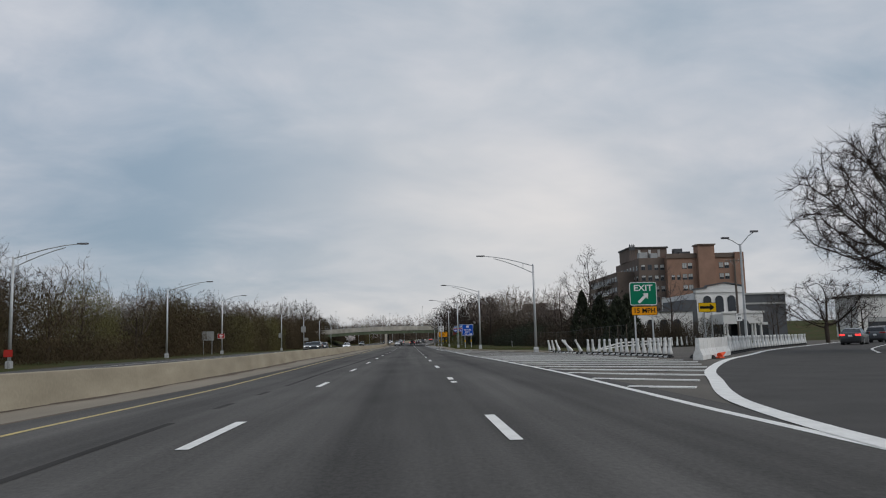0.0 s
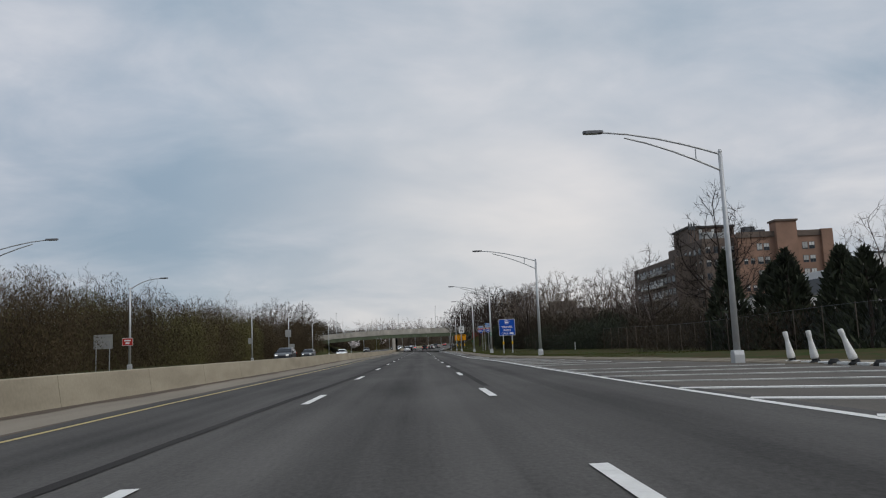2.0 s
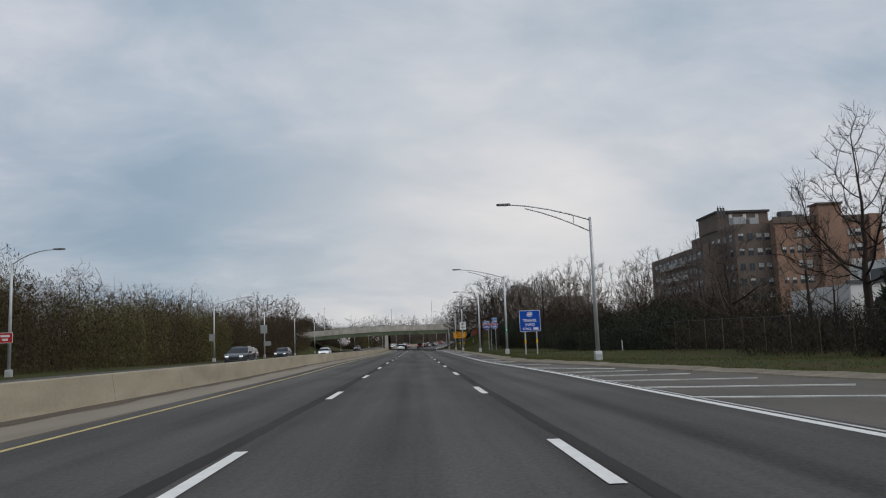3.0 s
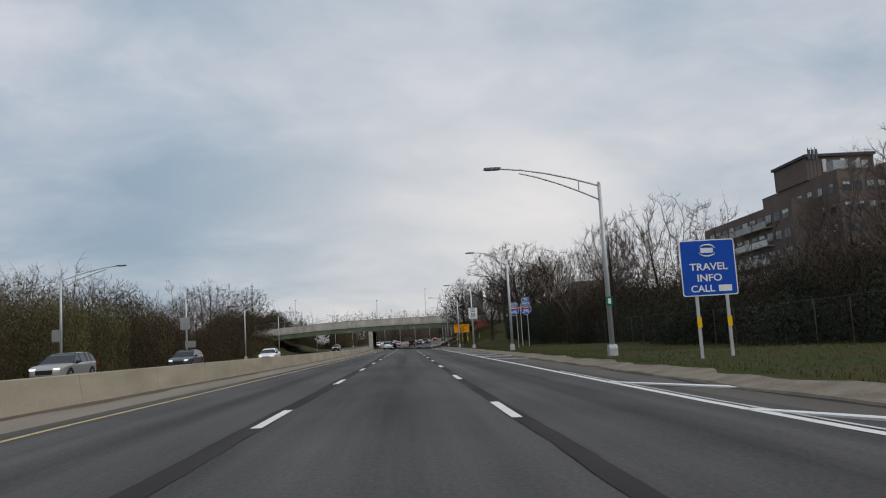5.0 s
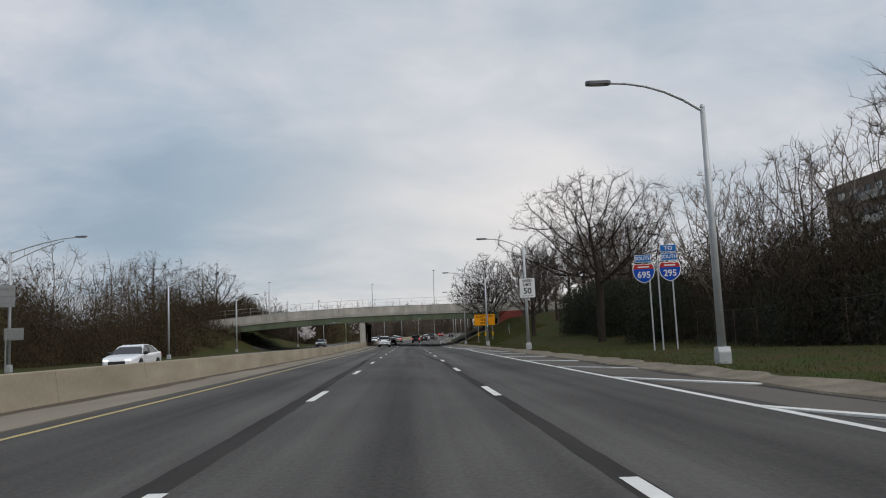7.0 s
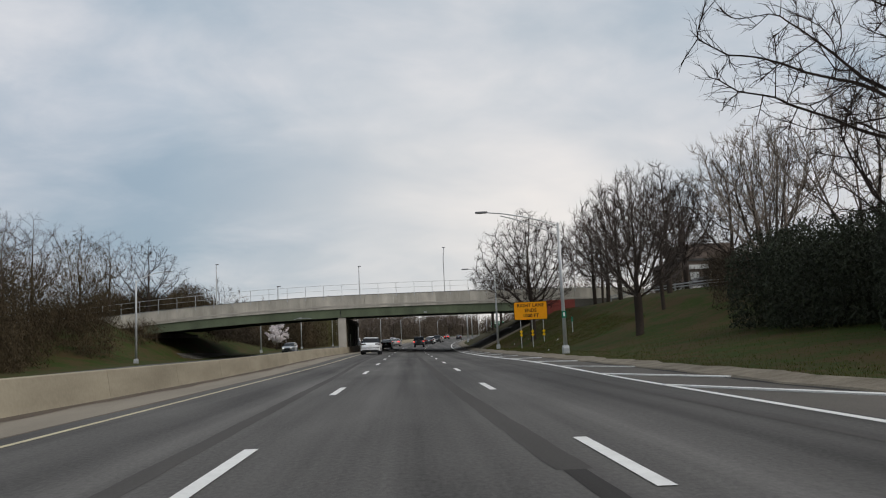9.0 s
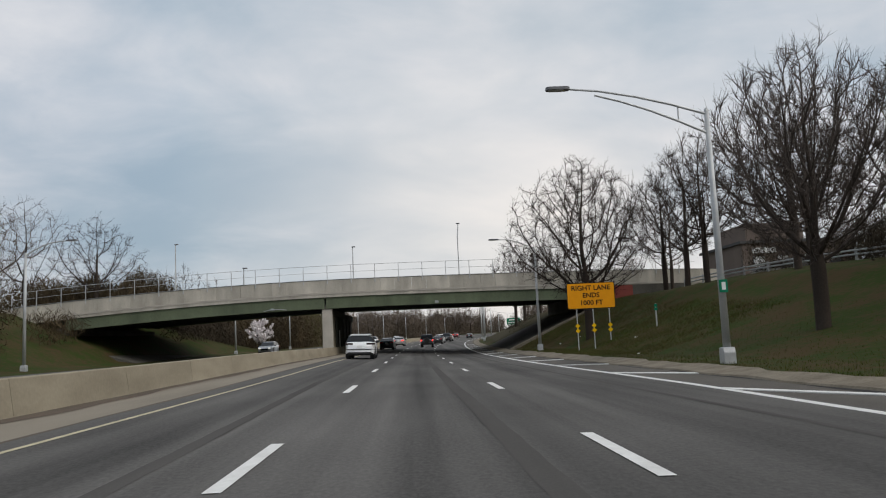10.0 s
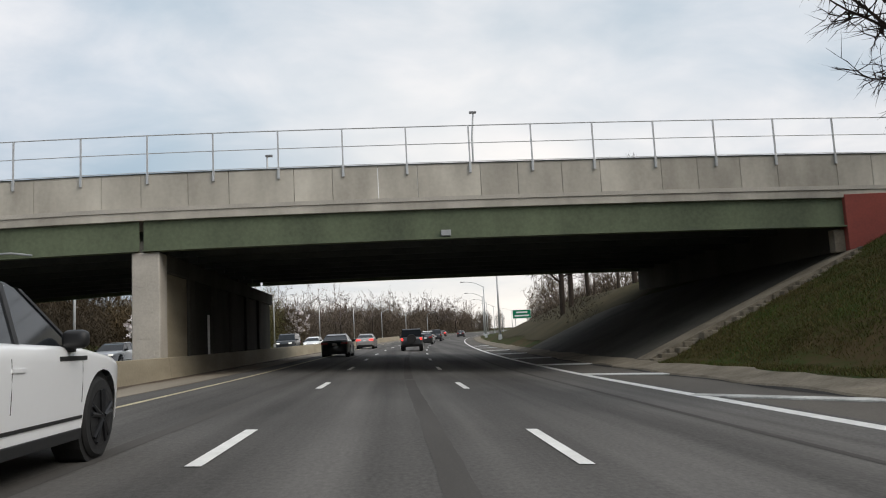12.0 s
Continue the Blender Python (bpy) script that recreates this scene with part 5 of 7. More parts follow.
boxed("roof", ROOFING, p, (87.6, 130.4, 149.6, 158.4, 8.0, 8.4))
for x in (92, 100, 108, 116):
    window(p, x, 150, 1.2, 4.0, 2.6, "y", 0.3)

b = thing("brick_house_on_bank", (0, 0, 0), "brown brick building on top of the bank", "building")
boxed("wall", BRICK_DARK, b, (49, 66, 336, 352, 3.0, 13.4))
boxed("roof", ROOFING, b, (48.6, 66.4, 335.6, 352.4, 13.4, 13.8))
boxed("upper_wall", BRICK_DARK, b, (51, 60, 339, 350, 13.8, 16.8))
boxed("sign_band", BLIND, b, (50.5, 54, 335.7, 335.9, 11.9, 12.7))
for x in (51.4, 55, 59, 63):
    for z in (6.6, 9.6):
        window(b, x, 336, z, 1.6, 1.8, "y", random.choice((0, 0.5, 1)))
w2 = thing("white_shed", (0, 0, 0), "small white building behind the trees on the bank", "building")
boxed("wall", STUCCO, w2, (39.5, 45, 306, 312, 4.0, 7.4))
bm = bmesh.new()
prism(bm, [(39.2, 7.4), (45.3, 7.4), (42.2, 8.6)], 305.7, 312.3, "y")
part("roof", bm, ROOFING, w2)


def house(at, turn, wall_mat, label):
    o = thing("wooden_house", at, label, "house", "houses behind the woods", turn)
    boxed("wall", wall_mat, o, (-5, 5, -4, 4, 0, 5.6))
    bm = bmesh.new()
    prism(bm, [(-5.5, 5.6), (5.5, 5.6), (0, 8.6)], -4.4, 4.4, "y")
    part("roof", bm, ROOFING, o)
    for x in (-3.2, 0, 3.2):
        for z in (1.0, 3.6):
            window(o, x, -4, z, 1.0, 1.4, "y", 0.4)
    boxed("door", BRICK_DARK, o, (-1.9, -1.0, -4.06, -3.9, 0, 2.1))
    return o


for x, y, turn, mat in ((-64, 150, 25, SIDING), (-66, 172, 18, STUCCO), (-63, 118, 30, SIDING), (-70, 205, 15, SIDING)):
    house((x, y, ground(x, y) - 0.1), turn, mat, "pale sided house glimpsed through bare trees")

# guard rail on top of the bank
gr = thing("guard_rail", (0, 0, 0), "grey guard rail along the top of the bank", "guard rail")
gpts = [(24.5 + 0.55 * k, 292 - 3.0 * k) for k in range(14)]
for x, y in gpts:
    boxed("rail_post", GALV_DARK, gr, (x - 0.06, x + 0.06, y - 0.06, y + 0.06, ground(x, y) - 0.2, ground(x, y) + 0.75))
for hz in (0.62, 0.35):
    part("rail", tube(bmesh.new(), [(x, y - 0.08, ground(x, y) + hz) for x, y in gpts], [0.06] * len(gpts), 6), GALV, gr)

# ---- trees ----
DOME = [(0, 0.35), (0.15, 0.80), (0.35, 1.0), (0.60, 0.93), (0.80, 0.68), (1, 0.15)]
UMBRELLA = [(0, 0.55), (0.15, 0.9), (0.35, 1.0), (0.60, 0.95), (0.80, 0.80), (1, 0.30)]
EGG = [(0, 0.25), (0.2, 0.75), (0.4, 1.0), (0.6, 0.92), (0.8, 0.60), (1, 0.08)]
VASE = [(0, 0.15), (0.2, 0.50), (0.45, 0.88), (0.65, 1.0), (0.82, 0.80), (1, 0.20)]
SPIRE = [(0, 0.6), (0.2, 1.0), (0.5, 0.75), (0.8, 0.40), (1, 0.06)]


def cones(a, b, ra, rb, n):
    """Tapered n-sided sticks from a to b as one vertex and one face array."""
    d = b - a
    d = d / np.maximum(np.linalg.norm(d, axis=1), 1e-6)[:, None]
    h = np.where(np.abs(d[:, 2:3]) > 0.9, np.array([[1.0, 0, 0]]), np.array([[0, 0, 1.0]]))
    u = np.cross(d, h)
    u /= np.linalg.norm(u, axis=1)[:, None]
    w = np.cross(d, u)
    ang = 2 * np.pi * np.arange(n) / n
    ring = u[:, None, :] * np.cos(ang)[None, :, None] + w[:, None, :] * np.sin(ang)[None, :, None]
    verts = np.concatenate([a[:, None, :] + ring * ra[:, None, None], b[:, None, :] + ring * rb[:, None, None]], 1).reshape(-1, 3)
    k = np.arange(n)
    quad = np.stack([k, (k + 1) % n, n + (k + 1) % n, n + k], 1)
    return verts, (np.arange(len(a))[:, None, None] * 2 * n + quad[None]).reshape(-1, 4)


def spikes(a, b, r):
    """Three-sided twigs that run out to a point."""
    d = b - a
    u = np.cross(d, np.array([[0.31, 0.42, 0.85]]))
    u /= np.maximum(np.linalg.norm(u, axis=1), 1e-6)[:, None]
    w = np.cross(d / np.maximum(np.linalg.norm(d, axis=1), 1e-6)[:, None], u)
    r = r[:, None]
    verts = np.stack([a + u * r, a - u * r * 0.5 + w * r * 0.87, a - u * r * 0.5 - w * r * 0.87, b], 1).reshape(-1, 3)
    tri = np.array([[0, 1, 3], [1, 2, 3], [2, 0, 3]])
    return verts, (np.arange(len(a))[:, None, None] * 4 + tri[None]).reshape(-1, 3)


def gathered(pieces):
    V, F, n0 = [], [], 0
    for v, f in pieces:
        V.append(v)
        F += (f + n0).tolist()
        n0 += len(v)
    return np.concatenate(V).tolist(), F


def tree_mesh(seed, height, radius, base, profile, buds, trunk_r, tip_r=0.012, step=0.42, stems=1, up=0.10, twigs=1.6, twig_len=(0.35, 0.85), reach=0.9):
    """A bare tree that grows towards buds scattered in its crown: limbs and twigs as two vertex and face lists."""
    rng = np.random.default_rng(seed)
    n = buds * 4
    u, q, a = rng.uniform(0, 1, n), np.sqrt(rng.uniform(0, 1, n)), rng.uniform(0, 2 * np.pi, n)
    rim = np.interp(u, *zip(*profile))
    keep = rng.uniform(0, 1, n) < rim ** 1.5 + 0.05
    lob = 1 + 0.16 * np.sin(3 * a + seed) * np.sin(5 * u + seed) + 0.10 * np.sin(5 * a + 2 * seed)
    cloud = np.stack([radius * rim * lob * q * np.cos(a), radius * rim * lob * q * np.sin(a), base + (height - base) * u], 1)[keep][:buds]
    nodes, parent = [np.array([0.0, 0.0, -0.2])], [-1]
    for k in range(stems):
        lean = 0.0 if stems == 1 else rng.uniform(0.10, 0.34)
        turn = 2 * np.pi * k / stems + rng.uniform(-0.4, 0.4)
        last, p = 0, nodes[0]
        top = base * (1.0 if stems == 1 else rng.uniform(0.9, 1.4)) + 0.5
        while p[2] < top:
            d = np.array([lean * np.cos(turn), lean * np.sin(turn), 1.0]) + rng.normal(0, 0.05, 3)
            p = p + step * d / np.linalg.norm(d)
            nodes.append(p)
            parent.append(last)
            last = len(nodes) - 1
    P, parent = np.array(nodes), np.array(parent)
    near, best = np.full(len(cloud), -1), np.full(len(cloud), 1e9)
    fresh = 0
    for _ in range(90):
        if fresh == len(P) or not len(cloud):
            break
        gap = np.linalg.norm(cloud[:, None, :] - P[None, fresh:, :], axis=2)
        who, low = gap.argmin(1), gap.min(1)
        better = low < best
        near[better], best[better] = who[better] + fresh, low[better]
        alive = best > reach
        cloud, near, best = cloud[alive], near[alive], best[alive]
        if not len(cloud):
            break
        pull = np.zeros((len(P), 3))
        np.add.at(pull, near, (cloud - P[near]) / best[:, None])
        grown = np.unique(near)
        d = pull[grown] / np.linalg.norm(pull[grown], axis=1)[:, None] + np.array([0, 0, up]) + rng.normal(0, 0.09, (len(grown), 3))
        tip = P[grown] + step * d / np.linalg.norm(d, axis=1)[:, None]
        room = np.linalg.norm(tip[:, None, :] - P[None], axis=2).min(1) > 0.55 * step
        tip, grown = tip[room], grown[room]
        fresh = len(P)
        P, parent = np.concatenate([P, tip]), np.concatenate([parent, grown])
    count, kids = np.zeros(len(P)), np.zeros(len(P), int)
    np.add.at(kids, parent[1:], 1)
    for i in range(len(P) - 1, 0, -1):
        count[i] = max(count[i], 1)
        count[parent[i]] += count[i]
    for _ in range(4):
        ahead = np.zeros((len(P), 3))
        np.add.at(ahead, parent[1:], P[1:])
        mid = (kids == 1) & (parent >= 0)
        P[mid] += 0.5 * ((P[parent[mid]] + ahead[mid]) / 2 - P[mid])
    power = math.log(trunk_r / tip_r) / math.log(count[0])
    R = tip_r * np.maximum(count, 1) ** power
    c = np.arange(1, len(P))
    thick = R[c] > 4.2 * tip_r
    ra = np.minimum(R[parent[c]], R[c] * 1.35)
    ra[(kids[parent[c]] < 2)] = R[parent[c]][kids[parent[c]] < 2]
    wood = gathered([cones(P[parent[c[thick]]], P[c[thick]], ra[thick], R[c[thick]], 7)])
    fine = c[~thick]
    pieces = [cones(P[parent[fine]], P[fine], ra[~thick], R[fine], 3)]
    seats = np.repeat(fine, rng.poisson(twigs, len(fine)))
    ends = fine[kids[fine] == 0]
    seats = np.concatenate([seats, ends, ends])
    along_ = P[seats] - P[parent[seats]]
    d = along_ / np.linalg.norm(along_, axis=1)[:, None] * 0.7 + rng.normal(0, 0.5, (len(seats), 3)) + np.array([0, 0, 0.15 + up])
    d /= np.linalg.norm(d, axis=1)[:, None]
    L = rng.uniform(*twig_len, len(seats))[:, None]
    start_ = P[seats] - along_ * rng.uniform(0, 1, (len(seats), 1))
    knee = start_ + d * L * 0.5
    end = knee + (d + rng.normal(0, 0.26, d.shape) + np.array([0, 0, 0.12])) * L * 0.55
    r = np.full(len(seats), tip_r * 0.8)
    pieces += [cones(start_, knee, r, r * 0.8, 3)]
    tv, tf = gathered(pieces)
    roots, points = [knee], [end]
    for k in range(3):
        t = rng.uniform(0.25, 1.0, (len(seats), 1))
        root = start_ + (knee - start_) * t if k < 1 else knee + (end - knee) * (t - 0.25)
        roots.append(root)
        points.append(root + (d + rng.normal(0, 0.6, d.shape)) * L * rng.uniform(0.25, 0.55, (len(seats), 1)))
    sv, sf = spikes(np.concatenate(roots), np.concatenate(points), np.concatenate([r * 0.8] + [r * 0.65] * 3))
    return wood, (tv + sv.tolist(), tf + (sf + len(tv)).tolist())


def tree(name, at, label, mat=None, group="bare trees", turn=0, **form):
    wood, crown = tree_mesh(**form)
    t = thing(name, at, label, "tree", group, turn)
    raw("trunk", *wood, BARK, t, smoothed=True)
    raw("crown", *crown, mat or TWIG, t)
    return t


def on(x, y, sink=0.1):
    return (x, y, ground(x, y) - sink)


# trees that the road passes close by
tree("bare_locust_tree", on(16.0, 216.5), "broad bare tree with an umbrella crown on the lawn", TWIG_DARK, seed=3, height=14.2, radius=7.4, base=5.2, profile=UMBRELLA, buds=1500, trunk_r=0.34, tip_r=0.015, up=0.0, twigs=1.5, step=0.34, reach=0.62)
tree("bare_maple_tree", on(13.1, 281.5), "large dark bare tree beside the bridge", TWIG_DARK, seed=21, height=15.0 - ground(13.1, 281.5), radius=5.7, base=3.3, profile=DOME, buds=2300, trunk_r=0.32, tip_r=0.017, up=0.02, twigs=1.7, step=0.32, reach=0.55)
bank_tree = tree("bare_maple_tree", on(22.6, 286), "dark bare tree with rising limbs on the bank", TWIG_DARK, seed=19, height=11.8, radius=4.6, base=2.8, profile=DOME, buds=640, trunk_r=0.24, tip_r=0.018, up=0.12, step=0.36, reach=0.65, twigs=1.5)
tree("bare_vase_tree", on(16.1, 252.8), "dense bare tree with many upright branches on the slope", TWIG, seed=12, height=12.0, radius=4.8, base=2.6, profile=EGG, buds=2600, trunk_r=0.30, tip_r=0.016, up=0.5, twigs=2.0, step=0.32, reach=0.52)
multi = tree("bare_multi_stem_tree", on(22.6, 246), "pale bare tree with many rising stems on the bank", TWIG_PALE, seed=17, height=12.2, radius=4.8, base=2.4, profile=VASE, buds=700, trunk_r=0.20, tip_r=0.015, up=0.35, stems=4, twigs=1.3, step=0.38, reach=0.65)
tree("bare_linden_tree", on(18.8, 176.5), "bare tree with an egg-shaped crown of fine upright twigs", seed=33, height=11.4, radius=3.0, base=4.4, profile=EGG, buds=1200, trunk_r=0.19, tip_r=0.013, up=0.45, twigs=1.4, step=0.3, reach=0.45)
tree("bare_maple_tree", on(30.6, 42.0), "large bare tree with drooping fine twigs beside the ramp", TWIG_DARK, seed=40, height=14.5, radius=7.6, base=3.4, profile=DOME, buds=3400, trunk_r=0.38, tip_r=0.017, up=-0.03, twigs=3.0, step=0.32, reach=0.6, twig_len=(0.4, 1.0))
tree("bare_spreading_tree", on(46.0, 84.0), "low bare tree with wide spreading limbs beside the ramp", TWIG_DARK, seed=58, height=7.8, radius=5.8, base=1.8, profile=DOME, buds=560, trunk_r=0.24, tip_r=0.018, up=-0.02, twigs=1.8, step=0.4, reach=0.75)
tree("bare_ash_tree", on(25.0, 105.5), "tall bare tree with open branches behind the fence", TWIG_DARK, seed=52, height=14.0, radius=5.2, base=3.6, profile=SPIRE, buds=800, trunk_r=0.22, tip_r=0.014, up=0.15, twigs=1.4, step=0.36, reach=0.65)
tree("bare_oak_tree", on(-42.3, 328.0), "dark bare tree with a rounded crown behind the bridge ramp", TWIG_DARK, seed=71, height=20.4 - ground(-42.3, 328), radius=6.2, base=4.5, profile=DOME, buds=700, trunk_r=0.30, tip_r=0.018, up=0.06, twigs=1.5, step=0.42, reach=0.8)
far_a = tree("bare_woodland_tree", on(-41, 96), "tall bare woodland tree", group="woodland trees", seed=23, height=12.5, radius=4.4, base=3.0, profile=DOME, buds=270, trunk_r=0.17, tip_r=0.017, step=0.5, reach=0.9, twigs=1.0, twig_len=(0.5, 1.1))
far_b = tree("bare_woodland_tree", on(-45, 140), "tall bare woodland tree", TWIG_PALE, group="woodland trees", seed=29, height=13.0, radius=3.8, base=2.6, profile=EGG, buds=270, trunk_r=0.17, tip_r=0.017, step=0.5, reach=0.9, up=0.35, twigs=1.0, twig_len=(0.5, 1.1))
far_c = tree("bare_woodland_tree", on(-38, 300), "rounded bare tree behind the bridge ramp", group="woodland trees", seed=31, height=12.0, radius=5.2, base=2.4, profile=DOME, buds=340, trunk_r=0.20, tip_r=0.016, step=0.5, reach=0.9, twigs=1.0, twig_len=(0.5, 1.0))
wood_a = tree("bare_distant_tree", on(-52, 352), "bare tree in the distant woods", TWIG_HAZE, group="distant woods", seed=61, height=12.0, radius=4.6, base=2.6, profile=DOME, buds=150, trunk_r=0.18, tip_r=0.024, step=0.8, reach=1.7, twigs=1.2, twig_len=(0.6, 1.3))
wood_b = tree("bare_distant_tree", on(-44, 366), "bare tree in the distant woods", TWIG_HAZE, group="distant woods", seed=67, height=12.5, radius=4.0, base=2.6, profile=EGG, buds=150, trunk_r=0.18, tip_r=0.024, step=0.8, reach=1.7, up=0.3, twigs=1.2, twig_len=(0.6, 1.3))


def more(kind, x, y, scale=1.0, turn=None, squash=1.0):
    m = pose(*on(x, y), 0, 0, random.uniform(0, 360) if turn is None else turn) @ Matrix.Diagonal((scale * squash, scale * squash, scale, 1))
    return copy_thing(kind, m)


random.seed(77)
for x, y, kind, s in ((22.0, 289.8, bank_tree, 0.92), (23.4, 283.6, bank_tree, 1.05), (25.0, 272, bank_tree, 1.1), (28.5, 277, bank_tree, 1.0), (27.5, 263, bank_tree, 0.95), (24.0, 294, far_c, 0.85), (31, 284, bank_tree, 1.05), (33, 268, multi, 1.1), (27.0, 255, multi, 1.05), (21.0, 262, far_c, 0.85), (23.0, 236, multi, 1.0), (30, 258, far_a, 1.0), (22.5, 230, bank_tree, 1.05),
                      (21.0, 203, multi, 0.95), (26, 192, multi, 1.05), (24, 212, far_b, 1.0), (28, 206, multi, 1.1), (30, 218, far_c, 1.0), (23, 196, far_a, 0.95), (24.5, 177, multi, 1.1), (24.5, 123, far_c, 0.9), (24, 142, multi, 0.85), (23.5, 166, multi, 0.72), (22, 158, far_b, 0.75), (24.5, 148, far_c, 0.75), (22.5, 139, far_b, 0.72), (25, 130, far_c, 0.8), (29, 120, far_b, 0.9), (33, 96, far_a, 0.8),
                      (63, 112, far_c, 0.75), (56, 118, far_c, 0.6), (52, 108, far_a, 0.6), (70, 118, far_c, 0.8), (58, 100, far_c, 0.62)):
    more(kind, x, y, s)
for k in range(46):
    x, y = random.uniform(-62, -33), 36 + 5.5 * k + random.uniform(-3, 3)
    more((far_a, far_b, far_c)[k % 3], x, y, random.uniform(0.80, 1.02) + 0.16 * smooth(130, 250, y) + 0.12 * smooth(-45, -62, x))
for x, y, s in ((-46, 296, 1.15), (-43, 303, 1.1), (-33, 336, 0.8), (-55, 310, 1.1)):
    more(far_c, x, y, s)
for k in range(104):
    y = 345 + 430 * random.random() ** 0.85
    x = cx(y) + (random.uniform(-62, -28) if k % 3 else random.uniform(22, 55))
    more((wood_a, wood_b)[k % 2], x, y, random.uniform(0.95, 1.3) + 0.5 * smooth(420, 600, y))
for x, y, s in ((14.8, 337, 1.0), (17.0, 343, 1.05), (21, 352, 0.95), (19.5, 331, 0.9)):
    more(bank_tree, x, y, s)
for k in range(26):
    x, y = random.uniform(21.5, 40), random.uniform(128, 226)
    more((far_a, far_b, far_c)[k % 3], x, y, random.uniform(0.55, 0.85))


def brush(name, spots, mat, label, per=90, size=(0.35, 0.8), wide=0.03, category="brush", seed=1, upward=0.6):
    """Dense thin twigs and stems filling mounds: spots are (x, y, radius, height)."""
    rng = np.random.default_rng(seed)
    V, F, n0 = [], [], 0
    for x, y, r, h in spots:
        n = int(per * r * h / 6)
        a, q, u = rng.uniform(0, 2 * np.pi, n), np.sqrt(rng.uniform(0, 1, n)), rng.uniform(0, 1, n)
        zz = h * u * (1 - 0.35 * q ** 2)
        c = np.stack([x + r * q * np.cos(a), y + r * q * np.sin(a), zz + ground(x, y)], 1)
        d = rng.normal(0, 1, (n, 3))
        d[:, 2] = np.abs(d[:, 2]) + upward
        d /= np.linalg.norm(d, axis=1)[:, None]
        L = rng.uniform(*size, n)[:, None]
        s = np.cross(d, rng.normal(0, 1, (n, 3)))
        s /= np.linalg.norm(s, axis=1)[:, None]
        W = (wide * rng.uniform(0.6, 1.5, n))[:, None]
        V.append(np.stack([c - d * L - s * W, c - d * L + s * W, c + d * L], 1).reshape(-1, 3))
        F.append(n0 + np.arange(3 * n).reshape(-1, 3))
        n0 += 3 * n
    ob = raw(name, np.concatenate(V).tolist(), np.concatenate(F).tolist(), mat)
    return tagged(ob, label, category, kind="stuff")


random.seed(91)
# woodland floor on the left, from the opposite shoulder back
spots = [(-31 - 19 * random.random() ** 1.3, random.uniform(20, 285), random.uniform(2.5, 4.5), random.uniform(5.0, 9.6)) for _ in range(190)]
spots = [(x, y, r, h * (0.35 if 88 < y + 1.0 * (x + 45) < 118 else 1.28 - 0.2 * smooth(80, 110, y))) for x, y, r, h in spots]
brush("woodland_brush", spots, BRUSH, "dense leafless brown brush at the edge of the woods", 850, (0.07, 0.26), 0.026, seed=2)
spots = [(random.uniform(-44, -33), y, random.uniform(3, 4.5), random.uniform(7, 10)) for y in (46, 52, 58, 63, 71, 77, 84, 92, 98, 104, 117, 122, 128, 133, 138, 150, 160, 170, 178, 190, 201, 208, 216)]
spots += [(random.uniform(-33.5, -30.5), y, 2.6, random.uniform(6.5, 8.5)) for y in (147, 150, 153, 156, 160, 183, 186, 190, 194, 197)]
spots += [(cx(y) - random.uniform(27, 31), y, 3.0, random.uniform(8, 11)) for y in (396, 402, 408, 414, 420)]
brush("budding_thicket", spots, BRUSH_GREEN, "thicket just coming into green-yellow bud", 1100, (0.06, 0.22), 0.026, seed=3)
spots = [(cx(y) + random.uniform(-75, -30 if y > 390 else -43), y, random.uniform(3, 5), random.uniform(6.0, 10.0) + 4 * smooth(420, 600, y)) for y in np.linspace(350, 800, 190)]
brush("woodland_brush", spots, BRUSH_HAZE, "distant leafless woods beyond the bridge", 170, (0.5, 1.2), 0.05, seed=4)
spots = [(cx(y) + random.uniform(22, 70), y, random.uniform(3, 5), random.uniform(6, 11)) for y in np.linspace(370, 800, 120)]
brush("woodland_brush", spots, BRUSH_HAZE, "distant leafless woods beyond the bridge", 170, (0.5, 1.2), 0.05, seed=5)
# dense growth behind the far span of the bridge
spots = [(random.uniform(-52, -35), random.uniform(326, 352), random.uniform(2.5, 4), random.uniform(5, 8)) for _ in range(46)]
brush("woodland_brush", spots, BRUSH, "dense leafless brush behind the bridge", 230, (0.4, 1.0), 0.05, seed=14)
spots = [(cx(y) + random.uniform(-46, -28), y, random.uniform(2.5, 4), random.uniform(6, 10)) for y in np.linspace(352, 430, 60)]
brush("woodland_brush", spots, BRUSH, "dense leafless woods beside the opposite carriageway", 230, (0.3, 0.8), 0.05, seed=24)
spots = [(cx(y) - random.uniform(30.5, 44), y, random.uniform(1.6, 2.6), random.uniform(2.0, 4.2)) for y in np.linspace(325, 376, 64)]
brush("bank_brush", spots, BRUSH_DARK, "dark bare undergrowth on the bank behind the far span", 420, (0.2, 0.5), 0.035, seed=26)
# behind the fence beside the lawn
spots = [(random.uniform(20.5, 33), random.uniform(84, 206), random.uniform(2.0, 3.6), random.uniform(3.2, 6.4)) for _ in range(165)]
spots = [(x, y, r, h if y > 128 else 0.55 * h) for x, y, r, h in spots]
brush("roadside_brush", [p for p in spots if p[1] < 150], BRUSH_DARK, "dense bare shrubs behind the fence", 1000, (0.07, 0.26), 0.022, seed=6)
brush("roadside_brush", [p for p in spots if p[1] >= 150], BRUSH_DARK, "dense dark bare shrubs behind the fence", 1000, (0.07, 0.26), 0.022, seed=16)
spots = [(random.uniform(19.5, 24), y, random.uniform(1.6, 2.6), random.uniform(2.2, 4.4)) for y in np.linspace(126, 228, 36)]
tall = [(random.uniform(21, 31), random.uniform(184, 226), random.uniform(2.2, 3.4), random.uniform(5.5, 8.5)) for _ in range(46)]
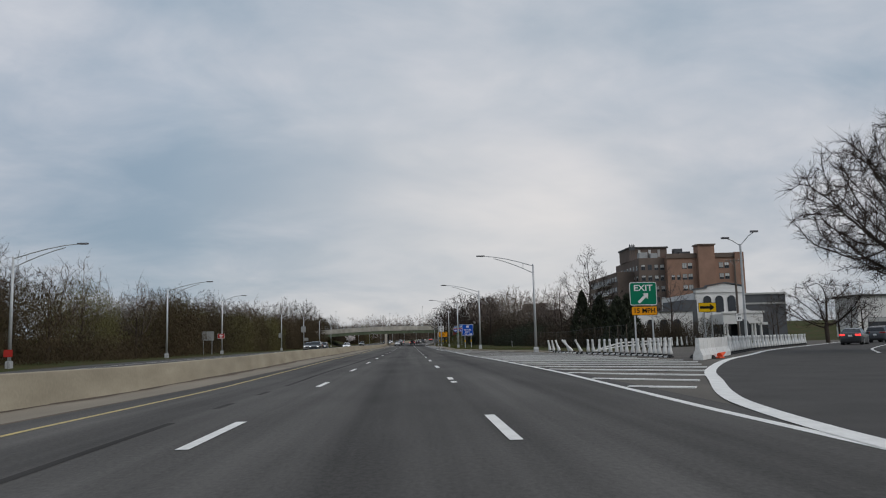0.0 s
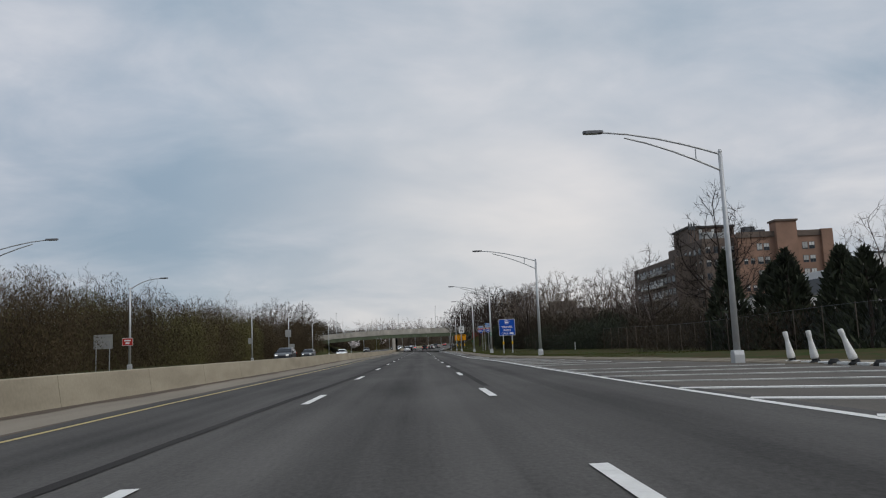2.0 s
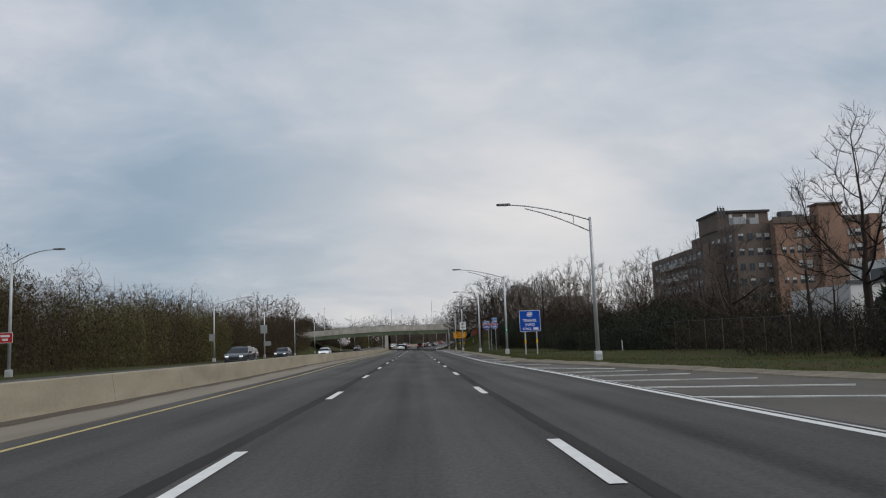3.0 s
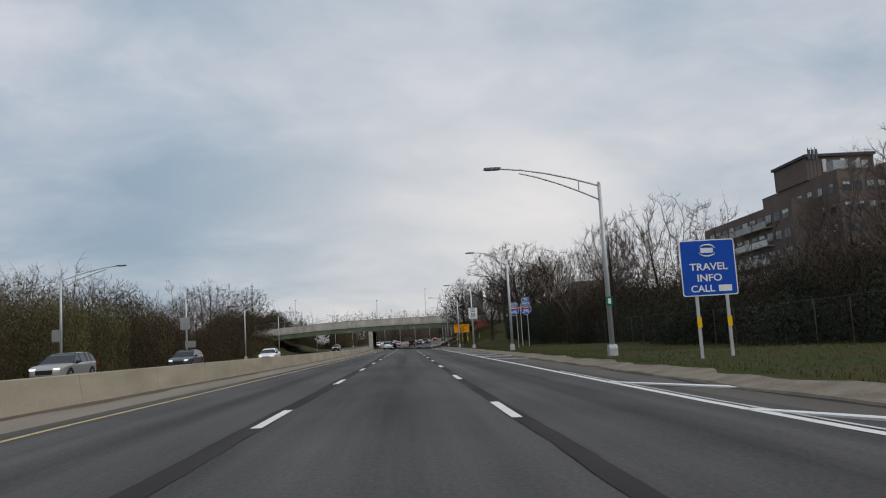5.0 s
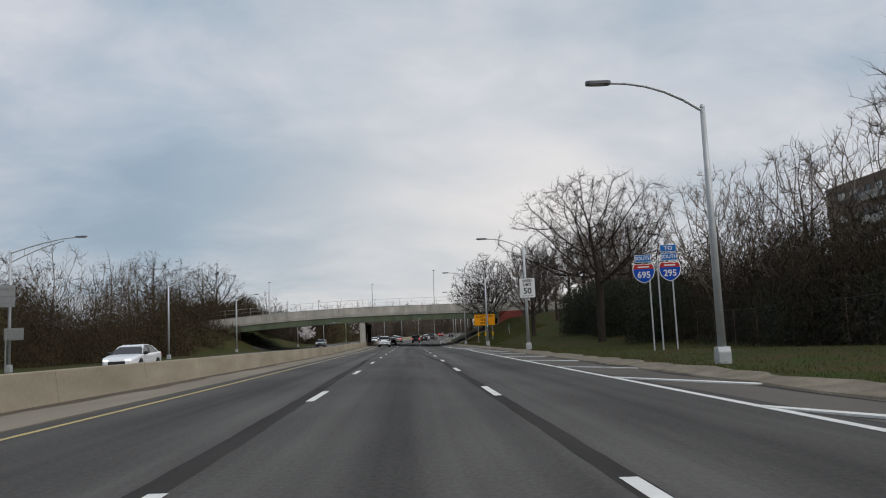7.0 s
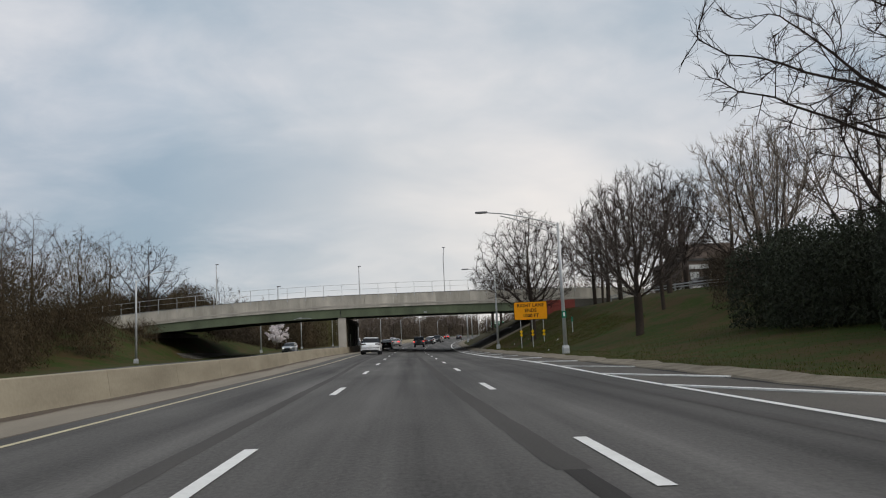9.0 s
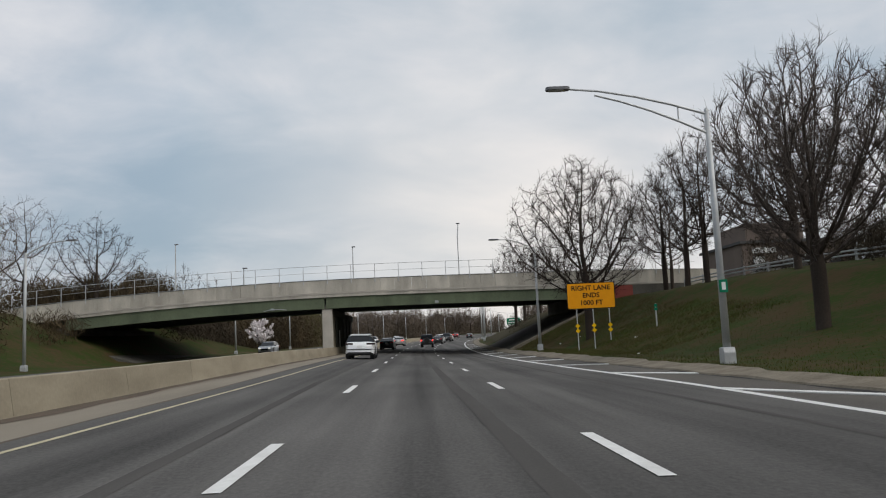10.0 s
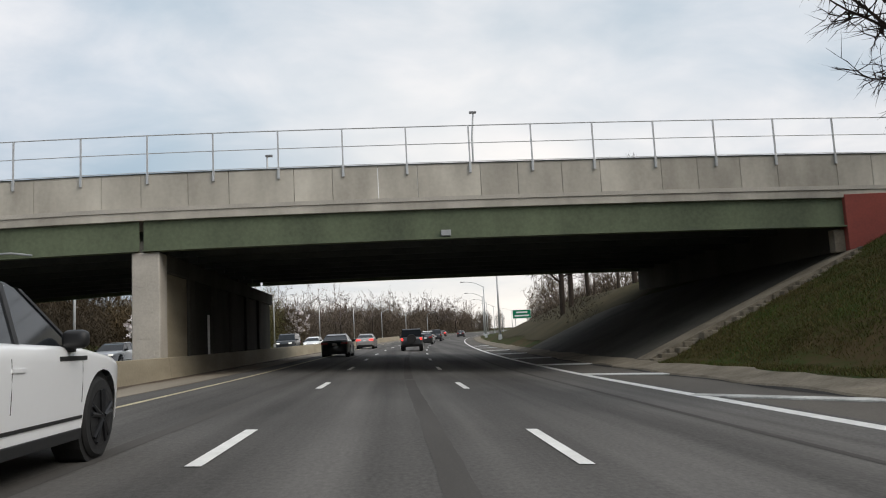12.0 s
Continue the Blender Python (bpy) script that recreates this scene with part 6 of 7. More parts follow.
brush("roadside_brush", tall, BRUSH_DARK, "tall dark bare thicket behind the lawn", 800, (0.07, 0.28), 0.024, seed=36)
brush("evergreen_hedge", spots, EVERGREEN, "dark evergreen shrubs along the fence", 2600, (0.05, 0.15), 0.035, "hedge", seed=7, upward=0.2)
spots = [(x, y, 2.6, 5.2) for x, y in ((19.0, 222), (19.4, 225), (22.5, 227), (20.4, 230), (22.2, 235), (18.9, 233), (19.2, 238), (21.5, 240), (18.6, 209.5))]
brush("evergreen_hedge", spots, EVERGREEN, "dark evergreen thicket on the slope", 4200, (0.05, 0.16), 0.035, "hedge", seed=8, upward=0.2)
spots = [(random.uniform(-44, -30), y, random.uniform(1.6, 2.6), random.uniform(1.5, 4.0)) for y in np.linspace(250, 296, 34)]
brush("bank_brush", spots, BRUSH, "bare undergrowth on the bank beside the bridge ramp", 330, (0.25, 0.7), 0.03, seed=22)
# undergrowth along the top of the bank
spots = [(random.uniform(23, 37), y, random.uniform(1.8, 2.8), random.uniform(2.0, 4.6)) for y in np.linspace(238, 258, 18)]
spots += [(random.uniform(27, 37), y, random.uniform(1.8, 2.8), random.uniform(2.2, 4.4)) for y in np.linspace(250, 284, 34)]
brush("bank_brush", spots, BRUSH_DARK, "dark bare undergrowth along the top of the bank", 800, (0.08, 0.30), 0.024, seed=21)
spots = [(cx(y) + random.uniform(12.5, 17), y, 1.6, 0.9) for y in np.linspace(324, 350, 12)]
brush("roadside_brush", spots, BRUSH_DARK, "low scrub on the slope past the bridge", 420, (0.12, 0.35), 0.014, seed=9)


def evergreen(at, height, radius, seed, label="dark conical evergreen tree"):
    """A dense cone of short sprays round a trunk."""
    rng = np.random.default_rng(seed)
    t = thing("evergreen_tree", at, label, "tree", "conical evergreens")
    part("trunk", tube(bmesh.new(), [(0, 0, -0.1), (0, 0, height * 0.8)], [0.14, 0.04], 7), BARK, t)
    n = int(1300 * height / 7)
    u = rng.uniform(0.02, 1, n)
    rr = radius * (1 - u) ** 0.75 * (0.55 + 0.45 * np.sqrt(rng.uniform(0, 1, n))) * (1 + 0.12 * np.sin(9 * u + rng.uniform(0, 6)))
    a = rng.uniform(0, 2 * np.pi, n)
    c = np.stack([rr * np.cos(a), rr * np.sin(a), u * height], 1)
    d = np.stack([np.cos(a) * 0.7, np.sin(a) * 0.7, np.full(n, 0.9)], 1) + rng.normal(0, 0.35, (n, 3))
    d /= np.linalg.norm(d, axis=1)[:, None]
    s = np.cross(d, rng.normal(0, 1, (n, 3)))
    s /= np.linalg.norm(s, axis=1)[:, None]
    L, W = rng.uniform(0.2, 0.45, n)[:, None], rng.uniform(0.06, 0.14, n)[:, None]
    V = np.stack([c - d * L, c + s * W, c + d * L, c - s * W], 1).reshape(-1, 3)
    raw("crown", V.tolist(), np.arange(4 * n).reshape(-1, 4).tolist(), EVERGREEN, t)
    return t


random.seed(15)
for i, (x, y, hh) in enumerate(((21.8, 79, 4.8), (22.8, 83, 5.4), (22.0, 87.5, 5.9), (23.2, 92, 5.6), (22.0, 96.5, 7.0), (25.0, 87, 6.0), (26.5, 97, 6.2))):
    evergreen(on(x, y), hh, 2.0 + 0.12 * (i % 4), 40 + i)

# a flowering tree on the far side beyond the bridge
wood, twig = tree_mesh(44, 6.0, 2.8, 1.4, DOME, 90, 0.16, 0.02)
for bx, by, bs in ((-26.4, 356, 0.95), (cx(430) - 29, 430, 1.3)):
    t = thing("blossoming_tree", on(bx, by), "small tree full of white blossom", "tree", "blossoming trees")
    raw("trunk", [(a * bs, b * bs, c * bs) for a, b, c in wood[0]], wood[1], BARK, t)
    rng = np.random.default_rng(6)
    tips = np.array(twig[0])[rng.integers(0, len(twig[0]), 2600)] * bs + rng.normal(0, 0.12, (2600, 3))
    d, s = rng.normal(0, 0.09, (2600, 3)), rng.normal(0, 0.09, (2600, 3))
    raw("crown", np.stack([tips - d, tips + s, tips + d, tips - s], 1).reshape(-1, 3).tolist(), np.arange(4 * 2600).reshape(-1, 4).tolist(), BLOSSOM, t, "white blossom")

# grass blades on the nearer lawn
rng = np.random.default_rng(12)
n = 60000
gy = rng.uniform(85, 300, n)
gu = rng.uniform(0, 1, n) ** 1.6 * 11
gx = np.array([edge(y) for y in gy]) + 0.5 + gu
base = np.array([(x, y, ground(x, y)) for x, y in zip(gx, gy)])
d = np.stack([rng.normal(0, 0.04, n), rng.normal(0, 0.04, n), rng.uniform(0.04, 0.11, n)], 1)
s = np.stack([np.cos(rng.uniform(0, 6.3, n)), np.sin(rng.uniform(0, 6.3, n)), np.zeros(n)], 1) * 0.009
ob = raw("grass", np.stack([base - s, base + s, base + d], 1).reshape(-1, 3).tolist(), np.arange(3 * n).reshape(-1, 3).tolist(), BLADE)
tagged(ob, "short rough spring grass on the verge", "grass", kind="stuff")

# rougher turf on the bank beside the bridge: green tufts and dead grass, thickest along the slope's edge
def turf(name, mat, count, seed, label, grow, wide):
    rng = np.random.default_rng(seed)
    cy, cu = rng.uniform(262, 299, 900), rng.uniform(0.3, 10.5, 900)
    keep = rng.uniform(0, 1, 900) < (1.0 if mat is BLADE else 0.25 + 0.75 * np.clip((cy - 280) / 17, 0, 1))
    cy, cu = cy[keep], cu[keep]
    k = rng.integers(0, len(cy), count)
    y, u = np.clip(cy[k] + rng.normal(0, 0.45, count), 260, 299.2), np.clip(cu[k] + rng.normal(0, 0.4, count), 0.2, 12)
    base = np.array([(edge(b) + 0.45 + a, b, ground(edge(b) + 0.45 + a, b) - 0.01) for a, b in zip(u, y)])
    tip = np.stack([rng.normal(0, 0.05, count), rng.normal(0, 0.05, count), rng.uniform(*grow, count)], 1)
    q = rng.uniform(0, 6.3, count)
    side = np.stack([np.cos(q), np.sin(q), np.zeros(count)], 1) * wide
    ob = raw(name, np.stack([base - side, base + side, base + tip], 1).reshape(-1, 3).tolist(), np.arange(3 * count).reshape(-1, 3).tolist(), mat)
    return tagged(ob, label, "grass", kind="stuff")


turf("grass", BLADE, 60000, 51, "rough green spring grass on the bank", (0.04, 0.13), 0.013)
turf("dry_grass", DRY_BLADE, 42000, 52, "dead brown grass and leaves on the bank", (0.02, 0.12), 0.016)

# scraps of litter on the bank
random.seed(33)
for x, y in ((10.8, 283.5), (11.6, 285.2), (12.9, 284.0), (10.2, 279.0), (13.8, 271.5), (11.2, 262.0)):
    bm = bmesh.new()
    vs = [bm.verts.new((random.uniform(-0.1, 0.1), random.uniform(-0.1, 0.1), random.uniform(0.0, 0.08))) for _ in range(7)]
    bmesh.ops.convex_hull(bm, input=vs)
    ob = part("litter", bm, WHITE)
    ob.matrix_basis = pose(x, y, ground(x, y) + 0.0, 0, 0, random.uniform(0, 360))
    tagged(ob, "crumpled white scrap of litter lying in the grass", "litter", "litter on the bank")

# bare brown soil on the slope past the bridge
sv, sf = [], []
sy = [319 + 1.5 * k for k in range(34)]
for j, y in enumerate(sy):
    for k in range(9):
        x = cx(y) + edge(y) + 1.6 + 0.3 * math.sin(y * 0.3) + k * (1.15 + 0.1 * math.sin(y * 0.6)) * (1 - 0.6 * smooth(345, 368, y))
        sv.append((x, y, ground(x, y) + 0.05))
        if j and k:
            sf.append((9 * j + k - 10, 9 * j + k - 9, 9 * j + k, 9 * j + k - 1))
tagged(raw("bare_soil", sv, sf, SOIL, smoothed=True), "bare brown soil and dead leaves on the slope", "soil", kind="structure")

# ---- vehicles ----
def vehicle(name, at, turn, paint, label, spec, group="", rim=None, lit=False, heads=False):
    """A car that faces +y. spec: sizes and the side outline of body and cabin."""
    car = thing(name, at, label, "car" if spec["kind"] != "truck" else "pickup truck", group, turn)
    L, W, R = spec["length"], spec["width"], spec["wheel"]
    rear, front = spec["axles"]
    sill = spec["sill"]
    tops = sorted([p for p in spec["top"] if p[1] > spec["mid"] - 0.02])

    def plan(y):
        return 1 - (0.24 if y > 0 else 0.15) * (max(0.0, abs(y) - L / 2 + 0.85) / 0.85) ** 2.2

    def half_width(y, z):
        t = (z - sill) / (spec["belt"] - sill)
        return W / 2 * plan(y) * (0.962 + 0.038 * math.sin(math.pi * min(1.0, max(0.0, 0.12 + t * 0.62))) ** 0.8 - 0.05 * max(0.0, t - 0.8))

    def under(y):
        for a in (rear, front):
            r = R + 0.075
            if abs(y - a) < r:
                return max(sill, R + math.sqrt(r * r - (y - a) ** 2))
        return sill + 0.10 * smooth(L / 2 - 0.55, L / 2, abs(y))

    stations = {-L / 2, -L / 2 + 0.03, -L / 2 + 0.09, L / 2 - 0.09, L / 2 - 0.03, L / 2}
    stations |= {round(-L / 2 + L * k / 30, 4) for k in range(1, 30)}
    for a in (rear, front):
        stations |= {a + (R + 0.075) * math.cos(math.pi * k / 12) for k in range(13)}
    stations = sorted(stations)
    bm = bmesh.new()
    rows, ROWS_SIDE = [], 9
    for y in stations:
        zt, zb = table(tops, y), under(y)
        edge_in = 0.05 * smooth(L / 2 - 0.10, L / 2, abs(y))
        ring = []
        for side in (-1, 1):
            line = []
            for k in range(ROWS_SIDE):
                z = zb + (zt - 0.05 - zb) * k / (ROWS_SIDE - 1)
                line.append((side * (half_width(y, z) - edge_in), y, z))
            wt = half_width(y, zt) - edge_in
            line += [(side * (wt - 0.02), y, zt - 0.018), (side * (wt - 0.07), y, zt), (side * wt * 0.55, y, zt + 0.016)]
            ring += line if side < 0 else line[::-1]
        rows.append([bm.verts.new(p) for p in ring])
    for a, b in zip(rows, rows[1:]):
        for k in range(len(a) - 1):
            bm.faces.new((a[k], a[k + 1], b[k + 1], b[k]))
    caps = [bm.faces.new(rows[0]), bm.faces.new(rows[-1][::-1])]
    body = part("body", bm, paint, car, smoothed=True)
    # cabin: glass core, roof and pillars
    cab, belt, roof_w, belt_w = spec["cabin"], spec["belt"] - 0.02, spec["roof_w"] / 2, W / 2 - 0.07
    top = max(z for _, z in cab)

    def half(z):
        t = (z - belt) / (top - belt)
        return belt_w + (roof_w - belt_w) * t

    bm = bmesh.new()
    a, b = [bm.verts.new((-half(z), y, z)) for y, z in cab], [bm.verts.new((half(z), y, z)) for y, z in cab]
    bm.faces.new(a), bm.faces.new(b[::-1])
    for i in range(len(cab)):
        j = (i + 1) % len(cab)
        bm.faces.new((a[i], b[i], b[j], a[j]))
    part("cabin_glass", bm, CAR_GLASS, car, "dark tinted glass")
    bm = bmesh.new()
    up = [p for p in cab if p[1] > top - 0.14]
    lo, hi = [], []
    for y, z in up:
        lo.append([bm.verts.new((sx * (half(z) + 0.012), y, z - 0.03)) for sx in (-1, 1)])
        hi.append([bm.verts.new((sx * (half(z) - 0.06), y, z + 0.025)) for sx in (-1, 1)])
    for i in range(len(up) - 1):
        bm.faces.new((hi[i][0], hi[i][1], hi[i + 1][1], hi[i + 1][0]))
        bm.faces.new((lo[i][0], hi[i][0], hi[i + 1][0], lo[i + 1][0]))
        bm.faces.new((hi[i][1], lo[i][1], lo[i + 1][1], hi[i + 1][1]))
        bm.faces.new((lo[i][1], lo[i][0], lo[i + 1][0], lo[i + 1][1]))
    for i in (0, -1):
        bm.faces.new((lo[i][0], lo[i][1], hi[i][1], hi[i][0]))
    part("roof", bm, spec.get("roof_mat") or paint, car)
    for (y0, z0), (y1, z1), wdt, mat in spec["pillars"]:
        for sx in (-1, 1):
            bm = bmesh.new()
            pts = [(y0 - wdt / 2, z0), (y0 + wdt / 2, z0), (y1 + wdt / 2, z1), (y1 - wdt / 2, z1)]
            o, i_ = [bm.verts.new((sx * (half(z) + 0.012), y, z)) for y, z in pts], [bm.verts.new((sx * (half(z) - 0.05), y, z)) for y, z in pts]
            bm.faces.new(o), bm.faces.new(i_[::-1])
            for q in range(4):
                bm.faces.new((o[q], i_[q], i_[(q + 1) % 4], o[(q + 1) % 4]))
            part("pillar", bm, paint if mat else CAR_TRIM, car)
    # wheels
    for y in (rear, front):
        for sx in (-1, 1):
            x0, x1 = sx * (W / 2 - 0.25), sx * (W / 2 - 0.015)
            bm = bmesh.new()
            tube(bm, [(x0, y, R), (x0 + sx * 0.03, y, R), (x1 - sx * 0.03, y, R), (x1, y, R)], [R * 0.93, R, R, R * 0.93], 32)
            wheel = part("wheel", bm, RUBBER, car, "black tyre")
            bm = bmesh.new()
            tube(bm, [(x1 - sx * 0.02, y, R), (x1 + sx * 0.006, y, R)], [R * 0.70, R * 0.70], 24)
            part("rim_barrel", bm, CAR_TRIM, wheel)
            bm = bmesh.new()
            for k in range(5):
                ang = 2 * math.pi * k / 5 + 0.3
                for off in (-0.16, 0.16):
                    ca, sa, cb, sb = math.cos(ang), math.sin(ang), math.cos(ang + off), math.sin(ang + off)
                    tube(bm, [(x1 + sx * 0.018, y + 0.04 * ca, R + 0.04 * sa), (x1 + sx * 0.012, y + R * 0.69 * cb, R + R * 0.69 * sb)], [0.026, 0.02], 6)
            tube(bm, [(x1, y, R), (x1 + sx * 0.028, y, R)], [0.07, 0.05], 12)
            part("rim", bm, rim or RIM_SILVER, wheel)
            bm = bmesh.new()
            tube(bm, [(sx * (W / 2 - 0.32), y, R), (sx * (W / 2 - 0.06), y, R)], [R + 0.065, R + 0.065], 20)
            part("wheel_well", bm, RUBBER, car)
    boxed("underbody", CAR_TRIM, car, (-W / 2 + 0.14, W / 2 - 0.14, -L / 2 + 0.3, L / 2 - 0.3, sill - 0.06, sill + 0.3))
    for sx in (-1, 1):
        boxed("sill_trim", CAR_TRIM, car, (sx * half_width(0, sill) - 0.03, sx * half_width(0, sill) + 0.012, rear + R + 0.09, front - R - 0.09, sill - 0.07, sill + 0.03), 0.01)
        boxed("side_moulding", CAR_TRIM, car, (sx * half_width(0, sill + 0.13) - 0.012, sx * half_width(0, sill + 0.13) + 0.006, rear + R + 0.10, front - R - 0.10, sill + 0.115, sill + 0.145))
        bm = bmesh.new()
        my = spec["mirror"]
        bmesh.ops.create_icosphere(bm, subdivisions=3, radius=1.0)
        for v in bm.verts:
            c = [math.copysign(abs(q) ** 0.62, q) for q in v.co]
            back = 1 - 0.22 * max(0.0, c[1])
            v.co = (sx * (W / 2 + 0.05) + 0.125 * c[0] * back, my + 0.095 * c[1] + sx * 0.25 * 0.1 * -c[0], belt + 0.095 + 0.085 * c[2] * back)
        box(bm, sx * (W / 2 - 0.04) - 0.07, sx * (W / 2 - 0.04) + 0.07, my - 0.03, my + 0.05, belt - 0.02, belt + 0.045)
        part("mirror", bm, CAR_TRIM, car, smoothed=True)
        for yh in spec["handles"]:
            boxed("door_handle", paint, car, (sx * half_width(yh, belt - 0.15) - 0.012, sx * half_width(yh, belt - 0.15) + 0.012, yh - 0.11, yh + 0.11, belt - 0.165, belt - 0.135))
        for yl in spec["gaps"]:
            bm = bmesh.new()
            tube(bm, [(sx * (half_width(yl, z) - 0.002), yl, z) for z in (sill + 0.26, sill + 0.4, sill + 0.55, belt - 0.06)], [0.006] * 4, 4)
            part("door_gap", bm, CAR_TRIM, car)
        tx, tz, tw, th = spec["tail"]
        boxed("tail_lamp", (TAIL_LIT if lit else spec.get("tail_mat", TAIL)), car, (sx * tx - tw / 2, sx * tx + tw / 2, -L / 2 - 0.005, -L / 2 + 0.16, tz - th / 2, tz + th / 2), 0.015)
        boxed("head_lamp", HEAD_LIT if heads else LENS, car, (sx * (W / 2 - 0.36) - 0.15, sx * (W / 2 - 0.36) + 0.15, L / 2 - 0.16, L / 2 + 0.008, spec["nose"] - 0.13, spec["nose"] - 0.03), 0.02)
    boxed("number_plate", WHITE, car, (-0.16, 0.16, -L / 2 - 0.015, -L / 2 + 0.01, spec["plate"], spec["plate"] + 0.15))
    boxed("rear_bumper_trim", CAR_TRIM, car, (-W / 2 + 0.2, W / 2 - 0.2, -L / 2 - 0.01, -L / 2 + 0.2, sill + 0.02, sill + 0.17), 0.02)
    boxed("grille", CAR_TRIM, car, (-0.45, 0.45, L / 2 - 0.12, L / 2 + 0.005, spec["nose"] - 0.36, spec["nose"] - 0.12), 0.02)
    return car


SEDAN = dict(kind="car", length=4.85, width=1.84, wheel=0.33, axles=(-1.38, 1.42), sill=0.22, mid=0.6, belt=0.94, roof_w=1.22,
             top=[(2.42, 0.45), (2.38, 0.68), (2.05, 0.80), (1.05, 0.95), (-1.55, 1.02), (-2.28, 1.05), (-2.40, 0.92), (-2.42, 0.5)],
             cabin=[(1.15, 0.92), (0.35, 1.34), (-0.1, 1.44), (-0.75, 1.44), (-1.25, 1.34), (-1.95, 1.0)],
             pillars=[((0.98, 0.97), (0.22, 1.40), 0.07, 1), ((-0.35, 0.95), (-0.32, 1.42), 0.08, 0), ((-1.78, 1.02), (-1.1, 1.40), 0.10, 1)],
             mirror=0.78, handles=(-0.15, -1.1), gaps=(0.85, -0.33, -1.3), tail=(0.62, 0.86, 0.42, 0.16), nose=0.74, plate=0.72)
SUV = dict(kind="car", length=4.80, width=1.95, wheel=0.385, axles=(-1.44, 1.43), sill=0.30, mid=0.68, belt=1.06, roof_w=1.36,
           top=[(2.39, 0.52), (2.37, 0.74), (2.28, 0.84), (2.05, 0.92), (1.70, 0.98), (1.20, 1.04), (0.95, 1.07), (-1.6, 1.13), (-2.25, 1.12), (-2.38, 0.98), (-2.40, 0.55)],
           cabin=[(1.02, 1.03), (0.30, 1.50), (-0.05, 1.60), (-0.95, 1.64), (-1.75, 1.57), (-2.02, 1.49), (-2.22, 1.08)],
           pillars=[((0.90, 1.06), (0.16, 1.56), 0.06, 0), ((-0.22, 1.06), (-0.14, 1.59), 0.07, 0), ((-1.10, 1.06), (-1.00, 1.60), 0.07, 0), ((-1.66, 1.06), (-1.54, 1.56), 0.05, 0)],
           mirror=0.62, handles=(-0.34, -1.2), gaps=(0.92, -0.44, -1.3), tail=(0.70, 1.0, 0.50, 0.13), nose=0.88, plate=0.72)
BOXY = dict(kind="car", length=4.35, width=1.88, wheel=0.40, axles=(-1.38, 1.30), sill=0.42, mid=0.85, belt=1.16, roof_w=1.52,
            top=[(2.15, 0.65), (2.15, 1.08), (2.0, 1.12), (0.85, 1.18), (-2.05, 1.20), (-2.15, 1.15), (-2.17, 0.65)],
            cabin=[(0.82, 1.14), (0.55, 1.74), (0.3, 1.82), (-1.9, 1.83), (-2.05, 1.76), (-2.12, 1.16)],
            pillars=[((0.78, 1.16), (0.48, 1.78), 0.09, 1), ((-0.25, 1.16), (-0.25, 1.80), 0.09, 1), ((-1.15, 1.16), (-1.15, 1.80), 0.09, 1), ((-2.02, 1.16), (-1.95, 1.78), 0.12, 1)],
            mirror=0.70, handles=(-0.1, -1.0), gaps=(0.72, -0.25, -1.2), tail=(0.80, 1.0, 0.16, 0.22), nose=1.0, plate=0.72)

white = vehicle("white_suv", (-3.82, 276.35, tilt(-3.82, 276.4)), 0, CAR_WHITE, "white sport utility vehicle with black wheels beside the barrier", {**SUV, "tail_mat": TAIL_DARK}, rim=RIM)
white.matrix_basis = white.matrix_basis @ pose(0, 0, 0, 0, 1.7, 0)
# vents, slashes, fuel flap and lamp of the white vehicle
for sx in (-1, 1):
    for nm, y0, y1, z0, z1, mat in (("fender_vent", 0.42, 1.02, 0.945, 0.985, CAR_TRIM), ("bumper_slash", -2.20, -1.86, 0.60, 0.645, CAR_TRIM), ("tail_lamp_side", -2.26, -1.74, 0.94, 1.05, TAIL_DARK)):
        bm = bmesh.new()
        for k in range(4):
            ya, yb = y0 + (y1 - y0) * k / 4, y0 + (y1 - y0) * (k + 1) / 4
            xa, xb = (0.975 * (1 - 0.15 * (max(0.0, abs(q) - 1.55) / 0.85) ** 2.2) * 0.995 for q in (ya, yb))
            v = [bm.verts.new(p) for p in ((sx * (xa - 0.05), ya, z0), (sx * (xa + 0.004), ya, z0), (sx * (xa + 0.004), ya, z1), (sx * (xa - 0.05), ya, z1), (sx * (xb - 0.05), yb, z0), (sx * (xb + 0.004), yb, z0), (sx * (xb + 0.004), yb, z1), (sx * (xb - 0.05), yb, z1))]
            for q in ((0, 1, 2, 3), (7, 6, 5, 4), (0, 4, 5, 1), (1, 5, 6, 2), (2, 6, 7, 3), (3, 7, 4, 0)):
                bm.faces.new([v[i] for i in q])
        part(nm, bm, mat, white)
part("fuel_flap", tube(bmesh.new(), [(0.945, -1.62, 0.86), (0.962, -1.62, 0.86)], [0.1, 0.1], 20), CAR_WHITE, white)
boxed("rear_slash", CAR_TRIM, white, (-0.85, 0.85, -2.43, -2.3, 0.62, 0.67), 0.01)
boxed("spoiler", CAR_WHITE, white, (-0.62, 0.62, -2.2, -1.85, 1.55, 1.60), 0.015)
boxed("rear_window", CAR_GLASS, white, (-0.6, 0.6, -2.16, -2.1, 1.16, 1.48))


def place(y, u, lift=0.0):
    return (u + cx(y), y, gz(y) + lift + tilt(u, y)), -math.degrees(max(0, y - 290) / 1068)


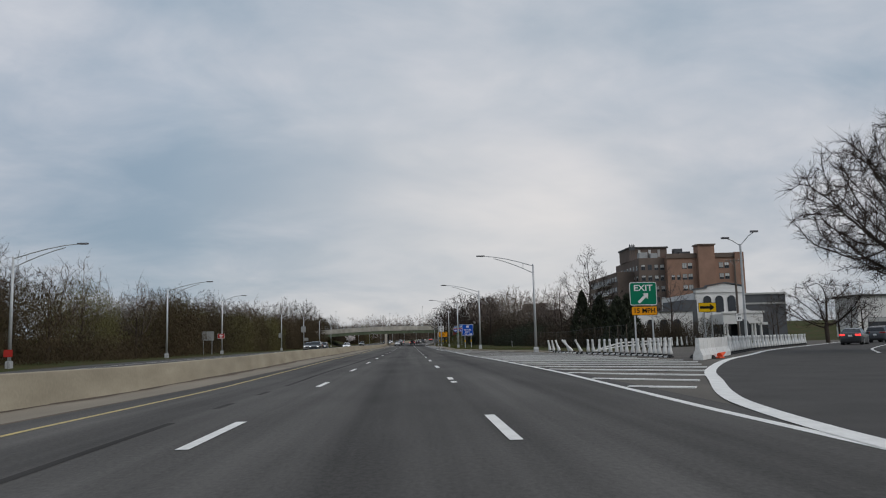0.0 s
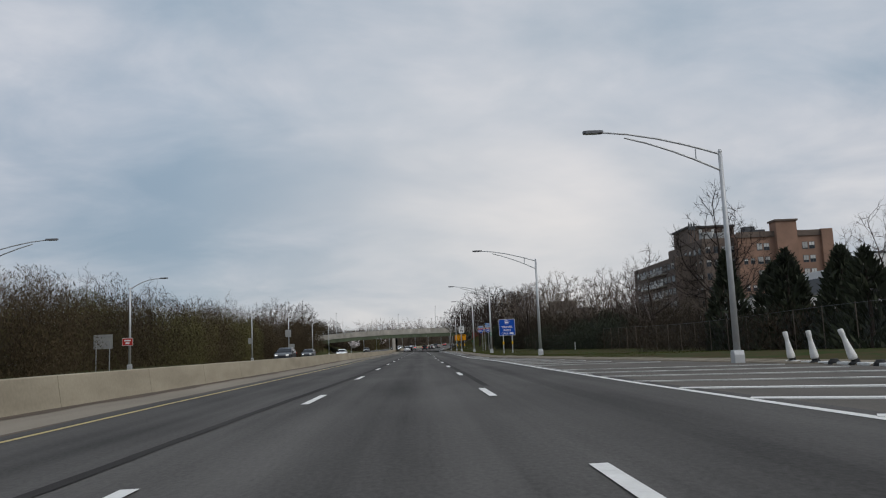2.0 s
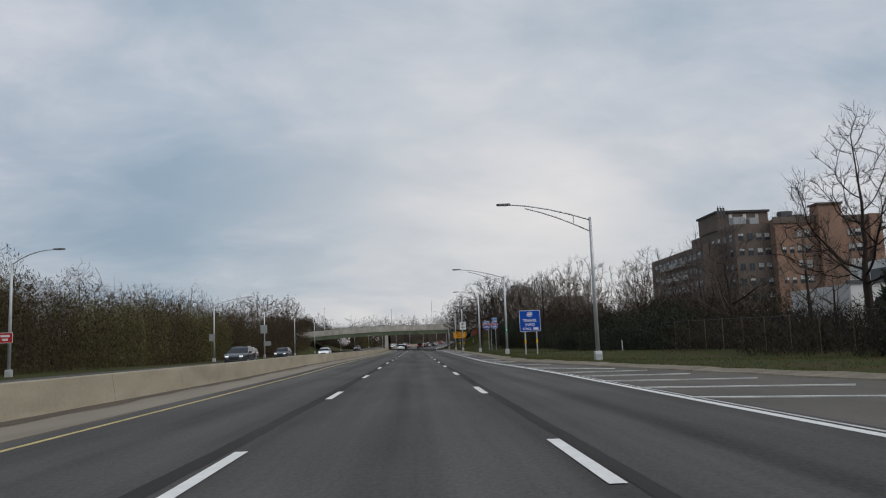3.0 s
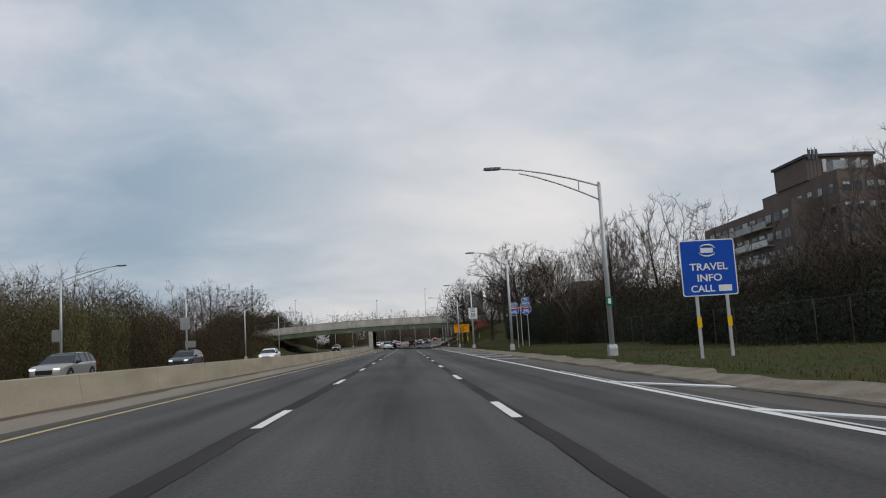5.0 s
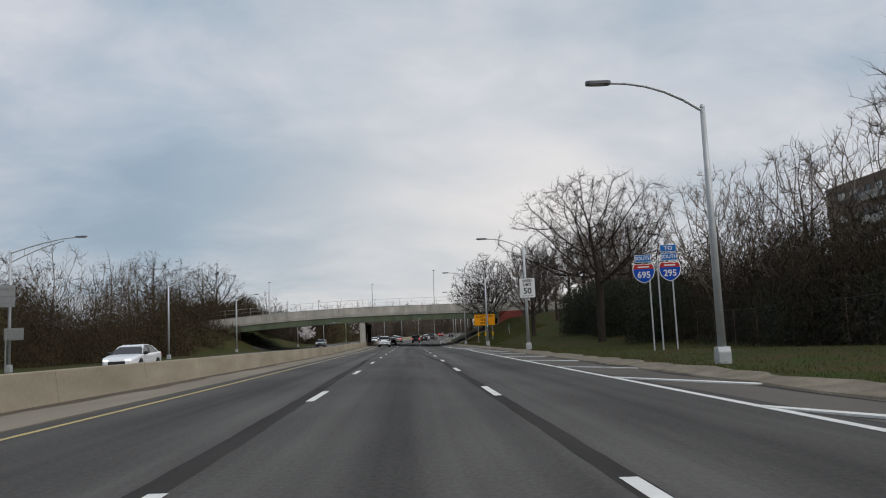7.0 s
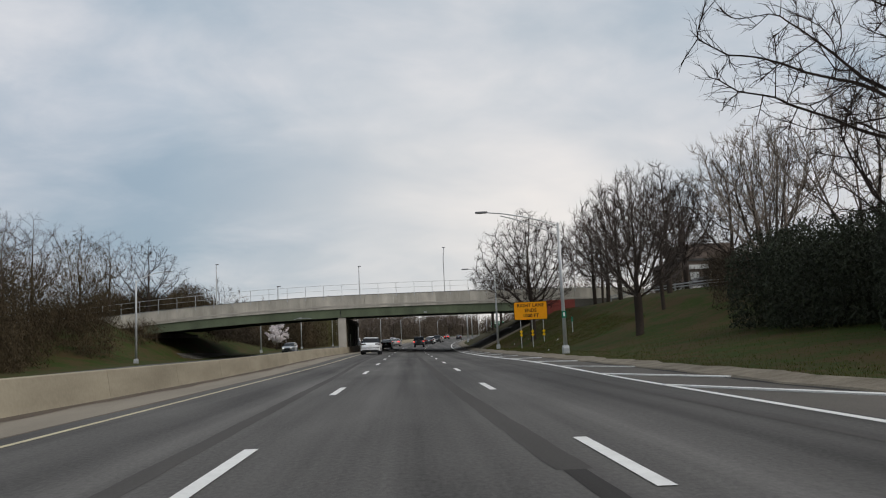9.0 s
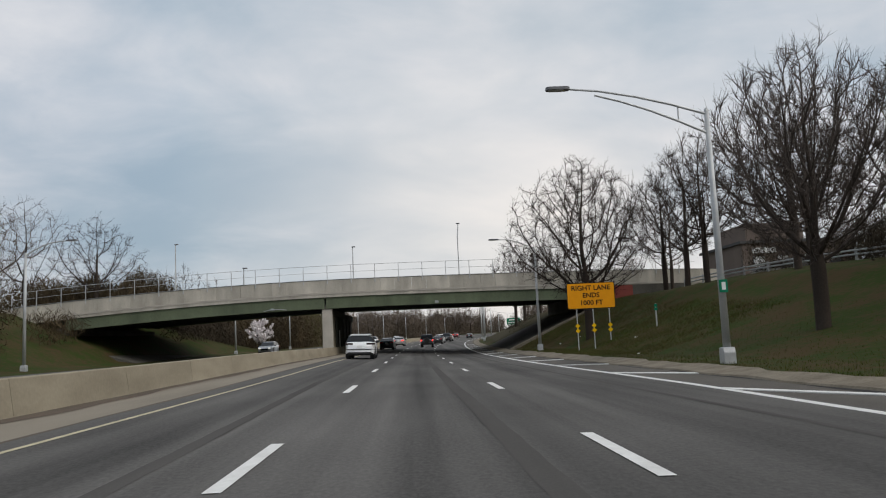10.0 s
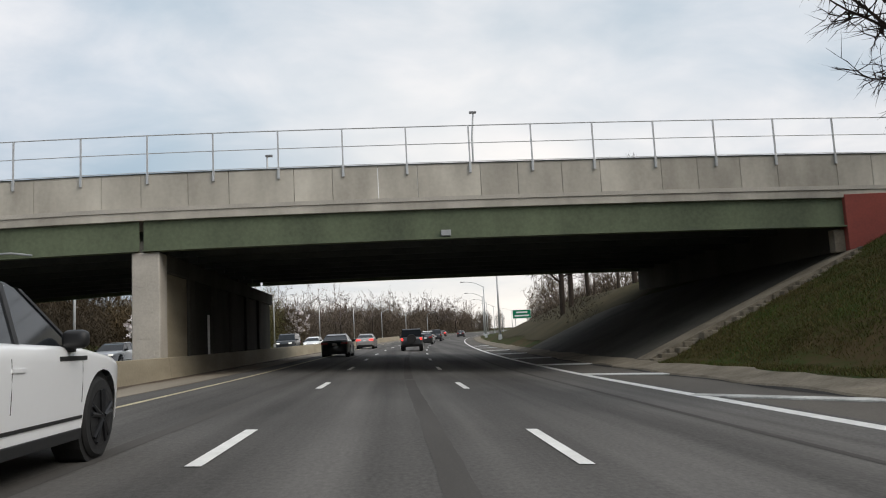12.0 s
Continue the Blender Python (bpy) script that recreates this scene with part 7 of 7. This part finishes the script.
for name, y, u, paint, spec, lit, label in (
        ("black_sedan", 322.5, -4.1, CAR_BLACK, SEDAN, False, "black saloon car under the bridge"),
        ("dark_offroad_car", 338, 0.6, CAR_GREY, BOXY, True, "boxy dark off-road car ahead on the highway"),
        ("silver_sedan", 350, -4.3, CAR_SILVER, SEDAN, True, "silver saloon car with its brake lamps lit"),
        ("black_sedan", 371, 1.2, CAR_BLACK, SEDAN, False, "black saloon car on the bend"),
        ("white_suv", 383, 1.0, CAR_WHITE, SUV, False, "white sport utility vehicle on the bend"),
        ("dark_pickup", 398, 1.6, CAR_GREY, BOXY, False, "dark grey car on the bend"),
        ("silver_sedan", 412, 1.3, CAR_SILVER, SEDAN, False, "silver saloon car far ahead on the bend"),
        ("black_sedan", 460, 3.0, CAR_BLACK, SEDAN, False, "black saloon car far up the rise"),
        ("dark_red_car", 478, -3.2, CAR_RED, SEDAN, True, "dark red car far up the rise")):
    at, turn = place(y, u)
    car = vehicle(name, at, turn, paint, label, spec, "traffic ahead", lit=lit)
    if name == "dark_offroad_car":
        part("spare_wheel", tube(bmesh.new(), [(0, -2.16, 1.0), (0, -2.42, 1.0)], [0.40, 0.38], 20), RUBBER, car, "black spare wheel on the back")
for name, y, u, paint, spec, label in (
        ("dark_suv", 133.5, -15.2, CAR_GREY, SUV, "dark oncoming sport utility vehicle behind the barrier"),
        ("silver_sedan", 152, -18.6, CAR_SILVER, SUV, "grey oncoming car behind the barrier"),
        ("white_sedan", 196, -15.0, CAR_WHITE, SEDAN, "white oncoming car behind the barrier"),
        ("dark_suv", 176, -18.6, CAR_GREY, SUV, "dark grey oncoming van behind the barrier"),
        ("white_suv", 326, -19.9, CAR_WHITE, SUV, "white oncoming sport utility vehicle behind the barrier"),
        ("dark_suv", 349, -12.0, CAR_GREY, BOXY, "dark oncoming car beyond the bridge"),
        ("white_sedan", 362, -11.6, CAR_WHITE, SEDAN, "white oncoming car beyond the bridge"),
        ("white_suv", 395, -14.5, CAR_WHITE, SUV, "white oncoming car far beyond the bridge"),
        ("white_sedan", 412, -11.5, CAR_WHITE, SEDAN, "white oncoming car far beyond the bridge")):
    at, turn = place(y, u, -0.008)
    vehicle(name, at, turn + 180, paint, label, spec, "oncoming traffic", heads=True)
vehicle("black_sedan", (40.3, 69.0, 0), -38, CAR_BLACK, "black saloon car with lit brake lamps on the ramp", SEDAN, "traffic on the ramp", lit=True)
vehicle("dark_suv", (48.5, 78.0, 0), -50, CAR_GREY, "dark grey sport utility vehicle at the end of the ramp", SUV, "traffic on the ramp")
